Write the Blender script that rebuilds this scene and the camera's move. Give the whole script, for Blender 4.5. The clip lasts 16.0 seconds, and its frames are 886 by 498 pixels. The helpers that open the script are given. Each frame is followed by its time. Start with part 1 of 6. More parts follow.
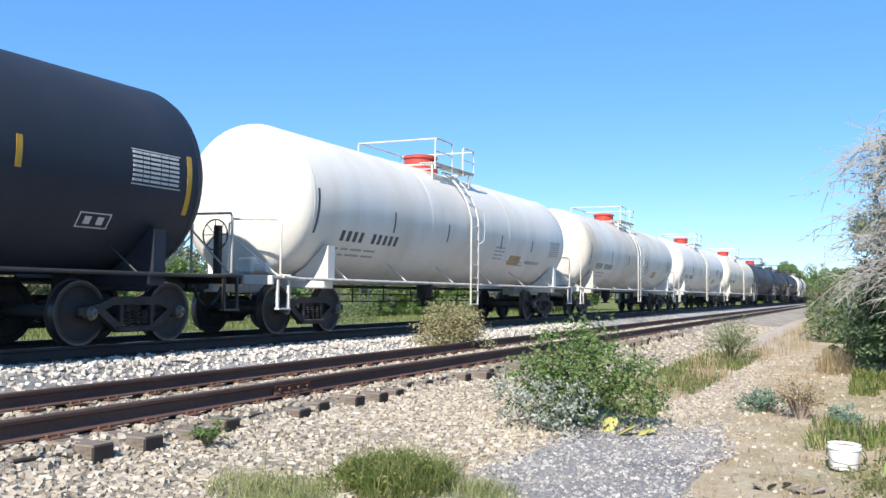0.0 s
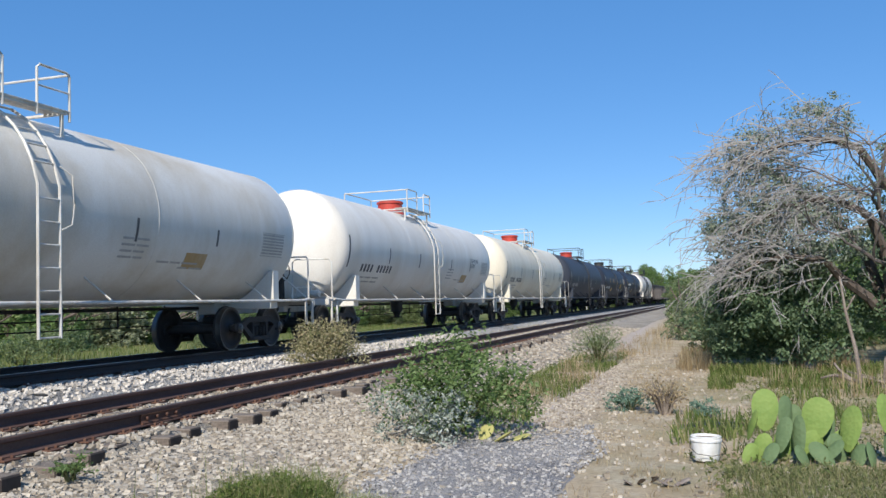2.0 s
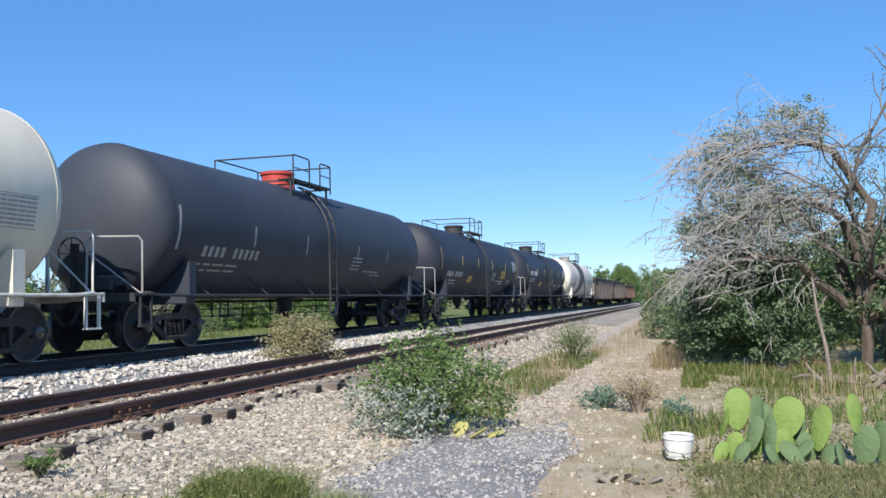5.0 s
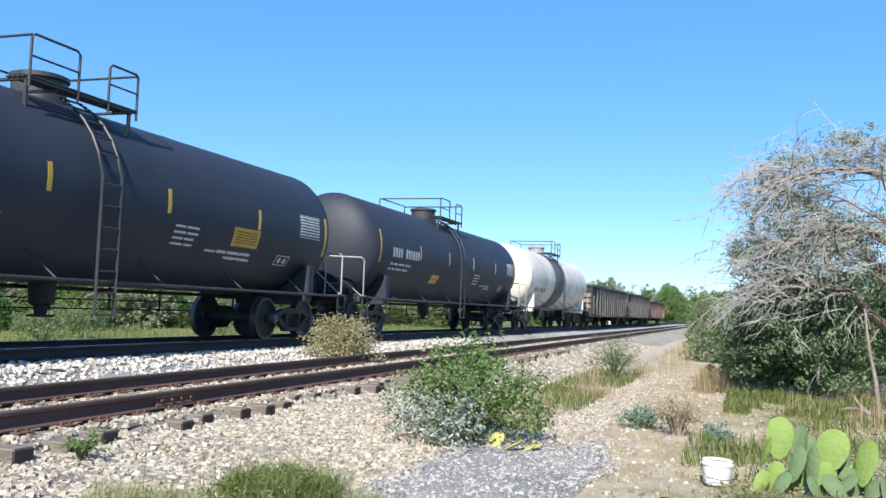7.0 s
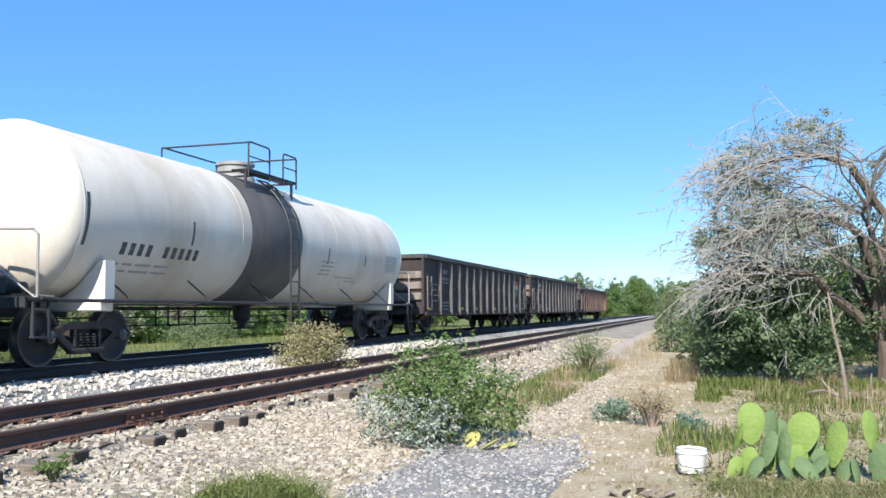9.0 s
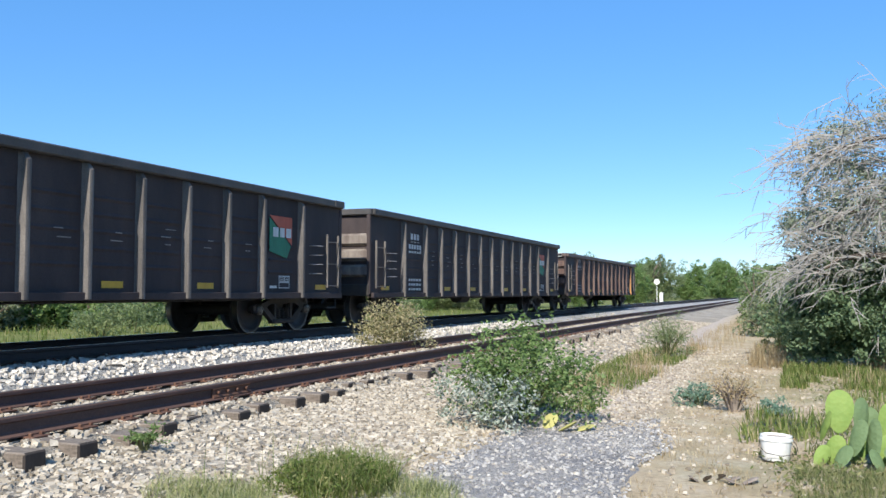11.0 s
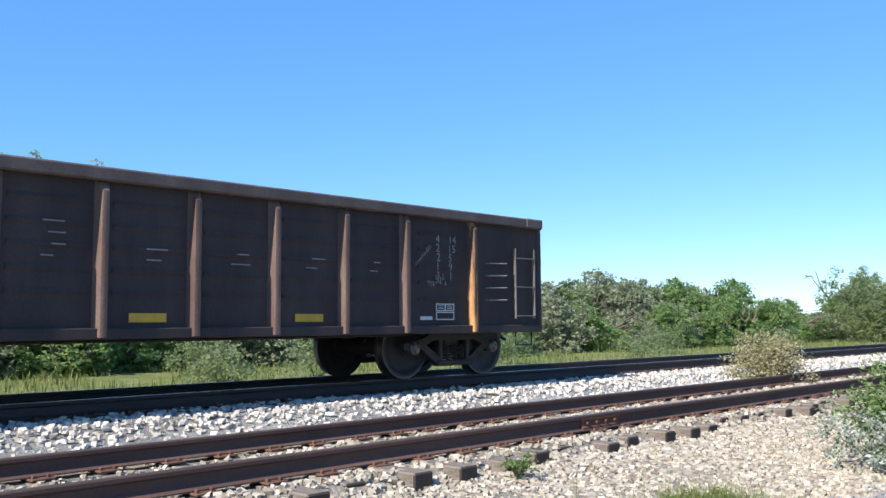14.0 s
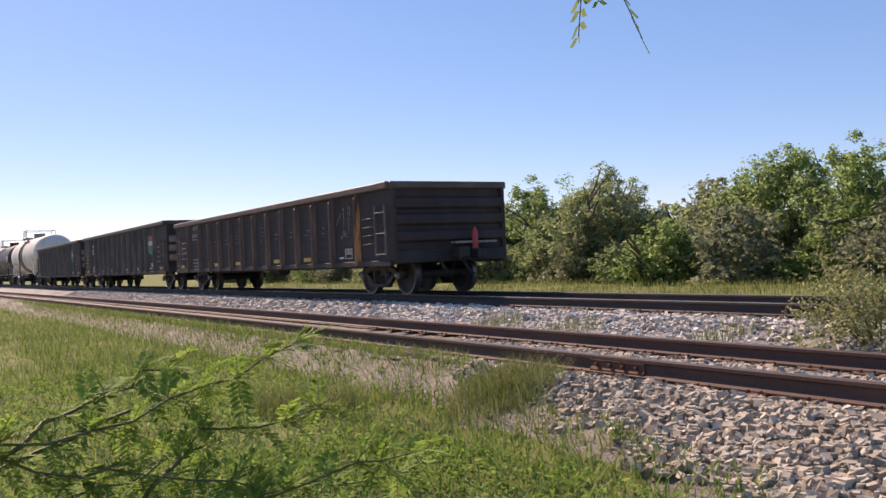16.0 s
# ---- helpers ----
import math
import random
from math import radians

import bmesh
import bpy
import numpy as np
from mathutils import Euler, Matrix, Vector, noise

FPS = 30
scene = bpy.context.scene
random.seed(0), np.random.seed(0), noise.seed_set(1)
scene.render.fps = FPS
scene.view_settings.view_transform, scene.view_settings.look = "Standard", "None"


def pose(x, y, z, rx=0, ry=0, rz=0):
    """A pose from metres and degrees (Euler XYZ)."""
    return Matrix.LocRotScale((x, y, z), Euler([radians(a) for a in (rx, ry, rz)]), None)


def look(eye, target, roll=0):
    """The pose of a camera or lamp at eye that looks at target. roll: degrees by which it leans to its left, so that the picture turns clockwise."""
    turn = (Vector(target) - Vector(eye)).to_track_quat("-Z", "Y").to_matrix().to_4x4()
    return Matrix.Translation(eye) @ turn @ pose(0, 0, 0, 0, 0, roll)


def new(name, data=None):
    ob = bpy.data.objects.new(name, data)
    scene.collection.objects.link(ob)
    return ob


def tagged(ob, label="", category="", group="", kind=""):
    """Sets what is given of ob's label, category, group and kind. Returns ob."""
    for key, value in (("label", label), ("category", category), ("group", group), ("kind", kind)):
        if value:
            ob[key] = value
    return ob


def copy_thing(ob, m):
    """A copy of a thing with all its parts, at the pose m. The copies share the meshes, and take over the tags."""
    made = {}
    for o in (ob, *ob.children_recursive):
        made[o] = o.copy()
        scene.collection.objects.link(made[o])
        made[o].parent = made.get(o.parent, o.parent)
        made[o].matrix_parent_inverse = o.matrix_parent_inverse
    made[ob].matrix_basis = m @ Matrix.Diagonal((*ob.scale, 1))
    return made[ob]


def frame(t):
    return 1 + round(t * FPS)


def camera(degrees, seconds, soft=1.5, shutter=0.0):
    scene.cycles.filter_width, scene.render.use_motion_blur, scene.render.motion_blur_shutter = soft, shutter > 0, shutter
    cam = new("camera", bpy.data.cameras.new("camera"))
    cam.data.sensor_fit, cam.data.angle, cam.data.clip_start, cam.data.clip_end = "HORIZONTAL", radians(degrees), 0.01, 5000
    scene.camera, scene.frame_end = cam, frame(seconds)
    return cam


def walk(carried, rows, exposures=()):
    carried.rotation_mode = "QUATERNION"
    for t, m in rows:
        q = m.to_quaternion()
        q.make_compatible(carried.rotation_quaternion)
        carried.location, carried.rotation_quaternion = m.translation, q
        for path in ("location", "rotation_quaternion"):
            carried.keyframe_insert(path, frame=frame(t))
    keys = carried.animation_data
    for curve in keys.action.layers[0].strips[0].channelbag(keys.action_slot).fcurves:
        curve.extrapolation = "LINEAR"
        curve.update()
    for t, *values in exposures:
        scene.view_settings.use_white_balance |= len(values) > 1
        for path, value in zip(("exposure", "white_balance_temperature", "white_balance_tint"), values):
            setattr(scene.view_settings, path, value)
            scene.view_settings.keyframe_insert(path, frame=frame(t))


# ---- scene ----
from math import cos, sin, pi, tan
from collections import defaultdict

# ------------------------------------------------------------ camera and its way
EYE = Vector((0.0, 0.0, 1.5))


def aim(yaw, pitch, roll):
    a, b = radians(yaw), radians(pitch)
    return look(EYE, EYE + Vector((-sin(a) * cos(b), cos(a) * cos(b), sin(b))), roll)


cam = camera(52.6, 16.0, soft=1.5)
PATH = [
    (0, aim(25.46, 2.80, 0.71)),
    (0.5, aim(21.55, 3.08, -1.36)),
    (1, aim(19.73, 3.36, -1.91)),
    (1.5, aim(17.67, 3.23, -2.28)),
    (2, aim(17.20, 3.60, -1.87)),
    (2.5, aim(17.38, 3.78, -1.53)),
    (3, aim(17.58, 3.64, -1.10)),
    (3.5, aim(16.82, 3.27, -1.19)),
    (4, aim(16.21, 3.53, -1.45)),
    (4.5, aim(15.86, 3.26, -1.45)),
    (7, aim(18.69, 3.84, 2.15)),
    (7.5, aim(24.61, 2.95, 1.10)),
    (8, aim(23.31, 3.61, 1.51)),
    (8.5, aim(18.80, 3.58, -0.63)),
    (8.7, aim(16.60, 4.02, -0.51)),
    (10.8, aim(19.12, 2.86, -0.62)),
    (11, aim(21.65, 2.78, 0.12)),
    (11.5, aim(23.09, 4.09, 0.02)),
    (12, aim(20.48, 4.77, -1.34)),
    (12.5, aim(21.01, 5.46, -1.55)),
    (13, aim(23.99, 4.72, -2.03)),
    (13.5, aim(30.60, 5.28, -1.16)),
    (13.8, aim(38.22, 5.10, -0.76)),
    (14, aim(44.55, 4.85, -0.45)),
    (14.2, aim(53.88, 4.75, -0.35)),
    (14.4, aim(65.44, 4.49, -0.32)),
    (14.5, aim(72.58, 4.80, -0.36)),
    (14.6, aim(79.54, 4.16, -0.25)),
    (14.7, aim(87.09, 4.20, -0.13)),
    (14.8, aim(94.32, 4.01, -0.01)),
    (14.9, aim(101.57, 3.73, 0.11)),
    (15, aim(109.00, 3.45, 0.23)),
    (15.1, aim(116.42, 2.61, -0.22)),
    (15.2, aim(122.67, 2.02, -0.66)),
    (15.3, aim(128.32, 1.39, -1.10)),
    (15.4, aim(133.87, 0.43, -1.55)),
    (15.5, aim(138.63, 0.48, -1.99)),
    (15.6, aim(142.19, -0.32, -2.11)),
    (15.8, aim(145.94, 0.11, -2.34)),
    (16, aim(148.33, 0.56, -2.58)),
]
EXPOSURES = [(t, e + 0.4, k, m) for t, e, k, m in (
    (0.0, 0.27, 6500, 10), (0.5, -0.20, 6300, 10), (1.0, -0.22, 6300, 10), (2.0, -0.28, 6300, 10), (4.0, -0.26, 6300, 10), (4.5, -0.15, 6300, 10), (7.0, 0.33, 6300, 9), (7.5, 0.46, 6500, 10), (8.5, 0.36, 6400, 9), (11.0, 0.18, 6350, 8), (11.5, 0.26, 6500, 9),
    (12.5, 0.1, 6400, 9), (13.5, 0.18, 6400, 9), (14.2, 0.48, 6400, 11), (14.5, 0.65, 6600, 12), (15.0, 0.92, 6650, 14), (15.5, 0.45, 7600, 26), (16.0, 0.07, 8450, 31))]
walk(cam, PATH, EXPOSURES)

# ------------------------------------------------------------ sky and sun
SUN = Vector((0.06, -0.77, 0.64)).normalized()
world = bpy.data.worlds.new("sky")
scene.world = world
world.use_nodes = True
wn = world.node_tree
sky = wn.nodes.new("ShaderNodeTexSky")
sky.sky_type, sky.sun_disc = "NISHITA", False
sky.sun_elevation = math.asin(SUN.z)
sky.sun_rotation = math.atan2(SUN.x, SUN.y)
sky.air_density, sky.dust_density, sky.ozone_density = 0.95, 0.6, 3.0
sky.altitude = 1600.0
vivid = wn.nodes.new("ShaderNodeHueSaturation")
vivid.inputs["Saturation"].default_value = 1.15
wn.links.new(sky.outputs[0], vivid.inputs["Color"])
clear = wn.nodes.new("ShaderNodeMix")
clear.data_type = "RGBA"
clear.inputs[0].default_value = 0.46
clear.inputs[7].default_value = (0.55, 2.05, 4.9, 1.0)
wn.links.new(vivid.outputs[0], clear.inputs[6])
wn.links.new(clear.outputs[2], wn.nodes["Background"].inputs[0])
wn.nodes["Background"].inputs[1].default_value = 0.135
sun = new("sun", bpy.data.lights.new("sun", "SUN"))
sun.data.energy, sun.data.angle, sun.data.color = 5.0, radians(0.6), (1.0, 0.93, 0.82)
sun.matrix_world = look(SUN * 100, (0, 0, 0))

# ------------------------------------------------------------ plan, in metres
NEAR_RAIL, NEAR_TOP, NEAR_TURN = -5.94, 0.489, 0.5
MAIN_RAIL, MAIN_TOP = -10.03, 0.70
RIDE = 0.055
GAUGE = 1.435
MAIN_X = MAIN_RAIL - GAUGE / 2
NEAR_X = NEAR_RAIL - GAUGE / 2
SPEED = 14.37
COUPLERS = [-6.0, 12.3, 30.4, 48.7, 66.75, 84.85, 103.1, 121.2, 139.4, 157.4, 176.1, 195.0, 213.6]


def near_line(y):
    return NEAR_X - tan(radians(NEAR_TURN)) * y


# ------------------------------------------------------------ mesh helpers
class Shape:
    """Collects vertices and faces of one mesh."""

    def __init__(self):
        self.v, self.f = [], []

    def add(self, verts, faces):
        o = len(self.v)
        self.v += [tuple(p) for p in verts]
        self.f += [tuple(i + o for i in q) for q in faces]
        return self

    def box(self, c, s, bevel=0.0, m=None):
        hx, hy, hz = s[0] / 2, s[1] / 2, s[2] / 2
        b = min(bevel, hx * 0.8, hy * 0.8, hz * 0.8)
        vs, fs = [], []
        if b <= 0:
            for x in (-hx, hx):
                for y in (-hy, hy):
                    for z in (-hz, hz):
                        vs.append((x, y, z))
            fs = [(0, 1, 3, 2), (4, 6, 7, 5), (0, 4, 5, 1), (2, 3, 7, 6), (0, 2, 6, 4), (1, 5, 7, 3)]
        else:
            idx = {}
            for i, x in enumerate((-1, 1)):
                for j, y in enumerate((-1, 1)):
                    for k, z in enumerate((-1, 1)):
                        for a in range(3):
                            p = [x * (hx - b), y * (hy - b), z * (hz - b)]
                            p[a] = (x * hx, y * hy, z * hz)[a]
                            idx[i, j, k, a] = len(vs)
                            vs.append(tuple(p))
            for a in range(3):
                u, w = (a + 1) % 3, (a + 2) % 3
                for sgn in (0, 1):
                    q = []
                    for (p1, p2) in ((0, 0), (1, 0), (1, 1), (0, 1)):
                        key = [0, 0, 0]
                        key[a], key[u], key[w] = sgn, p1, p2
                        q.append(idx[key[0], key[1], key[2], a])
                    fs.append(tuple(q) if sgn else tuple(reversed(q)))
                for p1 in (0, 1):
                    for p2 in (0, 1):
                        k0, k1 = [0, 0, 0], [0, 0, 0]
                        k0[a], k1[a] = 0, 1
                        k0[u] = k1[u] = p1
                        k0[w] = k1[w] = p2
                        q = (idx[(*k0, u)], idx[(*k1, u)], idx[(*k1, w)], idx[(*k0, w)])
                        fs.append(q if (p1 + p2) % 2 == 0 else tuple(reversed(q)))
            for i in (0, 1):
                for j in (0, 1):
                    for k in (0, 1):
                        q = tuple(idx[i, j, k, a] for a in range(3))
                        fs.append(q if (i + j + k) % 2 else tuple(reversed(q)))
        if m is not None:
            vs = [m @ Vector(p) for p in vs]
        return self.add([(p[0] + c[0], p[1] + c[1], p[2] + c[2]) for p in vs], fs)

    def tube(self, pts, r, n=6, caps=True, radii=None):
        pts = [Vector(p) for p in pts]
        rings, o = [], len(self.v)
        for i, p in enumerate(pts):
            d = (pts[min(i + 1, len(pts) - 1)] - pts[max(i - 1, 0)]).normalized()
            a = d.orthogonal().normalized() if abs(d.z) > 0.95 else d.cross(Vector((0, 0, 1))).normalized()
            b = d.cross(a)
            rr = radii[i] if radii else r
            self.v += [tuple(p + (a * cos(2 * pi * k / n) + b * sin(2 * pi * k / n)) * rr) for k in range(n)]
        for i in range(len(pts) - 1):
            for k in range(n):
                k2 = (k + 1) % n
                self.f.append((o + i * n + k, o + i * n + k2, o + (i + 1) * n + k2, o + (i + 1) * n + k))
        if caps:
            self.f.append(tuple(o + k for k in reversed(range(n))))
            self.f.append(tuple(o + (len(pts) - 1) * n + k for k in range(n)))
        return self

    def lathe(self, prof, axis="y", n=32, c=(0, 0, 0)):
        """prof: (along, radius) pairs; turned round the axis through c."""
        o = len(self.v)
        for a, r in prof:
            for k in range(n):
                t = 2 * pi * k / n
                u, w = r * cos(t), r * sin(t)
                p = {"y": (u, a, w), "x": (a, u, w), "z": (u, w, a)}[axis]
                self.v.append((p[0] + c[0], p[1] + c[1], p[2] + c[2]))
        for i in range(len(prof) - 1):
            for k in range(n):
                k2 = (k + 1) % n
                q = (o + i * n + k, o + i * n + k2, o + (i + 1) * n + k2, o + (i + 1) * n + k)
                self.f.append(q if axis != "y" else tuple(reversed(q)))
        return self

    def prism(self, outline, y0, y1, axis="y"):
        """An outline in the two other axes, pushed along the axis."""
        n, o = len(outline), len(self.v)
        for y in (y0, y1):
            for a, b in outline:
                self.v.append({"y": (a, y, b), "x": (y, a, b), "z": (a, b, y)}[axis])
        for k in range(n):
            k2 = (k + 1) % n
            self.f.append((o + k, o + k2, o + n + k2, o + n + k))
        self.f.append(tuple(o + k for k in range(n)))
        self.f.append(tuple(o + n + k for k in reversed(range(n))))
        return self

    def mesh(self, name, mat, smooth=40):
        me = bpy.data.meshes.new(name)
        me.from_pydata(self.v, [], self.f)
        me.materials.append(mat)
        if smooth:
            me.polygons.foreach_set("use_smooth", [True] * len(me.polygons))
            me.set_sharp_from_angle(angle=radians(smooth))
        return me


def fixed(me):
    bm = bmesh.new()
    bm.from_mesh(me)
    bmesh.ops.recalc_face_normals(bm, faces=bm.faces)
    bm.to_mesh(me)
    bm.free()
    return me


def part(name, shape, mat, parent=None, label="", smooth=40, at=None, fix=True):
    me = shape.mesh(name, mat, smooth) if isinstance(shape, Shape) else shape
    if fix and isinstance(shape, Shape) and len(shape.f) < 20000:
        fixed(me)
    ob = new(name, me)
    if parent is not None:
        ob.parent = parent
    if at is not None:
        ob.matrix_basis = at
    if label:
        tagged(ob, label)
    return ob


def thing(name, label, category, group="", kind="", at=None):
    ob = new(name)
    ob.empty_display_size = 0.2
    if at is not None:
        ob.matrix_basis = at
    return tagged(ob, label, category, group, kind)


def raw_mesh(name, verts, faces, mat, smooth=False):
    """A mesh from arrays; all faces have the same number of corners."""
    verts, faces = np.asarray(verts, np.float32), np.asarray(faces, np.int32)
    me = bpy.data.meshes.new(name)
    k = faces.shape[1]
    me.vertices.add(len(verts))
    me.vertices.foreach_set("co", verts.ravel())
    me.loops.add(faces.size)
    me.loops.foreach_set("vertex_index", faces.ravel())
    me.polygons.add(len(faces))
    me.polygons.foreach_set("loop_start", np.arange(0, faces.size, k, dtype=np.int32))
    me.update(calc_edges=True)
    me.validate()
    me.polygons.foreach_set("use_smooth", [smooth] * len(me.polygons))
    me.materials.append(mat)
    return me


# ------------------------------------------------------------ materials
def nodes_of(name):
    m = bpy.data.materials.new(name)
    m.use_nodes = True
    t = m.node_tree
    return m, t, t.nodes["Principled BSDF"]


def ramp(t, fac, stops):
    r = t.nodes.new("ShaderNodeValToRGB")
    e = r.color_ramp.elements
    e[0].position, e[0].color = stops[0][0], (*stops[0][1], 1)
    e[1].position, e[1].color = stops[-1][0], (*stops[-1][1], 1)
    for p, c in stops[1:-1]:
        x = e.new(p)
        x.color = (*c, 1)
    t.links.new(fac, r.inputs[0])
    return r.outputs[0]


def tex(t, scale, detail=6, rough=0.6, stretch=None, kind="noise", world_space=False):
    if world_space:
        co = t.nodes.new("ShaderNodeNewGeometry").outputs["Position"]
    else:
        co = t.nodes.new("ShaderNodeTexCoord").outputs["Object"]
    if stretch:
        mp = t.nodes.new("ShaderNodeMapping")
        mp.inputs["Scale"].default_value = stretch
        t.links.new(co, mp.inputs[0])
        co = mp.outputs[0]
    n = t.nodes.new("ShaderNodeTexNoise" if kind == "noise" else "ShaderNodeTexVoronoi")
    n.inputs["Scale"].default_value = scale
    if kind == "noise":
        n.inputs["Detail"].default_value, n.inputs["Roughness"].default_value = detail, rough
    t.links.new(co, n.inputs["Vector"])
    return n.outputs[0] if kind == "noise" else n.outputs["Distance"]


def mix(t, fac, a, b, mode="MIX"):
    n = t.nodes.new("ShaderNodeMix")
    n.data_type, n.blend_type = "RGBA", mode
    for sock, val in ((n.inputs[0], fac), (n.inputs[6], a), (n.inputs[7], b)):
        if hasattr(val, "is_linked"):
            t.links.new(val, sock)
        elif isinstance(val, tuple):
            sock.default_value = (*val, 1)
        else:
            sock.default_value = val
    return n.outputs[2]


def mathn(t, op, a, b=0.0, clamp=False):
    n = t.nodes.new("ShaderNodeMath")
    n.operation, n.use_clamp = op, clamp
    for sock, val in zip(n.inputs, (a, b)):
        if hasattr(val, "is_linked"):
            t.links.new(val, sock)
        else:
            sock.default_value = val
    return n.outputs[0]


def bump(t, bsdf, height, strength=0.3, dist=0.01):
    b = t.nodes.new("ShaderNodeBump")
    b.inputs["Strength"].default_value, b.inputs["Distance"].default_value = strength, dist
    t.links.new(height, b.inputs["Height"])
    t.links.new(b.outputs[0], bsdf.inputs["Normal"])


def paint(name, col, worn, rough=0.5, wear=(0.45, 0.75), scale=1.2, streak=(1, 1, 0.25), grain=0.12, metal=0.0, spec=0.5):
    """Weathered paint: streaks run down, fine grain over all."""
    m, t, b = nodes_of(name)
    big = tex(t, scale, 8, 0.65, streak)
    fine = tex(t, 40, 4)
    c = ramp(t, big, [(wear[0], col), (wear[1], worn)])
    g = ramp(t, fine, [(0.3, (1 - grain,) * 3), (0.7, (1.0,) * 3)])
    t.links.new(mix(t, 1.0, c, g, "MULTIPLY"), b.inputs["Base Color"])
    r = mathn(t, "MULTIPLY_ADD", big, 0.25)
    r.node.inputs[2].default_value = rough - 0.1
    t.links.new(r, b.inputs["Roughness"])
    b.inputs["Metallic"].default_value = metal
    b.inputs["Specular IOR Level"].default_value = spec
    bump(t, b, big, 0.15, 0.02)
    return m


def leafy(name, stops, back=0.3, rough=0.7, mottle=0):
    """Leaves: each one its own tone, and some light comes through."""
    m, t, b = nodes_of(name)
    rnd = t.nodes.new("ShaderNodeNewGeometry").outputs["Random Per Island"]
    patch = tex(t, mottle or 1.5, 3)
    f = mathn(t, "ADD", mathn(t, "MULTIPLY", rnd, 0.35 if mottle else 0.7), mathn(t, "MULTIPLY", patch, 0.65 if mottle else 0.3))
    if mottle:
        bump(t, b, tex(t, 26, kind="voronoi"), 0.5, 0.01)
    c = ramp(t, f, stops)
    t.links.new(c, b.inputs["Base Color"])
    b.inputs["Roughness"].default_value = rough
    b.inputs["Specular IOR Level"].default_value = 0.12
    tr = t.nodes.new("ShaderNodeBsdfTranslucent")
    t.links.new(c, tr.inputs[0])
    mx = t.nodes.new("ShaderNodeMixShader")
    mx.inputs[0].default_value = back
    t.links.new(b.outputs[0], mx.inputs[1])
    t.links.new(tr.outputs[0], mx.inputs[2])
    t.links.new(mx.outputs[0], t.nodes["Material Output"].inputs[0])
    return m


def stony(name, stops, rough=0.9):
    m, t, b = nodes_of(name)
    rnd = t.nodes.new("ShaderNodeNewGeometry").outputs["Random Per Island"]
    fine = tex(t, 60, 5)
    c = ramp(t, rnd, stops)
    g = ramp(t, fine, [(0.3, (0.75,) * 3), (0.7, (1.0,) * 3)])
    t.links.new(mix(t, 1.0, c, g, "MULTIPLY"), b.inputs["Base Color"])
    b.inputs["Roughness"].default_value = rough
    b.inputs["Specular IOR Level"].default_value = 0.2
    return m


def soil(name, cols, scale=0.6, fine=14, rough=0.95, strength=0.6, dist=0.03):
    """Ground: three tones at two scales, with relief."""
    m, t, b = nodes_of(name)
    n1 = tex(t, scale, 8, 0.6, world_space=True)
    n2 = tex(t, fine, 8, 0.75, world_space=True)
    c1 = ramp(t, n1, [(0.35, cols[0]), (0.5, cols[1]), (0.65, cols[2])])
    g = ramp(t, n2, [(0.3, (0.55,) * 3), (0.5, (0.9,) * 3), (0.75, (1.15,) * 3)])
    t.links.new(mix(t, 1.0, c1, g, "MULTIPLY"), b.inputs["Base Color"])
    b.inputs["Roughness"].default_value = rough
    b.inputs["Specular IOR Level"].default_value = 0.15
    bump(t, b, n2, strength, dist)
    return m


M_WHITE = paint("white_tank_paint", (0.80, 0.77, 0.71), (0.66, 0.60, 0.51), 0.45, (0.42, 0.75), 0.7)
M_CREAM = paint("cream_tank_paint", (0.82, 0.76, 0.62), (0.66, 0.58, 0.44), 0.5, (0.4, 0.75), 0.7)
M_STAINED = paint("rust_stained_white_paint", (0.72, 0.70, 0.65), (0.50, 0.42, 0.30), 0.5, (0.45, 0.72), 0.6, (1, 0.6, 0.15))
M_BLACK = paint("black_tank_paint", (0.022, 0.027, 0.041), (0.036, 0.040, 0.052), 0.55, (0.4, 0.75), 0.8, spec=0.35)
M_GREYBLACK = paint("faded_black_tank_paint", (0.036, 0.042, 0.058), (0.060, 0.066, 0.082), 0.55, (0.4, 0.75), 0.8, spec=0.35)
M_BAND = paint("dark_band_paint", (0.085, 0.078, 0.076), (0.17, 0.15, 0.135), 0.6)
M_OLDCREAM = paint("grimy_cream_tank_paint", (0.76, 0.70, 0.61), (0.52, 0.41, 0.30), 0.5, (0.47, 0.78), 0.8, (1, 0.7, 0.2))
M_ENDRIB = paint("bleached_end_rib", (0.13, 0.10, 0.085), (0.30, 0.26, 0.22), 0.7, (0.4, 0.65), 3)
M_WRAIL = paint("white_rail_paint", (0.66, 0.64, 0.59), (0.42, 0.36, 0.29), 0.5, scale=4)
M_BRAIL = paint("black_rail_paint", (0.03, 0.03, 0.032), (0.06, 0.055, 0.05), 0.5, scale=4)
M_RED = paint("red_dome_paint", (0.50, 0.055, 0.035), (0.30, 0.06, 0.04), 0.5, scale=3)
M_GREYDOME = paint("grey_dome_paint", (0.35, 0.34, 0.32), (0.2, 0.18, 0.16), 0.5, scale=3)
M_IRON = paint("grimy_iron", (0.030, 0.026, 0.024), (0.065, 0.052, 0.044), 0.7, scale=3, grain=0.3)
M_TREAD = paint("worn_wheel_steel", (0.16, 0.155, 0.15), (0.09, 0.075, 0.065), 0.35, scale=3, metal=0.8)
M_WHEEL = paint("wheel_iron", (0.038, 0.032, 0.030), (0.085, 0.065, 0.055), 0.6, scale=3, grain=0.3)
M_RAIL = paint("rusty_rail_steel", (0.095, 0.050, 0.039), (0.155, 0.086, 0.064), 0.75, scale=2, streak=(1, 0.3, 1), grain=0.3)
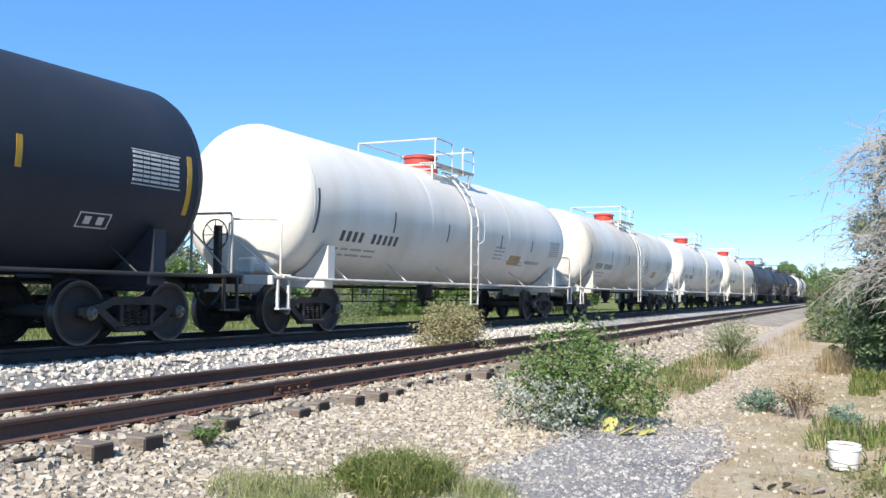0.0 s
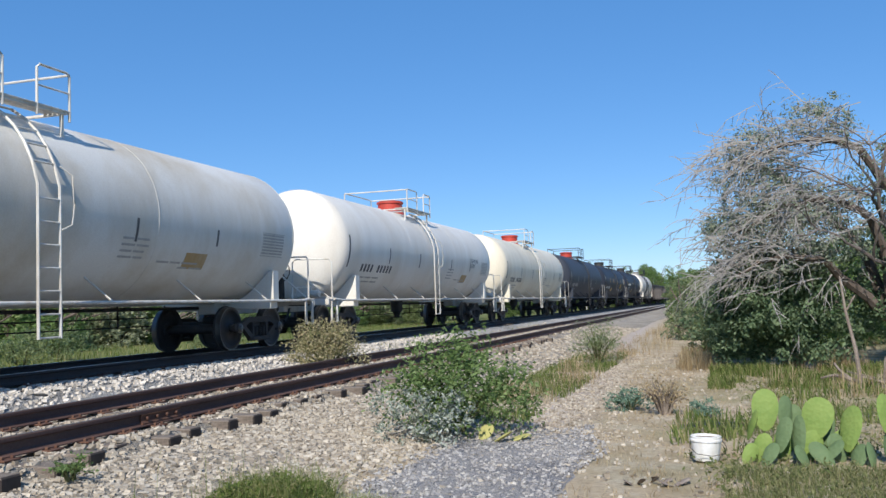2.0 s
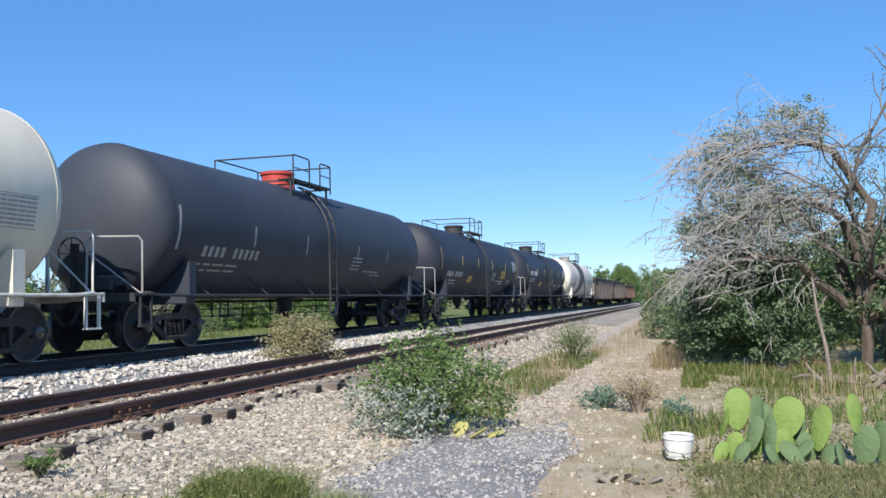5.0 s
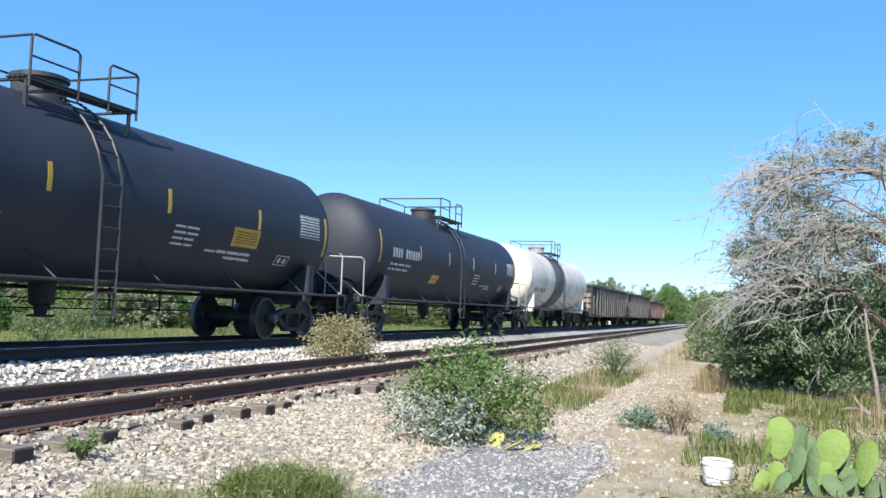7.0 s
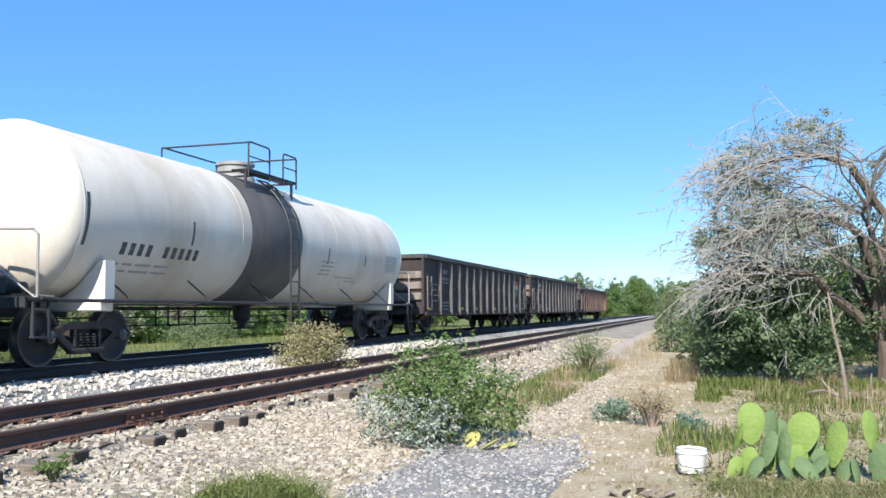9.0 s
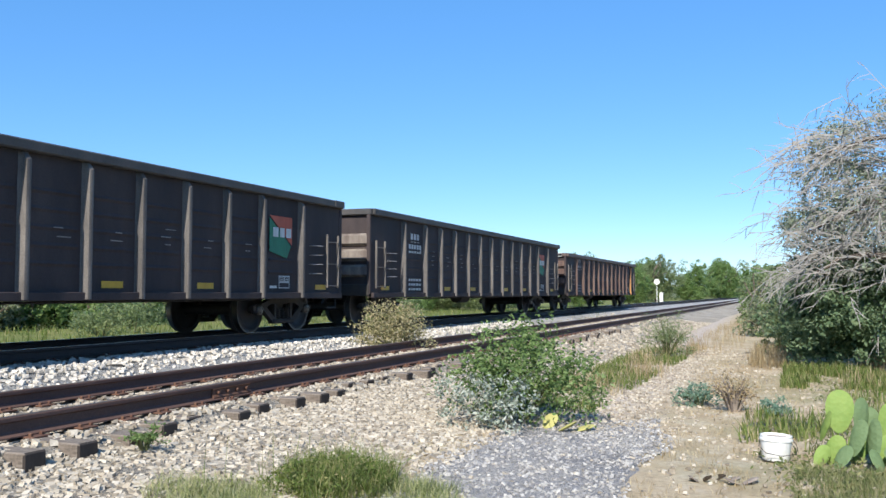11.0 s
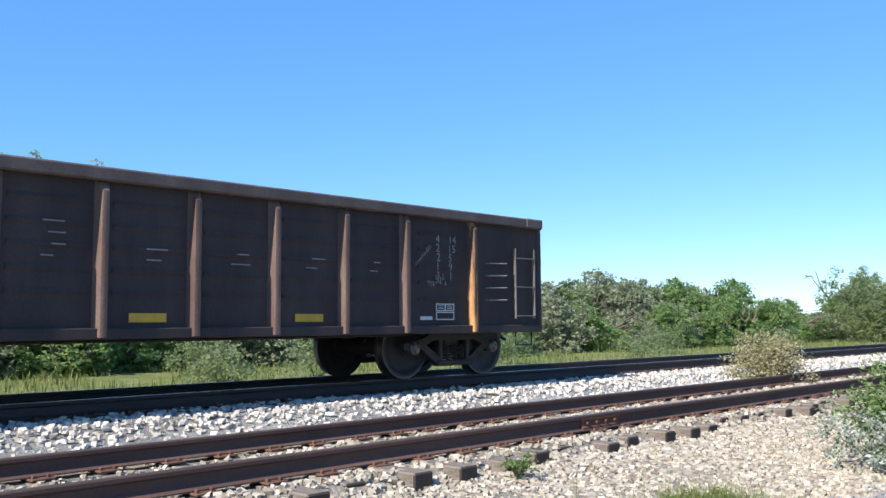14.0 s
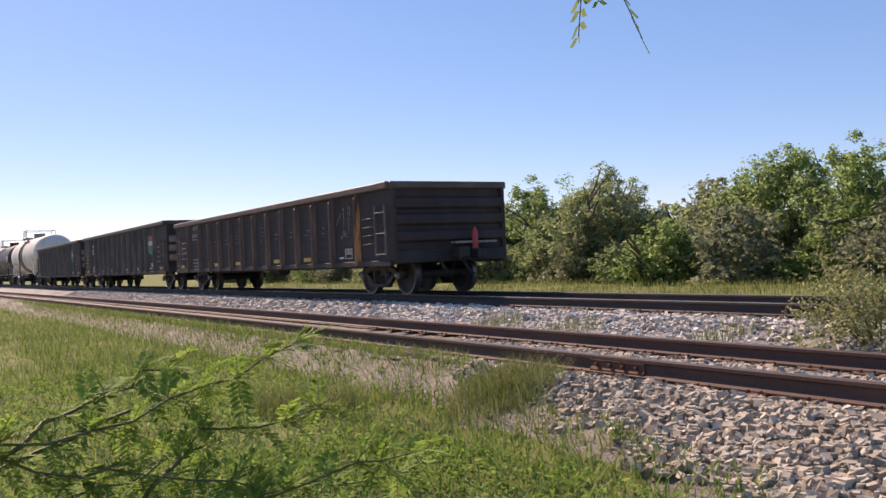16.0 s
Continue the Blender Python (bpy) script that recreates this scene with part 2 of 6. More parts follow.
M_RAILTOP = paint("worn_rail_head", (0.20, 0.17, 0.155), (0.13, 0.095, 0.08), 0.4, scale=3, streak=(1, 0.2, 1), metal=0.6)
M_MAINRAIL = paint("dark_rail_steel", (0.042, 0.030, 0.027), (0.075, 0.05, 0.042), 0.7, scale=2, streak=(1, 0.3, 1), grain=0.3)
M_SHINE = paint("polished_rail_head", (0.45, 0.44, 0.43), (0.32, 0.30, 0.28), 0.25, scale=3, streak=(1, 0.2, 1), metal=1.0)
M_TIE = paint("weathered_tie_timber", (0.27, 0.225, 0.185), (0.12, 0.092, 0.072), 0.9, (0.35, 0.7), 6, (1.0, 8, 8), 0.4)
# end grain, darkened: the shade on the barely lit ends is in the colour
M_TIEEND = paint("tie_end_grain", (0.035, 0.027, 0.023), (0.075, 0.058, 0.048), 0.95, scale=8)
M_PLATE = paint("rusty_tie_plate", (0.12, 0.055, 0.035), (0.19, 0.10, 0.06), 0.85, scale=6, grain=0.3)
M_GONDOLA = paint("dark_brown_gondola_paint", (0.046, 0.036, 0.037), (0.085, 0.064, 0.061), 0.7, (0.4, 0.75), 1.5, (1, 1, 0.3), 0.25, spec=0.25)
M_GONDOLA_RED = paint("oxide_red_gondola_paint", (0.085, 0.042, 0.034), (0.14, 0.075, 0.055), 0.7, (0.4, 0.75), 1.5, (1, 1, 0.3), 0.25)
M_RIB = paint("worn_rib_steel", (0.102, 0.059, 0.048), (0.238, 0.154, 0.118), 0.6, (0.4, 0.7), 4, (1, 1, 0.2), 0.3)
M_RUSTRIB = paint("bare_rusted_rib", (0.085, 0.05, 0.04), (0.58, 0.29, 0.10), 0.8, (0.46, 0.58), 7, (1, 1, 0.10), 0.3)
M_RIBGREY = paint("worn_grey_rib_steel", (0.085, 0.074, 0.068), (0.21, 0.185, 0.165), 0.6, (0.4, 0.7), 4, (1, 1, 0.2), 0.3)
M_CHORDGREY = paint("dark_grey_top_rail", (0.05, 0.046, 0.045), (0.10, 0.088, 0.08), 0.6, scale=2, grain=0.3)
M_CHORD = paint("worn_top_rail", (0.10, 0.068, 0.06), (0.17, 0.125, 0.105), 0.6, scale=2, grain=0.3)
M_YELLOW = paint("yellow_reflector", (0.62, 0.36, 0.03), (0.50, 0.28, 0.03), 0.35, scale=5)
M_STENCIL = paint("white_stencil", (0.62, 0.62, 0.60), (0.42, 0.42, 0.40), 0.6, scale=8)
M_CHALK = paint("chalk_marks", (0.30, 0.275, 0.265), (0.14, 0.12, 0.115), 0.9, scale=9)
M_DARKSTENCIL = paint("dark_stencil", (0.07, 0.07, 0.075), (0.16, 0.155, 0.15), 0.6, scale=8)
M_PALESTENCIL = paint("faded_grey_stencil", (0.36, 0.35, 0.33), (0.48, 0.46, 0.43), 0.6, scale=8)
M_LOGORED = paint("emblem_red", (0.50, 0.10, 0.05), (0.30, 0.07, 0.04), 0.6, scale=5)
M_LOGOGREEN = paint("emblem_green", (0.03, 0.20, 0.11), (0.03, 0.11, 0.07), 0.6, scale=5)
M_HOSE = paint("black_rubber", (0.02, 0.02, 0.02), (0.035, 0.033, 0.03), 0.7, scale=6)
M_MARKER = paint("red_marker_housing", (0.60, 0.06, 0.05), (0.42, 0.05, 0.04), 0.4, scale=5)
M_BUCKET = paint("dirty_white_plastic", (0.80, 0.80, 0.79), (0.62, 0.60, 0.55), 0.45, scale=7)
M_BAG = paint("black_plastic_sheet", (0.025, 0.026, 0.03), (0.05, 0.05, 0.055), 0.35, scale=7)
M_POST = paint("white_post_paint", (0.8, 0.79, 0.76), (0.65, 0.62, 0.58), 0.5, scale=5)
M_BARK = paint("grey_brown_bark", (0.13, 0.10, 0.08), (0.22, 0.18, 0.15), 0.95, scale=7, streak=(1, 1, 0.3), grain=0.4)
M_DRYBARK = paint("dry_grey_bark", (0.19, 0.16, 0.145), (0.32, 0.28, 0.26), 0.95, scale=7, streak=(1, 1, 0.3), grain=0.4)
M_TWIG = paint("bleached_dead_twigs", (0.32, 0.30, 0.28), (0.46, 0.435, 0.41), 0.9, scale=7, grain=0.25)
M_DRIFT = paint("bleached_dead_wood", (0.25, 0.20, 0.165), (0.42, 0.36, 0.30), 0.95, scale=9, streak=(1, 1, 0.3), grain=0.4)
M_STEM = paint("green_stem", (0.10, 0.12, 0.04), (0.15, 0.13, 0.06), 0.7, scale=9)
M_BALLAST = stony("pale_ballast_stone", [(0.0, (0.235, 0.197, 0.150)), (0.3, (0.374, 0.323, 0.257)), (0.7, (0.479, 0.420, 0.340)), (1.0, (0.592, 0.529, 0.435))])
M_GREYSTONE = stony("grey_ballast_stone", [(0.0, (0.378, 0.346, 0.309)), (0.4, (0.567, 0.520, 0.464)), (0.8, (0.693, 0.639, 0.564)), (1.0, (0.798, 0.733, 0.646))])
M_PATHSTONE = stony("path_gravel", [(0.0, (0.20, 0.195, 0.195)), (0.5, (0.36, 0.345, 0.335)), (1.0, (0.55, 0.52, 0.48))])
M_BED = soil("ballast_bed", ((0.294, 0.257, 0.209), (0.377, 0.333, 0.274), (0.442, 0.392, 0.326)), 0.8, 26, strength=1.0, dist=0.05)
M_BEDGREY = soil("grey_ballast_bed", ((0.30, 0.29, 0.28), (0.40, 0.39, 0.375), (0.47, 0.455, 0.435)), 0.8, 26, strength=1.0, dist=0.05)
M_GRAVEL = soil("grey_crushed_gravel", ((0.26, 0.25, 0.25), (0.36, 0.345, 0.335), (0.47, 0.43, 0.385)), 0.9, 40, strength=1.0, dist=0.03)
L_BUSH = leafy("bush_leaf", [(0.15, (0.075, 0.125, 0.04)), (0.5, (0.15, 0.225, 0.075)), (0.85, (0.25, 0.33, 0.14))], 0.35)
L_SILVER = leafy("silver_leaf", [(0.15, (0.18, 0.22, 0.17)), (0.5, (0.32, 0.36, 0.30)), (0.85, (0.48, 0.50, 0.44))], 0.25)
L_WEED = leafy("dry_weed_leaf", [(0.15, (0.17, 0.18, 0.08)), (0.5, (0.33, 0.30, 0.16)), (0.85, (0.52, 0.44, 0.28))])
L_WEEDG = leafy("pale_weed_leaf", [(0.15, (0.13, 0.17, 0.06)), (0.5, (0.26, 0.29, 0.12)), (0.85, (0.52, 0.48, 0.27))])
L_MESQ = leafy("mesquite_leaf", [(0.15, (0.09, 0.145, 0.075)), (0.5, (0.155, 0.225, 0.12)), (0.85, (0.24, 0.31, 0.18))], 0.4)
# grey-olive scrub leaf, paled further: haze is put into the colour
L_SCRUBGREY = leafy("grey_scrub_leaf", [(0.15, (0.16, 0.19, 0.115)), (0.5, (0.27, 0.305, 0.185)), (0.85, (0.39, 0.41, 0.27))], 0.5)
L_MESQGREY = leafy("grey_mesquite_leaf", [(0.15, (0.18, 0.22, 0.155)), (0.5, (0.29, 0.335, 0.24)), (0.85, (0.41, 0.44, 0.34))], 0.4)
L_TREE = leafy("tree_leaf", [(0.15, (0.13, 0.21, 0.075)), (0.5, (0.23, 0.34, 0.12)), (0.85, (0.36, 0.45, 0.19))], 0.62)
L_SCRUB = leafy("scrub_leaf", [(0.15, (0.155, 0.20, 0.095)), (0.5, (0.26, 0.325, 0.155)), (0.85, (0.38, 0.43, 0.23))], 0.62)
L_GRASS = leafy("green_grass", [(0.1, (0.09, 0.15, 0.035)), (0.5, (0.16, 0.245, 0.055)), (0.85, (0.27, 0.315, 0.11))], 0.4)
L_TUFT = leafy("mixed_grass", [(0.1, (0.08, 0.13, 0.03)), (0.55, (0.17, 0.22, 0.06)), (0.9, (0.38, 0.33, 0.17))], 0.4)
L_TUFTLEAF = leafy("olive_weed_leaf", [(0.1, (0.09, 0.12, 0.04)), (0.5, (0.17, 0.19, 0.075)), (0.9, (0.30, 0.28, 0.14))], 0.3)
L_DRY = leafy("dry_grass", [(0.1, (0.26, 0.19, 0.10)), (0.5, (0.40, 0.31, 0.18)), (0.9, (0.54, 0.45, 0.30))], 0.35)
L_FERN = leafy("bright_leaflet", [(0.1, (0.11, 0.20, 0.04)), (0.5, (0.19, 0.31, 0.06)), (0.9, (0.30, 0.42, 0.10))], 0.45)
L_TEAL = leafy("blue_green_leaf", [(0.1, (0.10, 0.17, 0.12)), (0.5, (0.16, 0.25, 0.18)), (0.9, (0.24, 0.33, 0.24))], 0.25)
L_PAD = leafy("cactus_pad", [(0.1, (0.10, 0.17, 0.045)), (0.4, (0.18, 0.27, 0.07)), (0.65, (0.24, 0.32, 0.09)), (0.9, (0.30, 0.37, 0.14))], 0.12, 0.6, 9)
# darker copy of the pad green: the clump's shaded sides, put into colour
L_PADSHADE = leafy("grey_cactus_pad", [(0.1, (0.09, 0.14, 0.07)), (0.5, (0.13, 0.19, 0.09)), (0.9, (0.18, 0.24, 0.12))], 0.08, 0.6, 9)
L_YELLOW = leafy("yellowed_pad", [(0.1, (0.42, 0.38, 0.12)), (0.9, (0.52, 0.50, 0.22))], 0.2)

# ------------------------------------------------------------ ground
def smooth01(a, b, x):
    k = min(max((x - a) / (b - a), 0.0), 1.0)
    return k * k * (3 - 2 * k)


def ground_height(x, y):
    """Height of the natural ground: flat verge, raised strip for the tracks, low field beyond."""
    strip = smooth01(-5.0, -7.0, x) * 0.26
    strip += smooth01(-8.1, -9.1, x) * 0.17
    strip -= smooth01(-12.4, -15.0, x) * 0.15
    rough = 0.05 * noise.noise(Vector((x * 0.5, y * 0.5, 0))) + 0.02 * noise.noise(Vector((x * 2.1, y * 2.1, 3)))
    far = smooth01(14, 60, abs(x)) * 0.5 * noise.noise(Vector((x * 0.03, y * 0.03, 7)))
    return strip + rough * (0.3 if -13 < x < -4.6 else 1.0) + far


def spaced(stops):
    out = []
    for a, b, step in stops:
        n = max(1, round((b - a) / step))
        out += [a + (b - a) * i / n for i in range(n)]
    return out + [stops[-1][1]]


def build_ground():
    xs = spaced([(-2500, -300, 400), (-300, -60, 30), (-60, -16, 4), (-16, 6, 0.35), (6, 40, 4), (40, 300, 40), (300, 2500, 400)])
    ys = spaced([(-2500, -300, 400), (-300, -60, 30), (-60, -16, 4), (-16, 32, 0.4), (32, 100, 4), (100, 300, 30), (300, 2500, 400)])
    s = Shape()
    s.v = [(x, y, ground_height(x, y)) for y in ys for x in xs]
    n = len(xs)
    s.f = [(j * n + i, j * n + i + 1, (j + 1) * n + i + 1, (j + 1) * n + i) for j in range(len(ys) - 1) for i in range(n - 1)]
    m, t, b = nodes_of("dirt_and_dry_grass")
    geo = t.nodes.new("ShaderNodeNewGeometry")
    sep = t.nodes.new("ShaderNodeSeparateXYZ")
    t.links.new(geo.outputs["Position"], sep.inputs[0])
    n1 = tex(t, 0.45, 8, 0.6, world_space=True)
    n2 = tex(t, 17, 8, 0.75, world_space=True)
    n3 = tex(t, 1.6, 6, 0.65, world_space=True)
    dirt = ramp(t, n3, [(0.3, (0.37, 0.285, 0.185)), (0.5, (0.46, 0.37, 0.255)), (0.7, (0.54, 0.47, 0.37))])
    green = ramp(t, n3, [(0.3, (0.10, 0.13, 0.035)), (0.55, (0.165, 0.185, 0.06)), (0.75, (0.28, 0.25, 0.11))])
    # grass takes over behind the shaded verge, in the field and under the trees
    south = mathn(t, "MULTIPLY_ADD", sep.outputs[1], -0.5, True)
    south.node.inputs[2].default_value = -0.6
    field = mathn(t, "MULTIPLY_ADD", sep.outputs[0], -0.4, True)
    field.node.inputs[2].default_value = -5.6
    east = mathn(t, "MULTIPLY_ADD", sep.outputs[0], 0.5, True)
    east.node.inputs[2].default_value = -1.5
    cover = mathn(t, "MAXIMUM", mathn(t, "MAXIMUM", south, field), east)
    verge = mathn(t, "MULTIPLY_ADD", sep.outputs[0], 0.3)
    verge.node.inputs[2].default_value = 0.62
    verge = mathn(t, "MINIMUM", mathn(t, "MAXIMUM", verge, 0.25), 0.85)
    patch = ramp(t, n1, [(0.42, (0.0,) * 3), (0.62, (0.8,) * 3)])
    cover2 = mathn(t, "MAXIMUM", mathn(t, "MULTIPLY", cover, 0.95), mathn(t, "MULTIPLY", patch, verge))
    # the trodden line beside the siding is paler and greyer
    way = mathn(t, "MULTIPLY_ADD", sep.outputs[1], 0.045)
    way.node.inputs[2].default_value = 1.85
    off = mathn(t, "ABSOLUTE", mathn(t, "ADD", sep.outputs[0], way))
    trod = mathn(t, "SUBTRACT", 1.25, mathn(t, "ADD", off, mathn(t, "MULTIPLY", n3, 0.7)), True)
    north = mathn(t, "MULTIPLY_ADD", sep.outputs[1], 0.5, True)
    north.node.inputs[2].default_value = -1.0
    trod = mathn(t, "MULTIPLY", trod, north)
    trodden = ramp(t, n3, [(0.3, (0.40, 0.335, 0.285)), (0.7, (0.55, 0.48, 0.42))])
    c = mix(t, mathn(t, "MULTIPLY", trod, 1.1, True), mix(t, cover2, dirt, green), trodden)
    g = ramp(t, n2, [(0.3, (0.62,) * 3), (0.5, (0.92,) * 3), (0.75, (1.12,) * 3)])
    t.links.new(mix(t, 1.0, c, g, "MULTIPLY"), b.inputs["Base Color"])
    b.inputs["Roughness"].default_value, b.inputs["Specular IOR Level"].default_value = 0.95, 0.1
    bump(t, b, n2, 0.7, 0.03)
    tagged(part("ground", s, m, fix=False, smooth=180), "sandy dirt verge with dry and green grass cover", "ground", kind="structure")


def foot_at(y):
    """Width of the siding's outer ballast shoulder: it sinks under the grass behind the viewer."""
    return float(np.interp(y, (-9, -6, -3), (0.45, 0.8, 1.7)))


def bed(name, centre, half, top, foot_l, foot_r, mat, label, drop=0.0, y0=-160, y1=260):
    """A ballast bed: a crown with two shoulders, lumpy."""
    ys = spaced([(y0, -16, 6), (-16, 34, 0.3), (34, y1, 8)])
    shape_at = lambda drop, foot: [(-half - foot_l[0], foot_l[1]), (-half - foot_l[0] * 0.5, (foot_l[1] + top) / 2), (-half, top), (-half * 0.6, top), (-half * 0.3, top - 0.015), (0, top - 0.01), (half * 0.3, top - 0.015), (half * 0.6, top - 0.006), (half * 0.80, top - 0.02), (half * 0.88, top - drop), (half + foot * 0.5, (foot_r[1] + top - drop) / 2), (half + foot, foot_r[1])]
    s = Shape()
    for y in ys:
        k = smooth01(0.0, 4.0, y) if drop else 1.0
        prof = shape_at(drop * (1.25 * k - 0.25), foot_at(y) if drop else foot_r[0])
        for i, (dx, z) in enumerate(prof):
            x = centre(y) + dx
            w = 0.03 if 0 < i < len(prof) - 1 else 0.0
            edge = 0.35 * noise.noise(Vector((y * 0.8, i * 3.0, 1))) if i in (0, len(prof) - 1) else 0.0
            s.v.append((x + edge, y, z + w * noise.noise(Vector((x * 2.5, y * 2.5, 5)))))
    n = 12
    s.f = [(j * n + i, j * n + i + 1, (j + 1) * n + i + 1, (j + 1) * n + i) for j in range(len(ys) - 1) for i in range(n - 1)]
    return tagged(part(name, s, mat, fix=False, smooth=180), label, "ballast", kind="structure")


NEAR_BED, MAIN_BED = NEAR_TOP - 0.20, MAIN_TOP - 0.20
build_ground()
bed("ballast_bed_near", near_line, 1.5, NEAR_BED, (0.5, 0.25), (1.7, -0.03), M_BED, "pale crushed-stone ballast under the empty siding", 0.105)
bed("ballast_bed_main", lambda y: MAIN_X, 1.75, MAIN_BED, (1.6, 0.15), (0.95, 0.24), M_BEDGREY, "grey crushed-stone ballast under the main track")


def in_gravel(x, y):
    """The grey gravel path runs beside the siding and narrows away."""
    mid = -2.05 - 0.035 * (y - 6)
    half = 0.95 - 0.02 * (y - 5)
    return abs(x - mid) < half + 0.25 * noise.noise(Vector((x, y * 0.7, 2)))


def gravel_path():
    s = Shape()
    ys = [2.6 + 0.3 * i for i in range(27)]
    n = 9
    for y in ys:
        mid, half = -2.05 - 0.035 * (y - 6), 0.98 - 0.02 * (y - 5)
        for i in range(n):
            u = -1 + 2 * i / (n - 1)
            e = 0.22 * noise.noise(Vector((y * 0.9, u * 4, 4))) if abs(u) == 1 else 0
            x = mid + u * half + e
            s.v.append((x, y, ground_height(x, y) + 0.014 - (0.03 if abs(u) == 1 or y in (ys[0], ys[-1]) else 0)))
    s.f = [(j * n + i, j * n + i + 1, (j + 1) * n + i + 1, (j + 1) * n + i) for j in range(len(ys) - 1) for i in range(n - 1)]
    tagged(part("gravel_path", s, M_GRAVEL, fix=False, smooth=180), "worn grey gravel path beside the siding", "path", kind="structure")


gravel_path()

# ------------------------------------------------------------ tracks
RAIL_HALF = [(0.0, 0.0), (0.07, 0.0), (0.07, 0.011), (0.022, 0.028), (0.009, 0.05), (0.009, 0.115), (0.036, 0.132), (0.036, 0.160), (0.030, 0.168)]
RAIL_OUT = RAIL_HALF[1:] + [(-x, z) for x, z in reversed(RAIL_HALF[1:])]


def tie_mesh():
    s = Shape()
    s.box((0, 0, 0), (2.6, 0.22, 0.18), 0.014)
    me = fixed(s.mesh("tie", M_TIE, 30))
    me.materials.append(M_TIEEND)
    # end faces get the timber tone with shade painted in
    for p in me.polygons:
        p.material_index = 1 if abs(p.normal.x) > 0.6 else 0
    return me


def track(name, label, x, top, turn, rail_mat, head_mat, y0, y1, ties, bars):
    t = thing(name, label, "railway track", kind="structure", at=pose(x, 0, 0, 0, 0, turn))
    for side, sx in (("near", GAUGE / 2 + 0.036), ("far", -GAUGE / 2 - 0.036)):
        s = Shape().prism([(sx + a, top - 0.168 + z) for a, z in RAIL_OUT], y0, y1)
        r = part("rail", s, rail_mat, t, smooth=25)
        part("rail_head", Shape().box((sx, (y0 + y1) / 2, top + 0.001), (0.052, y1 - y0 - 0.01, 0.004)), head_mat, r, "worn bright running surface")
        for yb in (bars if side == "near" else ()):
            b = Shape()
            b.prism([(sx + 0.012, top - 0.14), (sx + 0.052, top - 0.15), (sx + 0.052, top - 0.135), (sx + 0.03, top - 0.11), (sx + 0.03, top - 0.065), (sx + 0.044, top - 0.045), (sx + 0.012, top - 0.04)], yb - 0.36, yb + 0.36)
            part("joint_bar", b, M_PLATE, r, "rusty bolted joint bar", smooth=25)
            for k in range(4):
                b2 = Shape().lathe([(0, 0.0), (0, 0.02), (0.03, 0.02), (0.034, 0.0)], "x", 6, (sx + 0.03, yb - 0.27 + 0.18 * k, top - 0.088))
                part("bolt", b2, M_PLATE, r, smooth=20)
    me, plate = tie_mesh(), None
    rnd = random.Random(5)
    ps = Shape().box((0, 0, 0), (0.34, 0.19, 0.016), 0.003)
    for dx, dy in ((0.11, 0.06), (-0.11, -0.06), (0.11, -0.06)):
        ps.box((dx, dy, 0.02), (0.03, 0.03, 0.03), 0.004)
    plate = fixed(ps.mesh("tie_plate", M_PLATE, 30))
    yy = ties[0]
    while yy < ties[1]:
        o = part("tie", me, M_TIE, t, at=pose(rnd.choice((-0.06, 0.0, 0.06, 0.12, 0.18)) + rnd.uniform(-0.03, 0.03), yy, top - 0.168 - 0.016 - 0.09 - rnd.uniform(0, 0.02), 0, rnd.uniform(-0.6, 0.6), rnd.uniform(-1.5, 1.5)))
        for sx in (GAUGE / 2 + 0.036, -GAUGE / 2 - 0.036):
            part("tie_plate", plate, M_PLATE, t, at=pose(sx, yy, top - 0.168 - 0.008, 0, 0, rnd.uniform(-2, 2)))
        yy += rnd.uniform(0.5, 0.6)
    return t


track("siding_track", "empty siding with rusty brown rails on weathered timber ties", NEAR_X, NEAR_TOP, NEAR_TURN, M_RAIL, M_RAILTOP, -170, 260, (-14, 30), (-6.4, 8.55))
track("main_track", "main railway track with dark rails on buried timber ties", MAIN_X, MAIN_TOP, 0, M_MAINRAIL, M_SHINE, -220, 420, (-24, 44), ())

# ------------------------------------------------------------ stones
def stones(name, mat, label, count, place, size, seed):
    """Many loose angular stones as one mesh."""
    rng = np.random.default_rng(seed)
    bm = bmesh.new()
    bmesh.ops.create_cube(bm, size=1.5)
    bmesh.ops.triangulate(bm, faces=bm.faces[:])
    iv = np.array([v.co[:] for v in bm.verts])
    fi = np.array([[v.index for v in f.verts] for f in bm.faces])
    bm.free()
    pts = place(rng, count)
    n = len(pts)
    k = len(iv)
    sc = rng.uniform(size[0], size[1], (n, 1, 1)) * rng.uniform(0.65, 1.25, (n, 1, 3)) * np.array([1, 1, 0.75])
    v = iv[None] * (1 + rng.normal(0, 0.20, (n, k, 1))) * sc
    a, b = rng.uniform(0, 2 * pi, n), rng.uniform(-0.7, 0.7, n)
    ca, sa, cb, sb = np.cos(a), np.sin(a), np.cos(b), np.sin(b)
    R = np.zeros((n, 3, 3))
    R[:, 0, 0], R[:, 0, 1], R[:, 0, 2] = ca * cb, -sa, ca * sb
    R[:, 1, 0], R[:, 1, 1], R[:, 1, 2] = sa * cb, ca, sa * sb
    R[:, 2, 0], R[:, 2, 2] = -sb, cb
    v = np.einsum("nij,nkj->nki", R, v) + pts[:, None, :]
    f = fi[None] + (np.arange(n) * k)[:, None, None]
    ob = new(name, raw_mesh(name, v.reshape(-1, 3), f.reshape(-1, 3), mat))
    tagged(ob, label, "stones", kind="stuff")


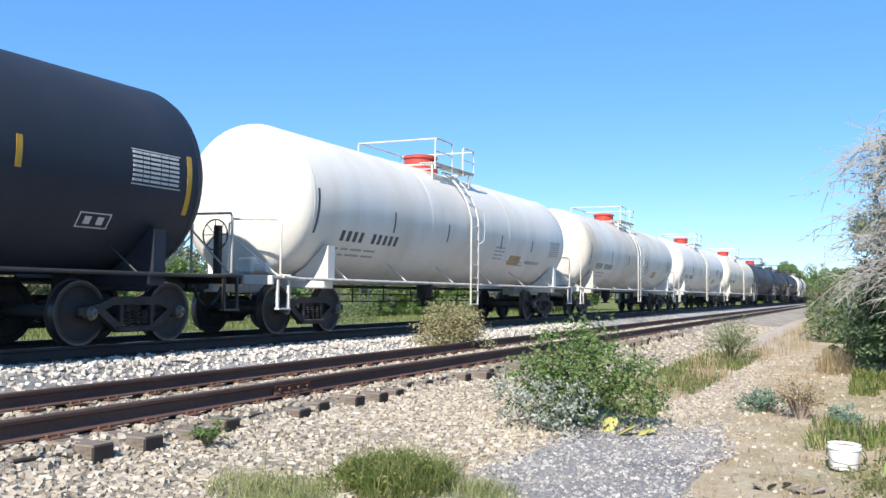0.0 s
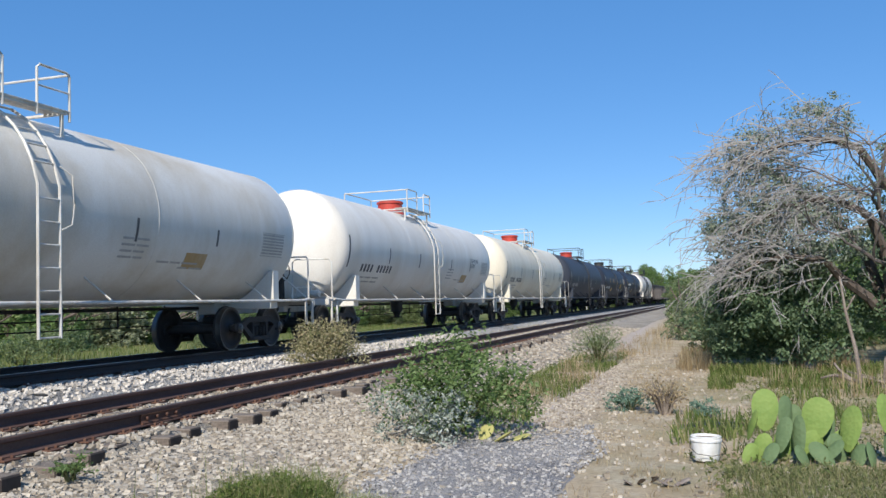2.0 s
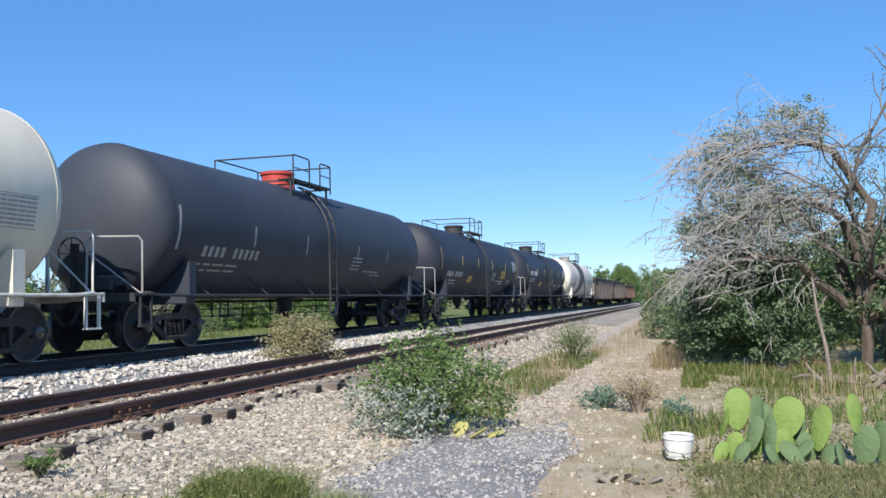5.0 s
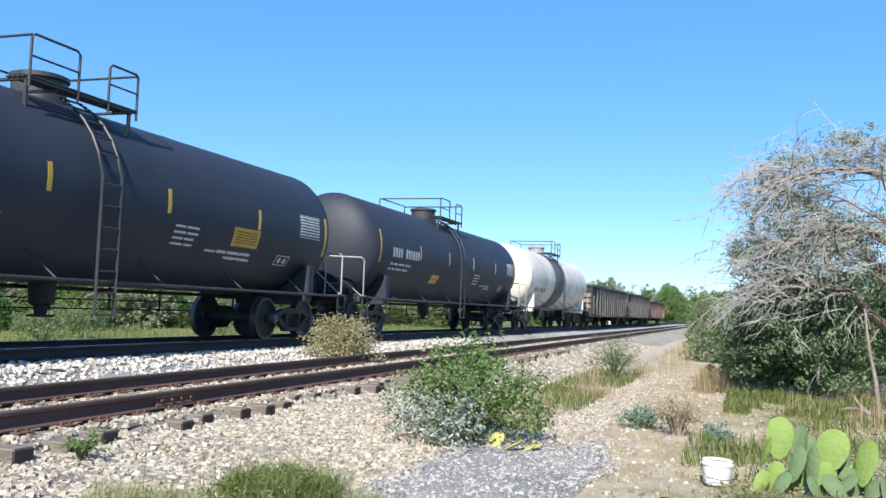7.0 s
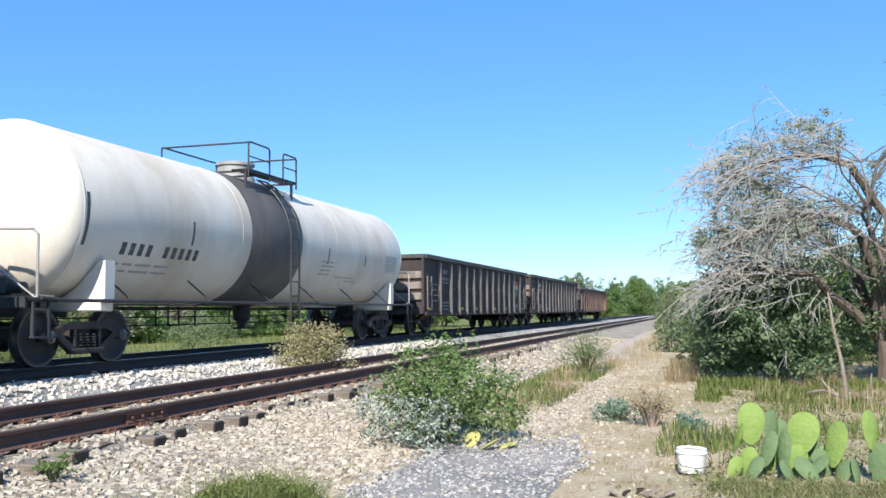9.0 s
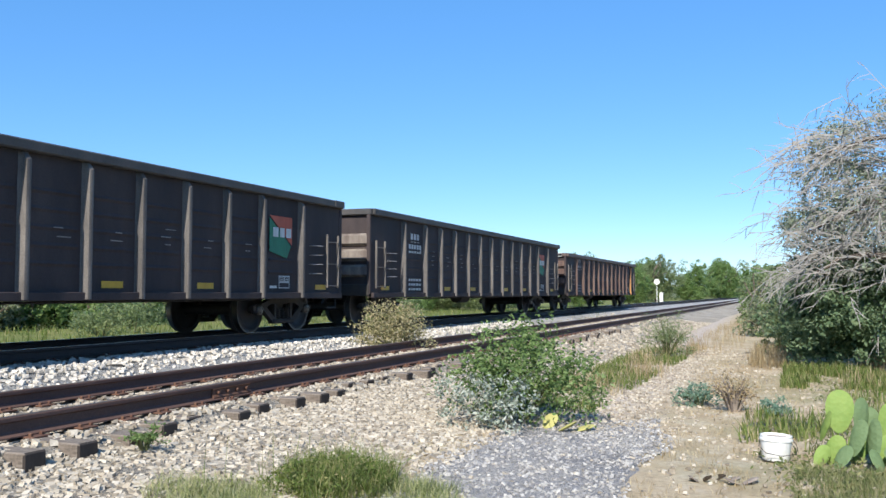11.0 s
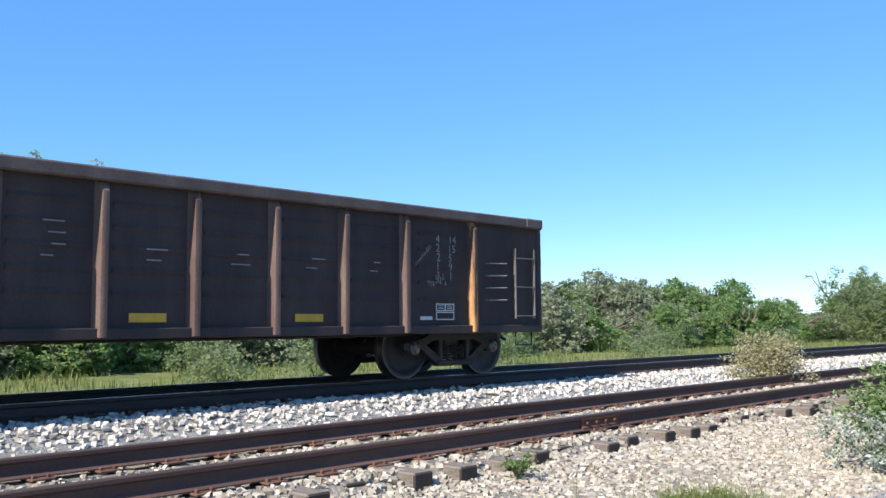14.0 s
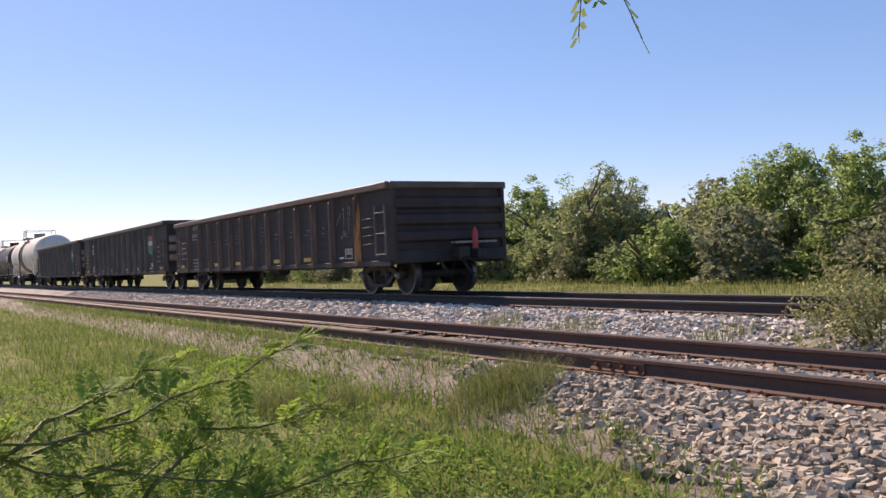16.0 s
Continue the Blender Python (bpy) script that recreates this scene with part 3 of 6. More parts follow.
def bed_height(x, y, c, half, top, foot_l, foot_r):
    d = x - c
    if foot_r[0] > 1.5:
        drop = 0.105 * (1.25 * smooth01(0.0, 4.0, y) - 0.25)
        if d > half * 0.88:
            return top - drop + (foot_r[1] - top + drop) * min((d - half * 0.88) / (foot_at(y) + 0.18), 1)
        if d > half * 0.80:
            return top - drop * (d - half * 0.80) / (half * 0.08)
    if d > half:
        return top + (foot_r[1] - top) * min((d - half) / foot_r[0], 1)
    if d < -half:
        return top + (foot_l[1] - top) * min((-d - half) / foot_l[0], 1)
    return top


def verge_edge(y):
    """How far the clean ballast reaches from the siding's centre line, behind the viewer."""
    return float(np.interp(y, (-12, -9, -7, -5, -3.1, -2), (0.8, 1.0, 1.55, 2.0, 2.6, 2.95)))


def near_stones(rng, n):
    y = -10 + 27 * rng.random(n) ** 1.1
    x = near_line(0) + rng.uniform(-1.9, 3.9, n)
    close = rng.random(n) < 0.55
    y = np.where(close, rng.uniform(2.0, 13.0, n), y)
    x = np.where(close, near_line(7) + rng.uniform(0.8, 3.9, n), x)
    return lay_near(rng, x, y)


def lay_near(rng, x, y):
    out = []
    for a, b in zip(x, y):
        d = a - near_line(b)
        if d > 3.1 and rng.random() > (4.0 - d) * 0.9:
            continue
        if 0.8 < d < 1.26 and b > 1 and rng.random() < 0.72:
            continue
        if b < -1.5 and d > verge_edge(b) + 0.25 * noise.noise(Vector((a * 1.5, b * 1.5, 1))) + 0.25 * rng.random():
            continue
        z = bed_height(a, b, near_line(b), 1.5, NEAR_BED, (0.5, 0.25), (1.7, -0.03))
        z = max(z, ground_height(a, b))
        if abs(abs(d) - GAUGE / 2 - 0.036) < 0.10:
            z -= 0.03
        if b < 1 and d > 1.0:
            z += 0.03
        out.append((a, b, z + 0.004))
    return np.array(out)


def back_stones(rng, n):
    y = rng.uniform(-11, 2.5, n)
    return lay_near(rng, near_line(-4) + rng.uniform(-1.95, 3.0, n), y)


def far_stones(rng, n):
    y = rng.uniform(16.5, 46, n)
    return lay_near(rng, near_line(0) + (y * (near_line(10) - near_line(0)) / 10) + rng.uniform(-1.8, 3.0, n), y)


def main_stones(rng, n):
    y = -16 + 46 * rng.random(n) ** 1.1
    x = MAIN_X + rng.uniform(0.85, 2.9, n)
    x = np.where(rng.random(n) < 0.15, MAIN_X + rng.uniform(-2.2, 0.6, n), x)
    return np.array([(a, b, max(bed_height(a, b, MAIN_X, 1.75, MAIN_BED, (1.6, 0.15), (0.95, 0.24)), ground_height(a, b)) + 0.006) for a, b in zip(x, y)])


def main_far_stones(rng, n):
    y, x = rng.uniform(-55, -14, n), MAIN_X + rng.uniform(0.85, 2.9, n)
    return np.array([(a, b, max(bed_height(a, b, MAIN_X, 1.75, MAIN_BED, (1.6, 0.15), (0.95, 0.24)), ground_height(a, b)) + 0.01) for a, b in zip(x, y)])


def path_stones(rng, n):
    out = []
    while len(out) < n:
        x, y = rng.uniform(-3.4, -0.6), 2.5 + 9.5 * rng.random() ** 1.2
        if in_gravel(x, y) and y < 10.2 + 1.4 * noise.noise(Vector((x * 1.5, y, 8))):
            out.append((x, y, ground_height(x, y) + 0.016))
    return np.array(out)


def verge_stones(rng, n):
    x, y = rng.uniform(-3.6, 1.0, n), 2.5 + 22 * rng.random(n) ** 1.2
    return np.array([(a, b, ground_height(a, b) + 0.006) for a, b in zip(x, y)])


stones("ballast_stones", M_BALLAST, "pale angular ballast stones round the siding", 34000, near_stones, (0.016, 0.038), 1)
stones("ballast_stones", M_BALLAST, "pale angular ballast stones between the siding rails", 24000, back_stones, (0.018, 0.042), 5)
stones("ballast_stones", M_BALLAST, "coarse pale ballast further along the siding", 7000, far_stones, (0.030, 0.055), 6)
stones("ballast_stones", M_GREYSTONE, "grey angular ballast stones beside the main track", 12000, main_stones, (0.022, 0.042), 2)
stones("ballast_stones", M_GREYSTONE, "coarse grey ballast further along the main track", 6000, main_far_stones, (0.035, 0.06), 7)
stones("gravel", M_PATHSTONE, "small grey gravel on the path", 6000, path_stones, (0.008, 0.020), 3)
def track_pebbles(rng, n):
    y = 9.5 + 17 * rng.random(n) ** 1.2
    x = -2.1 - 0.045 * (y - 6) + rng.normal(0, 0.55, n)
    return np.array([(a, b, ground_height(a, b) + 0.006) for a, b in zip(x, y)])


stones("pebbles", M_BALLAST, "pale pinkish pebbles trodden into the path", 5000, track_pebbles, (0.010, 0.026), 9)
stones("loose_stones", M_BALLAST, "loose pale stones scattered on the dirt", 3500, verge_stones, (0.008, 0.026), 4)

# ------------------------------------------------------------ train: running gear
TURNING = []


def wheelset_shapes():
    prof = [(-0.055, 0.0), (-0.055, 0.11), (-0.03, 0.14), (-0.015, 0.30), (-0.05, 0.375), (-0.07, 0.39), (-0.07, 0.453), (0.045, 0.460), (0.05, 0.485), (0.075, 0.485), (0.078, 0.39), (0.03, 0.37), (0.005, 0.30), (0.015, 0.15), (0.06, 0.12), (0.06, 0.0)]
    w = Shape().lathe(prof, "x", 28)
    tread = Shape().lathe([(-0.072, 0.428), (-0.073, 0.456), (0.043, 0.462), (0.044, 0.455)], "x", 28)
    ax = Shape().lathe([(-1.02, 0.0), (-1.02, 0.075), (-0.80, 0.075), (-0.78, 0.10), (0.78, 0.10), (0.80, 0.075), (1.02, 0.075), (1.02, 0.0)], "x", 16)
    cap = Shape().lathe([(-0.06, 0.10), (-0.02, 0.10), (0.0, 0.07), (0.0, 0.0)], "x", 12)
    for k in range(3):
        a = 2 * pi * k / 3
        cap.lathe([(-0.01, 0.02), (0.015, 0.02), (0.018, 0)], "x", 6, (0, 0.055 * cos(a), 0.055 * sin(a)))
    return fixed(w.mesh("wheel", M_WHEEL, 35)), fixed(tread.mesh("tread", M_TREAD, 35)), fixed(ax.mesh("axle", M_IRON, 35)), fixed(cap.mesh("bearing_cap", M_TREAD, 35))


WHEEL_ME, TREAD_ME, AXLE_ME, CAP_ME = wheelset_shapes()
AXLE_Y, WHEEL_R = 0.875, 0.457


def side_frame_mesh():
    s = Shape()
    x0, x1 = -0.05, 0.05
    top = [(-1.08, 0.50), (-0.72, 0.56), (-0.45, 0.66), (0.45, 0.66), (0.72, 0.56), (1.08, 0.50), (1.08, 0.40), (0.74, 0.42), (0.46, 0.54), (-0.46, 0.54), (-0.74, 0.42), (-1.08, 0.40)]
    s.prism(top, x0, x1, "x")
    s.prism([(-0.80, 0.47), (-0.66, 0.50), (-0.30, 0.25), (-0.36, 0.15)], x0, x1, "x")
    s.prism([(0.80, 0.47), (0.66, 0.50), (0.30, 0.25), (0.36, 0.15)], x0, x1, "x")
    s.box((0, 0, 0.19), (0.16, 0.78, 0.09), 0.02)
    s.box((0, -0.30, 0.40), (0.10, 0.07, 0.34), 0.01)
    s.box((0, 0.30, 0.40), (0.10, 0.07, 0.34), 0.01)
    for y in (-AXLE_Y, AXLE_Y):
        s.box((0, y, 0.44), (0.13, 0.27, 0.19), 0.03)
    return fixed(s.mesh("side_frame", M_IRON, 30))


def spring_mesh():
    s = Shape()
    for y in (-0.16, 0.0, 0.16):
        pts = [(0.052 * cos(a), y + 0.062 * sin(a), 0.235 + 0.22 * a / (2 * pi * 5)) for a in [2 * pi * k / 10 for k in range(51)]]
        s.tube(pts, 0.014, 5)
    return fixed(s.mesh("spring", M_IRON, 60))


FRAME_ME, SPRING_ME = side_frame_mesh(), spring_mesh()


def bogie(parent, y, number):
    """One truck: side frames, springs, bolster and two turning wheelsets."""
    b = part("truck", Shape().box((0, 0, 0.50), (1.9, 0.34, 0.22), 0.04).box((0, 0, 0.66), (0.6, 0.4, 0.12), 0.02), M_IRON, parent, "cast iron four-wheel truck", at=pose(0, y, -RIDE))
    for sx in (-1, 1):
        part("side_frame", FRAME_ME, M_IRON, b, at=pose(sx * 0.98, 0, 0.03))
        part("spring", SPRING_ME, M_IRON, b, at=pose(sx * 0.98, 0, 0.03))
    for sy in (-1, 1):
        ws = part("wheelset", WS_ME, M_WHEEL, b, "flanged steel wheels on one axle", at=pose(0, sy * AXLE_Y, WHEEL_R))
        TURNING.append((ws, sy))
    return b


def wheelset_mesh():
    """Two wheels, their bright treads and bearing caps on one axle."""
    bm = bmesh.new()
    mats = [M_WHEEL, M_TREAD, M_IRON]
    for me, slot, x, flip in ((WHEEL_ME, 0, GAUGE / 2 + 0.03, 1), (WHEEL_ME, 0, -GAUGE / 2 - 0.03, -1), (TREAD_ME, 1, GAUGE / 2 + 0.03, 1), (TREAD_ME, 1, -GAUGE / 2 - 0.03, -1), (AXLE_ME, 2, 0, 1), (CAP_ME, 1, 1.07, 1), (CAP_ME, 1, -1.07, -1)):
        tmp = bmesh.new()
        tmp.from_mesh(me)
        bmesh.ops.transform(tmp, matrix=Matrix.Translation((x, 0, 0)) @ Matrix.Diagonal((-flip, 1, 1, 1)) if me in (WHEEL_ME, TREAD_ME) else Matrix.Translation((x, 0, 0)) @ Matrix.Diagonal((flip, 1, 1, 1)), verts=tmp.verts)
        for f in tmp.faces:
            f.material_index, f.smooth = slot, True
        scratch = bpy.data.meshes.new("scratch")
        tmp.to_mesh(scratch)
        tmp.free()
        bm.from_mesh(scratch)
        bpy.data.meshes.remove(scratch)
    bmesh.ops.recalc_face_normals(bm, faces=bm.faces)
    out = bpy.data.meshes.new("wheelset")
    bm.to_mesh(out)
    bm.free()
    for m in mats:
        out.materials.append(m)
    out.set_sharp_from_angle(angle=radians(35))
    return out


WS_ME = wheelset_mesh()


def coupler(parent, y_end, sgn, hose=True):
    """Coupler shank and knuckle at one end; sgn is the outward way."""
    s = Shape().box((0, y_end + sgn * 0.30, 0.84), (0.14, 0.75, 0.16), 0.02)
    s.box((0.05, y_end + sgn * 0.66, 0.84), (0.26, 0.22, 0.27), 0.05)
    c = part("coupler", s, M_IRON, parent, "grimy knuckle coupler")
    if hose:
        pts = [(0.38, y_end + sgn * (0.18 + 0.05 * k), 0.80 - 0.10 * k + 0.008 * k * k) for k in range(7)]
        part("brake_hose", Shape().tube(pts, 0.03, 8), M_HOSE, c, "black rubber brake hose")
        part("cut_lever", Shape().tube([(1.35, y_end + sgn * 0.06, 0.86), (0.5, y_end + sgn * 0.14, 0.86), (0.3, y_end + sgn * 0.5, 0.95)], 0.014, 6), M_IRON, c)
    return c


# ------------------------------------------------------------ train: lettering
def wrap_point(y, zz, radius, zc):
    """A point on the near flank: zz is measured along the shell from its middle height."""
    a = zz / radius
    return (radius * cos(a), y, zc + radius * sin(a))


def plates(s, rects, radius=None, zc=0.0, x=0.0, off=0.004):
    """Thin painted rectangles (y0, y1, z0, z1) on a curved flank or on a flat side at x."""
    for y0, y1, z0, z1 in rects:
        n = max(2, int(abs(z1 - z0) / 0.12) + 1) if radius else 2
        vs = []
        for o in (off, off - 0.006):
            for k in range(n):
                z = z0 + (z1 - z0) * k / (n - 1)
                for y in (y0, y1):
                    vs.append(wrap_point(y, z - zc, radius + o, zc) if radius else (x + o, y, z))
        fs = []
        for k in range(n - 1):
            fs.append((2 * k, 2 * k + 1, 2 * k + 3, 2 * k + 2))
        m = 2 * n
        for k in range(n - 1):
            fs.append((2 * k, 2 * k + 2, m + 2 * k + 2, m + 2 * k))
            fs.append((2 * k + 1, m + 2 * k + 1, m + 2 * k + 3, 2 * k + 3))
        fs.append((0, m, m + 1, 1))
        fs.append((m - 2, m - 1, 2 * m - 1, 2 * m - 2))
        s.add(vs, fs)
    return s


def each_plate(name, rects, mat, parent, radius=None, zc=0.0, x=0.0):
    """One painted bar to a part."""
    for q in rects:
        part(name, plates(Shape(), [q], radius, zc, x), mat, parent, fix=False)


def bars(y, z, h, widths, gap):
    """Character-sized bars in a row, from y on."""
    out = []
    for w in widths:
        if w > 0:
            out.append((y, y + w, z, z + h))
        y += abs(w) + gap
    return out


def hollow(y0, y1, z0, z1, w):
    return [(y0, y1, z0, z0 + w), (y0, y1, z1 - w, z1), (y0, y0 + w, z0 + w, z1 - w), (y1 - w, y1, z0 + w, z1 - w)]


def words(text, size, y, z, radius=None, zc=0.0, x=0.0):
    """Built-in letters laid on the flank."""
    cu = bpy.data.curves.new("words", "FONT")
    cu.body, cu.size, cu.extrude = text, size, 0.0
    cu.resolution_u = 2
    tmp = bpy.data.objects.new("words", cu)
    scene.collection.objects.link(tmp)
    dg = bpy.context.evaluated_depsgraph_get()
    me = bpy.data.meshes.new_from_object(tmp.evaluated_get(dg))
    bpy.data.objects.remove(tmp)
    bpy.data.curves.remove(cu)
    for v in me.vertices:
        u, w = v.co.x, v.co.y
        v.co = Vector(wrap_point(y + u, z + w - zc, radius + 0.005, zc)) if radius else Vector((x + 0.005, y + u, z + w))
    me.materials.clear()
    return me

# ------------------------------------------------------------ train: tank cars

def tank_car(number, label, paint_mat, rail_mat, dome_mat, stripes, letter_mat, text_mat, style):
    """A tank car between two coupler lines; its own y runs to the rear, x to the camera's side."""
    R, ZC = (1.45, 2.375) if number in (6, 7) else (1.505, 2.445) if number < 5 else (1.48, 2.42)
    y_a, y_b = COUPLERS[number], COUPLERS[number + 1]
    length = y_b - y_a
    half = length / 2
    mid = (y_a + y_b) / 2
    car = thing("tank_car", label, "tank car", "freight train")
    cy = half - 1.6
    # shell with dished heads
    prof = []
    for k in range(9):
        a = pi / 2 * k / 8
        prof.append((-cy - 0.60 * cos(a), R * sin(a)))
    prof += [(-cy + (2 * cy) * k / 10, R) for k in range(1, 10)]
    for k in range(9):
        a = pi / 2 * (1 - k / 8)
        prof.append((cy + 0.60 * cos(a), R * sin(a)))
    tank = part("tank", Shape().lathe([(a, max(r, 0.001)) for a, r in prof], "y", 64, (0, 0, ZC)), paint_mat, car, "long round-ended steel tank")
    for ys in (-cy, -cy / 3, cy / 3, cy):
        part("weld_seam", Shape().lathe([(ys - 0.02, R - 0.002), (ys - 0.008, R + 0.006), (ys + 0.008, R + 0.006), (ys + 0.02, R - 0.002)], "y", 64, (0, 0, ZC)), paint_mat, tank)
    if style == "band":
        part("dark_band", Shape().lathe([(-2.1, R + 0.001), (-2.08, R + 0.012), (0.32, R + 0.012), (0.34, R + 0.001)], "y", 64, (0, 0, ZC)), M_BAND, tank, "broad dark grey band round the tank")
    # bolsters, stub sills and end platforms
    for sg in (-1, 1):
        ye = sg * (half - 0.72)
        yt = sg * (half - 2.3)
        sd = Shape()
        for sx in (-1, 1):
            sd.prism([(sx * 1.44, 0.95), (sx * 1.44, 1.62), (sx * 1.34, 1.62), (sx * 0.9, 1.2), (sx * 0.55, 0.98), (sx * 0.5, 0.9)], yt - 0.14, yt + 0.10)
        sd.box((0, yt, 0.88), (2.75, 0.34, 0.16), 0.02)
        part("saddle", sd, paint_mat, car, "bolster saddle that holds the tank")
        part("stub_sill", Shape().box((0, sg * (half - 1.6), 0.86), (0.42, 2.4, 0.30), 0.02), M_IRON if rail_mat is M_BRAIL else rail_mat, car)
        pl = Shape().box((0, ye + sg * 0.05, 0.98), (2.9, 0.55, 0.05), 0.01)
        pl.box((0, ye + sg * 0.30, 0.93), (2.9, 0.06, 0.16), 0.01)
        pf = part("end_platform", pl, rail_mat, car, "narrow steel end platform")
        for sx in (-1, 1):
            hr = Shape()
            hr.tube([(sx * 1.42, ye + sg * 0.05, 0.98), (sx * 1.42, ye + sg * 0.05, 1.92), (sx * 1.36, ye + sg * 0.08, 2.0), (sx * 0.5, ye + sg * 0.2, 2.02), (sx * 0.42, ye + sg * 0.22, 1.94), (sx * 0.42, ye + sg * 0.25, 0.98)], 0.02, 8)
            hr.tube([(sx * 0.42, ye + sg * 0.24, 1.75), (sx * 1.42, ye + sg * 0.05, 0.98)], 0.016, 6)
            part("end_handrail", hr, M_GREYDOME if rail_mat is M_BRAIL else rail_mat, car, "bent pipe handrail")
            stp = Shape()
            for yy in (ye - 0.16, ye + 0.16):
                stp.box((sx * 1.45, yy, 0.68), (0.05, 0.045, 0.52), 0.004)
            stp.box((sx * 1.45, ye, 0.43), (0.09, 0.36, 0.03), 0.004)
            part("sill_step", stp, rail_mat, car, "hanging corner step")
        coupler(car, sg * (half - 0.55), sg)
    # brake gear on the front platform
    bx = Shape().box((0.5, -half + 0.95, 1.2), (0.35, 0.22, 0.30), 0.04).lathe([(0, 0.09), (0.3, 0.09), (0.33, 0.0)], "x", 12, (0.62, -half + 0.98, 1.16))
    bx.tube([(0.1, -half + 1.0, 1.1), (0.5, -half + 1.1, 1.25), (0.9, -half + 1.1, 1.06), (1.2, -half + 1.3, 1.02)], 0.02, 6)
    part("brake_valve", bx, rail_mat, car, "cluster of brake valves and pipes")
    wh = Shape().tube([(0.28 * cos(a), -half + 0.62, 1.75 + 0.28 * sin(a)) for a in [2 * pi * k / 20 for k in range(21)]], 0.014, 6, False)
    for k in range(4):
        a = pi * k / 4
        wh.tube([(0.28 * cos(a), -half + 0.62, 1.75 + 0.28 * sin(a)), (-0.28 * cos(a), -half + 0.62, 1.75 - 0.28 * sin(a))], 0.009, 5)
    wh.box((0, -half + 0.70, 1.45), (0.12, 0.12, 0.95), 0.01)
    part("brake_wheel", wh, M_IRON, car, "spoked iron brake wheel")
    # side running rails on brackets, both flanks
    for sx in (-1, 1):
        s = Shape().tube([(sx * 1.47, -half + 0.7, 1.0), (sx * 1.50, -half + 1.2, 0.965), (sx * 1.50, half - 1.2, 0.965), (sx * 1.47, half - 0.7, 1.0)], 0.028, 8)
        part("side_rail", s, rail_mat, car, "long thin safety rail along the tank")
        for k in range(6):
            yy = -cy + 1.2 + k * (2 * cy - 2.4) / 5
            part("rail_bracket", Shape().tube([(sx * 1.50, yy, 0.965), (sx * 1.06, yy - 0.15, 1.38)], 0.016, 6), rail_mat, car)
    # piping and low rail beneath the shell on the far flank
    lo = Shape()
    for zz in (0.50, 0.68):
        lo.tube([(-1.2, -cy + 1.0, zz), (-1.2, cy - 1.0, zz)], 0.016, 6)
    lo.tube([(-0.3, -cy, 0.86), (-0.3, cy, 0.86)], 0.04, 6)
    part("brake_pipe", lo, M_IRON, car, "dark pipes slung under the tank")
    for k in range(9):
        yy = -cy + 1.0 + k * (2 * cy - 2.0) / 8
        part("pipe_hanger", Shape().box((-1.2, yy, 0.70), (0.02, 0.05, 0.48), 0.004), M_IRON, car)
    part("outlet_valve", Shape().lathe([(0.42, 0.09), (0.55, 0.12), (0.60, 0.2), (1.0, 0.22)], "z", 14, (0, 0.1, 0)).box((0, 0.1, 0.40), (0.3, 0.3, 0.04), 0.005), M_IRON, car, "bottom outlet valve")
    # dome, top platform, rails and ladder
    yd = -0.25
    part("dome", Shape().lathe([(ZC + R - 0.08, 0.48), (ZC + R + 0.05, 0.46), (ZC + R + 0.06, 0.42), (ZC + R + 0.30, 0.42), (ZC + R + 0.32, 0.46), (ZC + R + 0.38, 0.46), (ZC + R + 0.41, 0.38), (ZC + R + 0.44, 0.001)], "z", 28, (0, yd, 0)), dome_mat, car, "bolted manway housing on top")
    pt = Shape()
    for yy in (-1.55, -0.85, 0.7):
        pt.box((0, yy, ZC + R - 0.02), (2.2, 0.06, 0.04), 0.004)
    for sx in (-1, 1):
        pt.box((sx * 1.07, -0.425, ZC + R - 0.02), (0.05, 2.2, 0.05), 0.004)
    for yy in (-1.55, 0.7):
        for sx in (-1, 1):
            part("platform_leg", Shape().box((sx * 1.0, yy, ZC + R - 0.24), (0.05, 0.05, 0.44), 0.004), rail_mat, car)
    deck = part("top_platform", pt, rail_mat, car, "slatted walkway round the dome")
    for k in range(5):
        for sx in (-1, 1):
            part("slat", Shape().box((sx * (0.72 + 0.09 * k), -0.42, ZC + R + 0.012), (0.07, 2.4, 0.024), 0.004), rail_mat, deck)
    z0, z1 = ZC + R, ZC + R + 0.62
    for sx in (1, -1):
        spans = ((-1.6, -0.62), (0.06, 0.76)) if sx > 0 else ((-1.6, 0.76),)
        for a, b in spans:
            tr = Shape()
            tr.tube([(sx * 1.1, a, z0 - 0.15), (sx * 1.1, a, z1 - 0.05), (sx * 1.1, a + 0.06, z1), (sx * 1.1, b - 0.06, z1), (sx * 1.1, b, z1 - 0.05), (sx * 1.1, b, z0 - 0.15)], 0.021, 8)
            tr.tube([(sx * 1.1, a, z0 + 0.30), (sx * 1.1, b, z0 + 0.30)], 0.016, 8)
            if sx > 0:
                yy = a if a < 0 else b
                tr.tube([(-1.1, yy, z1 - 0.02), (1.1, yy, z1 - 0.02)], 0.021, 8)
            part("top_railing", tr, rail_mat, car, "pipe guard rail round the dome")
    for sx in (-1, 1):
        la = Shape()
        flank = [wrap_point(0, a, R + 0.11, ZC) for a in (1.75, 1.45, 1.15, 0.85, 0.55)]
        side = [(sx * p[0], p[2]) for p in flank] + [(sx * (R + 0.12), ZC + 0.2), (sx * (R + 0.12), 0.45)]
        for dy in (-0.52, -0.08):
            la.tube([(x, dy, z) for x, z in side], 0.024, 6)
        rungs = [side[0], side[1], side[2], side[3], side[4]] + [(sx * (R + 0.12), 2.45 - 0.33 * k) for k in range(7)]
        for x, z in rungs:
            la.tube([(x, -0.52, z), (x, -0.08, z)], 0.017, 6)
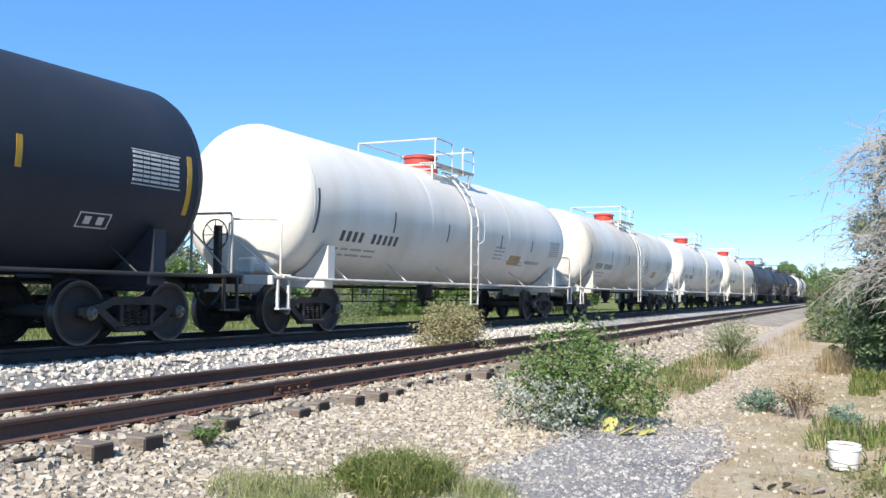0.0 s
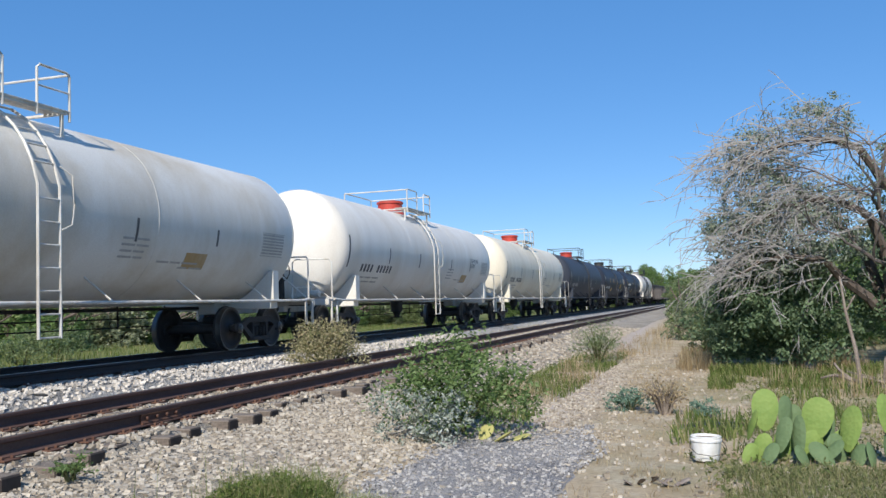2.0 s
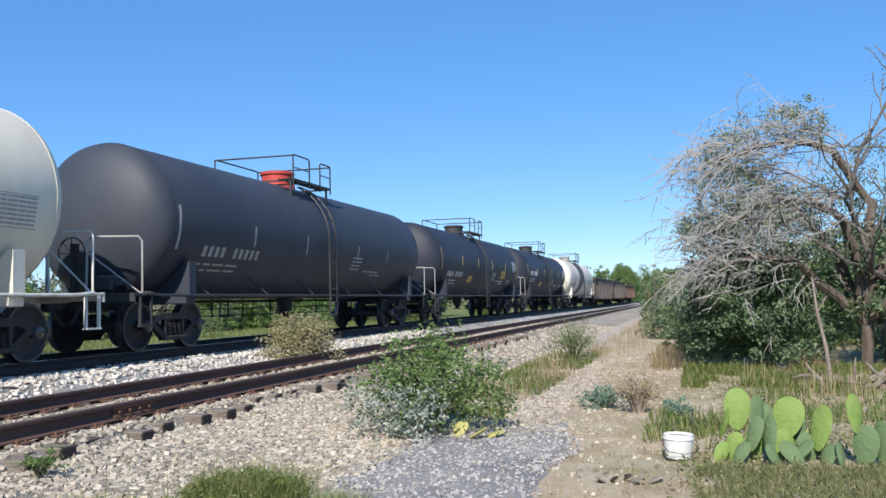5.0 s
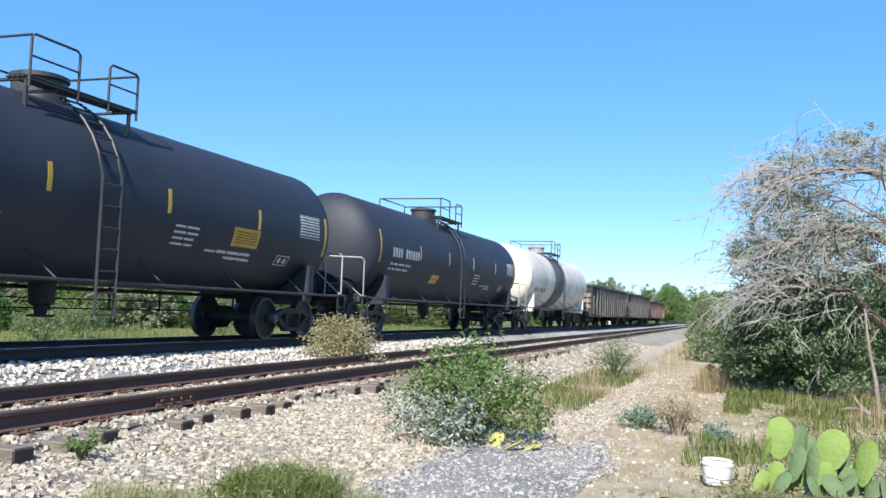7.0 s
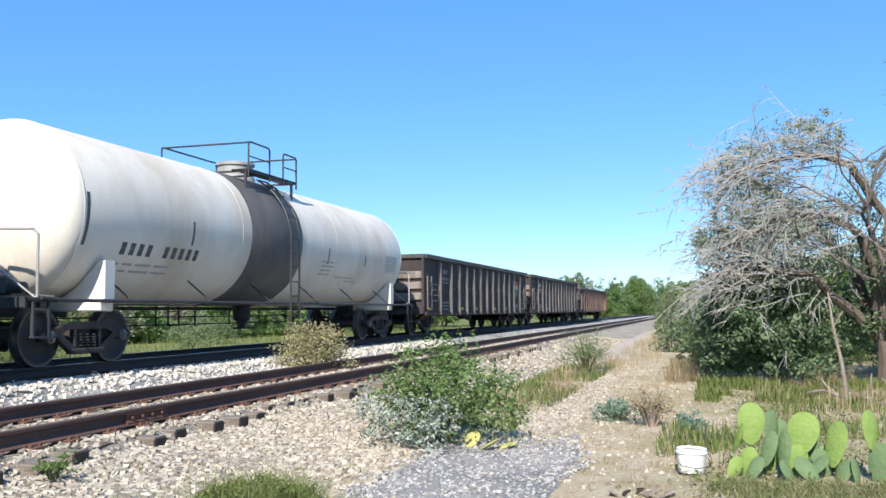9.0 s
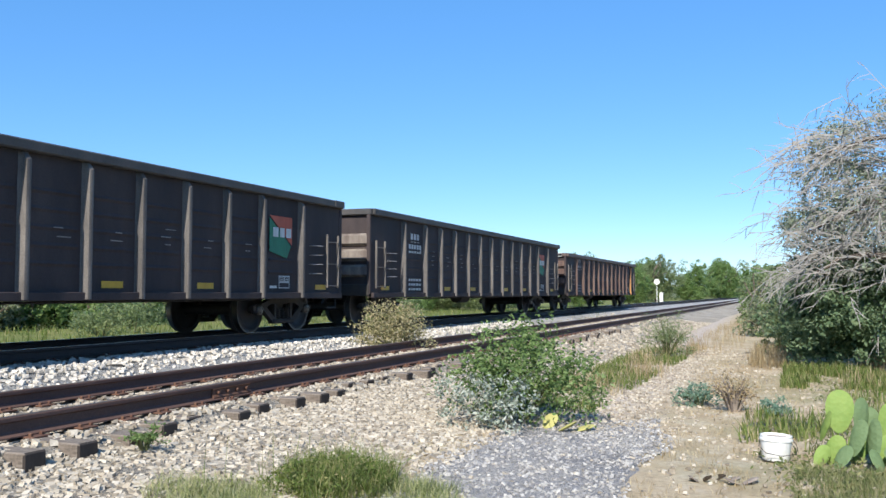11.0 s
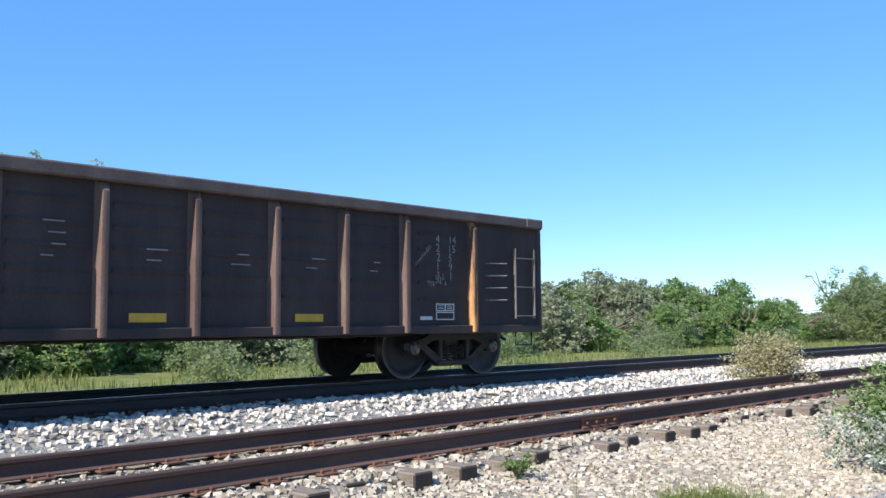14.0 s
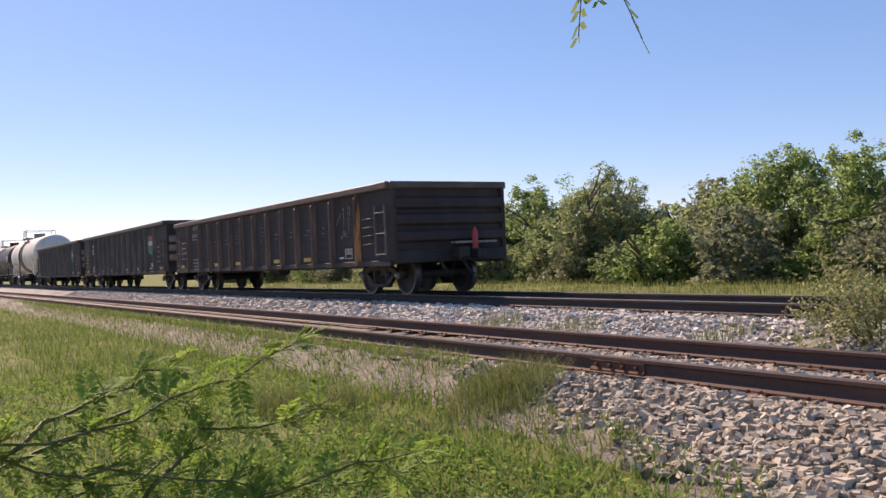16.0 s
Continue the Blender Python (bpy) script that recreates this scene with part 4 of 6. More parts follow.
        part("ladder", la, rail_mat, car, "steel ladder up the flank")
        if rail_mat is M_WRAIL:
            part("ladder_hoop", Shape().tube([(sx * (R + 0.12), -0.08, 2.95), (sx * (R + 0.22), 0.06, 2.82), (sx * (R + 0.24), 0.08, 2.4), (sx * (R + 0.22), 0.06, 2.1), (sx * (R + 0.12), -0.08, 2.0)], 0.012, 6), rail_mat, car)
    bogie(car, -half + 2.3, number)
    bogie(car, half - 2.3, number)
    # flank stripes
    low = 0.0 if style in ("black", "black_big") else -0.08
    for yy, z0_, z1_, w in stripes:
        part("stripe", plates(Shape(), [(yy, yy + w, z0_ + low, z1_ + low)], R, ZC), M_YELLOW if rail_mat is M_BRAIL and dome_mat is M_BRAIL else M_PALESTENCIL if rail_mat is M_BRAIL and style != "band" else M_DARKSTENCIL, tank, "upright reflector strip", fix=False)
    # reporting marks as plain bars, and small data lines
    if style == "black_big":
        rows = bars(-6.5, 2.16, 0.26, (0.12, 0.12, 0.12, 0.12, -0.16, 0.12, 0.12, 0.12, 0.12, 0.12, 0.12), 0.075)
        small = bars(-6.55, 1.93, 0.06, (0.16, 0.26, 0.44, 0.40), 0.10) + bars(-6.6, 1.78, 0.06, (0.16, 0.18, 0.42, 0.40), 0.10)
    else:
        rows = bars(-6.35, 1.72, 0.22, (0.13, 0.13, 0.13, 0.13, -0.16, 0.13, 0.13, 0.13, 0.13, 0.13), 0.11)
        small = bars(-6.4, 1.52, 0.05, (0.16, 0.26, 0.44, 0.46), 0.10) + bars(-6.4, 1.38, 0.05, (0.16, 0.18, 0.54, 0.46), 0.10)
    for q in rows:
        part("letter_bar", plates(Shape(), [q], R, ZC), letter_mat, tank, fix=False)
    each_plate("data_line", small, letter_mat if style == "black_big" else text_mat, tank, R, ZC)
    # data table near the rear end, box mark and notes
    yr, zr = cy - 1.35, 2.25 if style in ("black", "black_big") else 1.95
    if style != "red_faded":
        table = []
        for k in range(7):
            table += bars(yr, zr + 0.40 - 0.065 * k, 0.035, (0.18, 0.12, 0.2, 0.14, 0.2), 0.02)
        table += [(yr - 0.02, yr + 0.96, zr - 0.04, zr - 0.025), (yr - 0.02, yr + 0.96, zr + 0.45, zr + 0.465)]
        part("data_table", plates(Shape(), table, R, ZC), text_mat, tank, "ruled table of small painted data", fix=False)
    if style in ("black", "black_big"):
        part("data_box", plates(Shape(), hollow(yr - 0.75, yr - 0.20, 1.50, 1.74, 0.02) + [(yr - 0.64, yr - 0.53, 1.56, 1.68), (yr - 0.42, yr - 0.31, 1.56, 1.68)], R, ZC), text_mat, tank, "outlined box mark", fix=False)
    remarks = []
    for k in range(4):
        remarks += bars(1.6, 2.0 - 0.11 * k, 0.04, (0.3 + 0.05 * (k % 2), 0.36 - 0.04 * k), 0.05)
    remarks += bars(2.7, 1.62, 0.04, (0.35, 0.3, 0.5), 0.06) + bars(3.4, 1.52, 0.04, (0.3, 0.4), 0.06)
    each_plate("data_line", remarks, text_mat, tank, R, ZC)
    # placard
    if style in ("black", "black_big"):
        yp = -2.9
        part("placard", plates(Shape(), [(yp, yp + 0.7, 1.50, 1.64), (yp + 0.02, yp + 0.72, 1.66, 1.80)], R, ZC), M_YELLOW, tank, "yellow test placard", fix=False)
    if number == 6:
        part("notice", plates(Shape(), [(3.45, 4.42, 1.80, 2.18)], R, ZC), M_YELLOW, tank, "large yellow notice panel", fix=False)
        lines = []
        for k in range(5):
            lines += bars(3.55, 2.09 - 0.055 * k, 0.02, (0.25, 0.18, 0.26), 0.04)
        part("notice_lines", plates(Shape(), lines, R + 0.004, ZC), M_BRAIL, tank, "small dark lines on the notice", fix=False)
        each_plate("data_line", bars(3.1, 1.62, 0.06, (0.30, 0.40, 0.36), 0.06) + bars(3.5, 1.50, 0.05, (0.36, 0.42), 0.06), text_mat, tank, R, ZC)
    if style in ("words", "patch"):
        part("patch", plates(Shape(), [(3.5, 4.2, 1.52, 1.85)], R, ZC), M_RUSTPATCH, tank, "faded ochre repaint patch", fix=False)
    if style == "low_words":
        part("patch", plates(Shape(), [(2.86, 3.74, 1.53, 1.83)], R, ZC), M_RUSTPATCH, tank, "faded ochre repaint patch", fix=False)
        me = words("PROPYLENE OXIDE", 0.155, 4.2, 1.60, R, ZC)
        part("lettering", me, M_DARKSTENCIL, tank, "stencilled cargo name", fix=False).data.materials.append(M_DARKSTENCIL)
    if style == "words":
        for k, wtxt in enumerate(("PROPYLENE", "OXIDE")):
            me = words(wtxt, 0.21, 4.4, 2.36 - 0.2 * k, R, ZC)
            part("lettering", me, M_DARKSTENCIL, tank, "stencilled cargo name", fix=False).data.materials.append(M_DARKSTENCIL)
    return car, mid


M_RUSTPATCH = paint("ochre_patch", (0.42, 0.28, 0.12), (0.50, 0.40, 0.26), 0.6, scale=3)
WSTRIPE = [(-7.35, 1.9, 2.75, 0.07), (-4.35, 2.1, 2.55, 0.06), (-1.6, 2.05, 2.5, 0.06), (1.9, 2.05, 2.45, 0.06), (4.4, 2.1, 2.42, 0.06)]
BSTRIPE = [(-7.45, 1.95, 2.85, 0.10), (-4.3, 2.2, 2.62, 0.09), (-1.5, 2.2, 2.62, 0.09), (1.3, 2.2, 2.62, 0.09), (4.3, 2.2, 2.6, 0.09), (7.3, 1.85, 2.75, 0.10)]

CARS = []
CARS.append(tank_car(0, "black tank car with yellow reflector strips", M_BLACK, M_BRAIL, M_BRAIL, BSTRIPE, M_STENCIL, M_STENCIL, "black"))
CARS.append(tank_car(1, "white tank car with a red dome, grimy below", M_WHITE, M_WRAIL, M_RED, WSTRIPE, M_DARKSTENCIL, M_PALESTENCIL, "low_words"))
CARS.append(tank_car(2, "off-white tank car with rust stains and a red dome", M_STAINED, M_WRAIL, M_RED, WSTRIPE, M_DARKSTENCIL, M_PALESTENCIL, "patch"))
CARS.append(tank_car(3, "white tank car with a stencilled cargo name and a red dome", M_WHITE, M_WRAIL, M_RED, WSTRIPE, M_DARKSTENCIL, M_PALESTENCIL, "words"))
CARS.append(tank_car(4, "cream tank car with a red dome", M_CREAM, M_WRAIL, M_RED, WSTRIPE, M_DARKSTENCIL, M_PALESTENCIL, "white"))
CARS.append(tank_car(5, "faded black tank car with a red dome", M_GREYBLACK, M_BRAIL, M_RED, WSTRIPE, M_PALESTENCIL, M_PALESTENCIL, "red_faded"))
CARS.append(tank_car(6, "black tank car with yellow strips and a black dome", M_BLACK, M_BRAIL, M_BRAIL, BSTRIPE, M_STENCIL, M_STENCIL, "black"))
CARS.append(tank_car(7, "black tank car with large white reporting marks", M_BLACK, M_BRAIL, M_BRAIL, BSTRIPE, M_STENCIL, M_STENCIL, "black_big"))
CARS.append(tank_car(8, "white tank car with a broad dark band and a grey dome", M_OLDCREAM, M_BRAIL, M_GREYDOME, WSTRIPE, M_DARKSTENCIL, M_PALESTENCIL, "band"))


# ------------------------------------------------------------ train: gondolas
def gondola(number, label, body_mat, rusty, emblem):
    y_a, y_b = COUPLERS[number], COUPLERS[number + 1]
    mid, half = (y_a + y_b) / 2, (y_b - y_a) / 2
    hb = half - 0.78
    zb, zt, xs = 0.62, 2.44 if rusty else 2.69, 1.47
    rib_mat, chord_mat = (M_RIB, M_CHORD) if rusty else (M_RIBGREY, M_CHORDGREY)
    car = thing("gondola_car", label, "gondola car", "freight train")
    part("floor", Shape().box((0, 0, 1.02), (2 * xs - 0.02, 2 * hb - 0.1, 0.06)), body_mat, car)
    part("centre_sill", Shape().box((0, 0, 0.85), (0.36, 2 * hb, 0.32), 0.02), M_IRON, car)
    ribs = [-6.9] + [-5.5 + 1.1 * k for k in range(11)] + [6.9]
    for sx in (-1, 1):
        wall = Shape().box((sx * xs, 0, (zb + zt) / 2), (0.012, 2 * hb, zt - zb))
        p = part("side_panel", wall, body_mat, car, "ribbed dark steel side")
        ch = Shape().box((sx * (xs + 0.02), 0, zt - 0.06), (0.20, 2 * hb + 0.04, 0.15), 0.02)
        ch.box((sx * (xs + 0.03), hb - 0.2, zt - 0.06), (0.21, 0.42, 0.156), 0.02)
        part("top_chord", ch, chord_mat, car, "worn top rail")
        part("side_sill", Shape().box((sx * (xs + 0.03), 0, zb + 0.06), (0.10, 2 * hb, 0.12), 0.01), body_mat, car)
        for k, y in enumerate(ribs):
            r = Shape()
            x0 = sx * (xs + 0.005)
            o = [(x0, y - 0.085), (x0 + sx * 0.035, y - 0.06), (x0 + sx * 0.11, y - 0.038), (x0 + sx * 0.125, y), (x0 + sx * 0.11, y + 0.038), (x0 + sx * 0.035, y + 0.06), (x0, y + 0.085)]
            low = len(r.v)
            r.prism(o, zb + 0.02, zt - 0.24, "z")
            n = len(o)
            top = [(x0 + (a - x0) * 0.25, b, zt - 0.13) for a, b in o]
            r.add([(*q, zt - 0.24) for q in o] + top, [(i, (i + 1) % n, n + (i + 1) % n, n + i) for i in range(n)] + [tuple(range(n, 2 * n))])
            part("rib", r, M_RUSTRIB if rusty and k == 12 and sx > 0 else rib_mat, car, "rusted bare rib" if rusty and k == 12 and sx > 0 else "", smooth=50)
        # pressed ridges between ribs
        for k in range(12):
            ym = (ribs[k] + ribs[k + 1]) / 2
            for zz in (1.12, 1.36, 1.60, 1.84, 2.08):
                d = Shape().prism([(sx * (xs + 0.004), zz - 0.045), (sx * (xs + 0.026), zz), (sx * (xs + 0.004), zz + 0.045)], ym - 0.42, ym + 0.42)
                p2 = part("pressed_ridge", d, body_mat, p, fix=True)
        # corner ladders
        for sg in (-1, 1):
            la = Shape()
            yl = sg * (hb - 0.40)
            for yy in (yl - 0.25, yl + 0.22):
                la.box((sx * (xs + 0.07), yy, 1.40), (0.05, 0.025, 1.12), 0.004)
            for zz in (0.88, 1.34, 1.80):
                la.tube([(sx * (xs + 0.085), yl - 0.25, zz), (sx * (xs + 0.085), yl + 0.22, zz)], 0.012, 6)
            part("ladder", la, M_RIBGREY, car, "corner ladder with worn rungs")
            part("corner_step", Shape().tube([(sx * (xs + 0.02), yl - 0.2, zb), (sx * (xs + 0.02), yl - 0.2, 0.42), (sx * (xs + 0.02), yl + 0.2, 0.42), (sx * (xs + 0.02), yl + 0.2, zb)], 0.015, 6), M_IRON, car)
            part("grab_iron", grab_shape(sx * (xs + 0.05), sg * (hb - 1.07)), M_CHALK, car, "pale worn grab irons")
    # ends with heavy horizontal ribs
    for sg in (-1, 1):
        e = Shape().box((0, sg * hb, (zb + 0.3 + zt) / 2), (2 * xs, 0.014, zt - zb - 0.3))
        part("end_panel", e, body_mat, car, "end wall")
        # last car: rear ribs take the dark body colour for the end's shade
        for zz in (1.25, 1.62, 1.98):
            part("end_rib", Shape().prism([(sg * hb, zz - 0.15), (sg * (hb + 0.10), zz - 0.09), (sg * (hb + 0.10), zz + 0.09), (sg * hb, zz + 0.15)], -xs + 0.06, xs - 0.06, "x"), M_ENDRIB if emblem else M_RIB if sg < 0 else body_mat, car)
        part("end_chord", Shape().box((0, sg * (hb + 0.02), zt - 0.06), (2 * xs + 0.1, 0.16, 0.15), 0.02), chord_mat, car)
        for sx in (-1, 1):
            part("corner_post", Shape().box((sx * (xs - 0.03), sg * (hb + 0.03), (zb + zt) / 2), (0.10, 0.12, zt - zb - 0.16), 0.015), body_mat, car)
        part("end_beam", Shape().box((0, sg * (hb + 0.02), 0.80), (2 * xs, 0.2, 0.28), 0.02), M_IRON, car)
        part("brake_step", Shape().box((-0.5, sg * (hb + 0.22), 1.08), (1.1, 0.25, 0.05), 0.006), M_CHALK, car, "small pale end step")
        coupler(car, sg * (hb - 0.05), sg)
    part("brake_wheel", Shape().tube([(-0.7 + 0.27 * cos(a), -hb - 0.20, 1.9 + 0.27 * sin(a)) for a in [2 * pi * k / 18 for k in range(19)]], 0.014, 6, False).tube([(-0.97, -hb - 0.2, 1.9), (-0.43, -hb - 0.2, 1.9)], 0.01, 5).tube([(-0.7, -hb - 0.2, 1.63), (-0.7, -hb - 0.2, 2.17)], 0.01, 5).tube([(-0.7, -hb - 0.22, 1.9), (-0.7, -hb + 0.02, 1.9)], 0.03, 8), M_IRON, car, "iron brake wheel")
    # underframe
    part("brake_cylinder", Shape().lathe([(-1.2, 0.0), (-1.2, 0.20), (-0.4, 0.20), (-0.35, 0.0)], "y", 16, (0.6, 0.4, 0.62)), M_IRON, car, "air brake reservoir")
    part("brake_rod", Shape().tube([(0.9, -hb + 2.4, 0.58), (0.9, hb - 2.4, 0.60)], 0.022, 6).tube([(1.3, -hb + 2.2, 0.66), (1.3, hb - 2.2, 0.66)], 0.016, 6), M_IRON, car, "long brake rods")
    bogie(car, -hb + 1.52, number)
    bogie(car, hb - 1.52, number)
    # reflectors and painted marks on both flanks
    for sx in (1,):
        for ym in (-7.9, -3.8, -1.65, 1.65, 3.85) + (() if rusty else (7.75,)):
            part("reflector", plates(Shape(), [(ym - 0.22, ym + 0.22, 0.80, 0.90)], None, 0, xs + 0.012), M_YELLOW, car, "yellow reflector plate", fix=False)
        ym = 6.02
        box = hollow(ym + 0.12, ym + 0.50, 0.95, 1.06, 0.016) + hollow(ym + 0.12, ym + 0.50, 0.82, 0.94, 0.016) + [(ym + 0.30, ym + 0.32, 0.966, 1.044), (ym + 0.17, ym + 0.27, 0.985, 1.0), (ym + 0.35, ym + 0.45, 0.985, 1.0), (ym + 0.17, ym + 0.27, 1.02, 1.03), (ym + 0.35, ym + 0.45, 1.02, 1.03), (ym - 0.20, ym + 0.04, 0.82, 0.87)]
        part("data_box", plates(Shape(), box, None, 0, xs + 0.010), M_STENCIL, car, "white outlined data box", fix=False)
        # reporting marks of block bars
        y1 = -6.5
        marks = bars(y1 + 0.12, 2.04, 0.22, (0.13, 0.13, 0.13), 0.07) + bars(y1, 1.76, 0.22, (0.11, 0.11, 0.11, 0.11, 0.11), 0.06)
        for q in range(3):
            marks += bars(y1, 1.04 - 0.12 * q, 0.06, (0.10, 0.10, 0.12, 0.14, 0.12), 0.05)
        each_plate("letter_bar", marks, M_STENCIL if number == 10 else M_CHALK, car, None, 0, xs + 0.010)
        if emblem:
            ye = 6.15
            s1, s2, s3 = Shape(), Shape(), Shape()
            x = xs + 0.030
            s1.add([(x, ye - 0.38, 2.2), (x, ye + 0.42, 2.2), (x, ye + 0.42, 1.66), (x - 0.004, ye - 0.38, 2.2), (x - 0.004, ye + 0.42, 2.2), (x - 0.004, ye + 0.42, 1.66)], [(0, 1, 2), (3, 5, 4)])
            s2.add([(x, ye - 0.38, 2.16), (x, ye + 0.38, 1.64), (x, ye + 0.24, 1.40), (x, ye - 0.38, 1.52), (x - 0.004, ye - 0.38, 2.16), (x - 0.004, ye + 0.38, 1.64), (x - 0.004, ye + 0.24, 1.40), (x - 0.004, ye - 0.38, 1.52)], [(3, 2, 1, 0), (4, 5, 6, 7)])
            part("emblem", s1, M_LOGORED, car, "faded red half of an emblem", fix=False)
            part("emblem", s2, M_LOGOGREEN, car, "faded green half of an emblem", fix=False)
            part("emblem", plates(Shape(), [(ye - 0.26, ye - 0.08, 1.80, 1.98), (ye - 0.02, ye + 0.14, 1.80, 1.98), (ye + 0.20, ye + 0.38, 1.80, 1.98)], None, 0, x + 0.001), M_STENCIL, car, "white plain bars across the emblem", fix=False)
        rnd = random.Random(number)
        chalk = []
        if rusty:
            for yy, text in ((ym + 0.10, ("4", "2", "2", "1", "3")), (ym + 0.36, ("14", "15", "5", "9", "1"))):
                for q, word in enumerate(text):
                    me = words(word, 0.17, yy + rnd.uniform(-0.015, 0.015), 1.95 - 0.135 * q, x=xs + 0.028)
                    me.materials.append(M_CHALK)
                    part("chalk_number", me, M_CHALK, car, "hand-drawn chalk number", fix=False)
            for q in range(9):
                a, z = ym - 0.30 + 0.035 * q, 1.60 + 0.03 * q
                chalk.append((a, a + 0.010, z, z + rnd.uniform(0.04, 0.09)))
                chalk.append((a, a + 0.028, z + 0.04, z + 0.048))
            for q in range(16):
                a, z = ym - 0.08 + 0.025 * q, 1.30 + rnd.uniform(0, 0.12)
                chalk.append((a, a + 0.008, z, z + rnd.uniform(0.05, 0.12)) if q % 2 else (a, a + 0.06, z, z + 0.008))
        for k in (1, 2, 3, 4, 6, 7, 8, 9, 10):
            ymk = (ribs[k] + ribs[k + 1]) / 2
            for zz in (1.60, 1.72, 1.84, 1.96)[: rnd.choice((2, 3, 4))]:
                a = ymk + rnd.uniform(-0.1, 0.05)
                chalk.append((a, a + rnd.uniform(0.12, 0.26), zz - 0.12, zz - 0.105))
        part("chalk_marks", plates(Shape(), chalk, None, 0, xs + 0.030), M_CHALK, car, "scrawled chalk strokes", fix=False)
    if rusty:
        nb = part("number_board", Shape().box((0.55, -hb - 0.075, zt - 0.06), (1.5, 0.05, 0.16), 0.006), M_STENCIL, car, "pale board on the front end")
        for q in range(8):
            part("letter_bar", Shape().box((0.0 + 0.15 * q + (0.1 if q > 2 else 0), -hb - 0.102, zt - 0.06), (0.08, 0.006, 0.09)), M_DARKSTENCIL, nb)
        mk = Shape().box((-0.45, hb + 0.42, 0.82), (0.24, 0.36, 0.22), 0.03)
        part("marker_bracket", mk, M_IRON, car, "end-of-train device box")
        mh = Shape().lathe([(0.93, 0.0), (0.93, 0.07), (1.29, 0.07), (1.34, 0.045), (1.40, 0.03), (1.405, 0.0)], "z", 16, (-0.45, hb + 0.34, 0))
        for k in range(3):
            part("brake_hose", Shape().tube([(-0.2 + 0.05 * k, hb + 0.30, 0.78), (-0.2 + 0.05 * k, hb + 0.36 + 0.03 * k, 0.58), (-0.18, hb + 0.44 + 0.05 * k, 0.42), (-0.16, hb + 0.60 + 0.05 * k, 0.34 + 0.02 * k)], 0.022, 7), M_HOSE, car, "black rubber hose hanging from the end")
        part("train_marker", mh, M_MARKER, car, "red end-of-train marker")
    return car, mid


def grab_shape(x, y):
    s = Shape()
    for zz in (1.12, 1.31, 1.50, 1.69):
        s.tube([(x - math.copysign(0.05, x), y - 0.21, zz), (x + math.copysign(0.03, x), y - 0.2, zz), (x + math.copysign(0.03, x), y + 0.2, zz + 0.01), (x - math.copysign(0.05, x), y + 0.21, zz + 0.01)], 0.011, 5)
    return s


CARS.append(gondola(9, "dark brown ribbed steel gondola with a red and green emblem", M_GONDOLA, False, True))
CARS.append(gondola(10, "weathered brown ribbed gondola with a faded emblem", M_GONDOLA, False, True))
CARS.append(gondola(11, "dark oxide-brown last gondola with one rusted bare rib", M_GONDOLA, True, False))

# ------------------------------------------------------------ plants
def leaf_cloud(rng, centres, spread, per, size, aspect=0.5, droop=0.0):
    """Leaves as small folded four-corner blades round each centre."""
    n = len(centres) * per
    c = np.repeat(np.asarray(centres, float), per, 0) + np.clip(rng.normal(0, 1, (n, 3)), -1.7, 1.7) * np.asarray(spread)
    d = rng.normal(0, 1, (n, 3))
    d[:, 2] = d[:, 2] * 0.7 - droop
    d /= np.linalg.norm(d, axis=1, keepdims=True)
    u = np.cross(d, rng.normal(0, 1, (n, 3)))
    u /= np.linalg.norm(u, axis=1, keepdims=True) + 1e-9
    ln = rng.uniform(size * 0.6, size * 1.3, (n, 1))
    w = ln * aspect / 2
    up = np.cross(d, u) * w * 0.35
    v = np.stack([c, c + d * ln * 0.5 + u * w + up, c + d * ln, c + d * ln * 0.5 - u * w + up], 1)
    f = np.arange(n * 4).reshape(n, 4)
    return v.reshape(-1, 3), f


def leaf_clumps(rng, centres, radius, per, size, aspect=0.6, tri=True):
    """Rounded sprays of leaves: each leaf lies roughly on its spray's outside."""
    cs = np.asarray(centres, float)
    n = len(cs) * per
    o = rng.normal(0, 1, (n, 3))
    o /= np.linalg.norm(o, axis=1, keepdims=True)
    rad = np.repeat(rng.uniform(0.5, 1.55, (len(cs), 1)), per, 0) * radius
    c = np.repeat(cs, per, 0) + o * rad * rng.uniform(0.35, 1.1, (n, 1)) * np.array([1, 1, 0.8])
    face = o + rng.normal(0, 0.55, (n, 3)) + np.array([0, 0, 0.35])
    d = np.cross(face, rng.normal(0, 1, (n, 3)))
    d /= np.linalg.norm(d, axis=1, keepdims=True) + 1e-9
    u = np.cross(face, d)
    u /= np.linalg.norm(u, axis=1, keepdims=True) + 1e-9
    ln = rng.uniform(size * 0.6, size * 1.35, (n, 1))
    w = ln * aspect / 2
    if tri:
        v = np.stack([c - d * ln * 0.4 + u * w, c - d * ln * 0.4 - u * w, c + d * ln * 0.6], 1)
    else:
        v = np.stack([c - d * ln * 0.5, c + u * w, c + d * ln * 0.5, c - u * w], 1)
    k = v.shape[1]
    return v.reshape(-1, 3), np.arange(n * k).reshape(n, k)


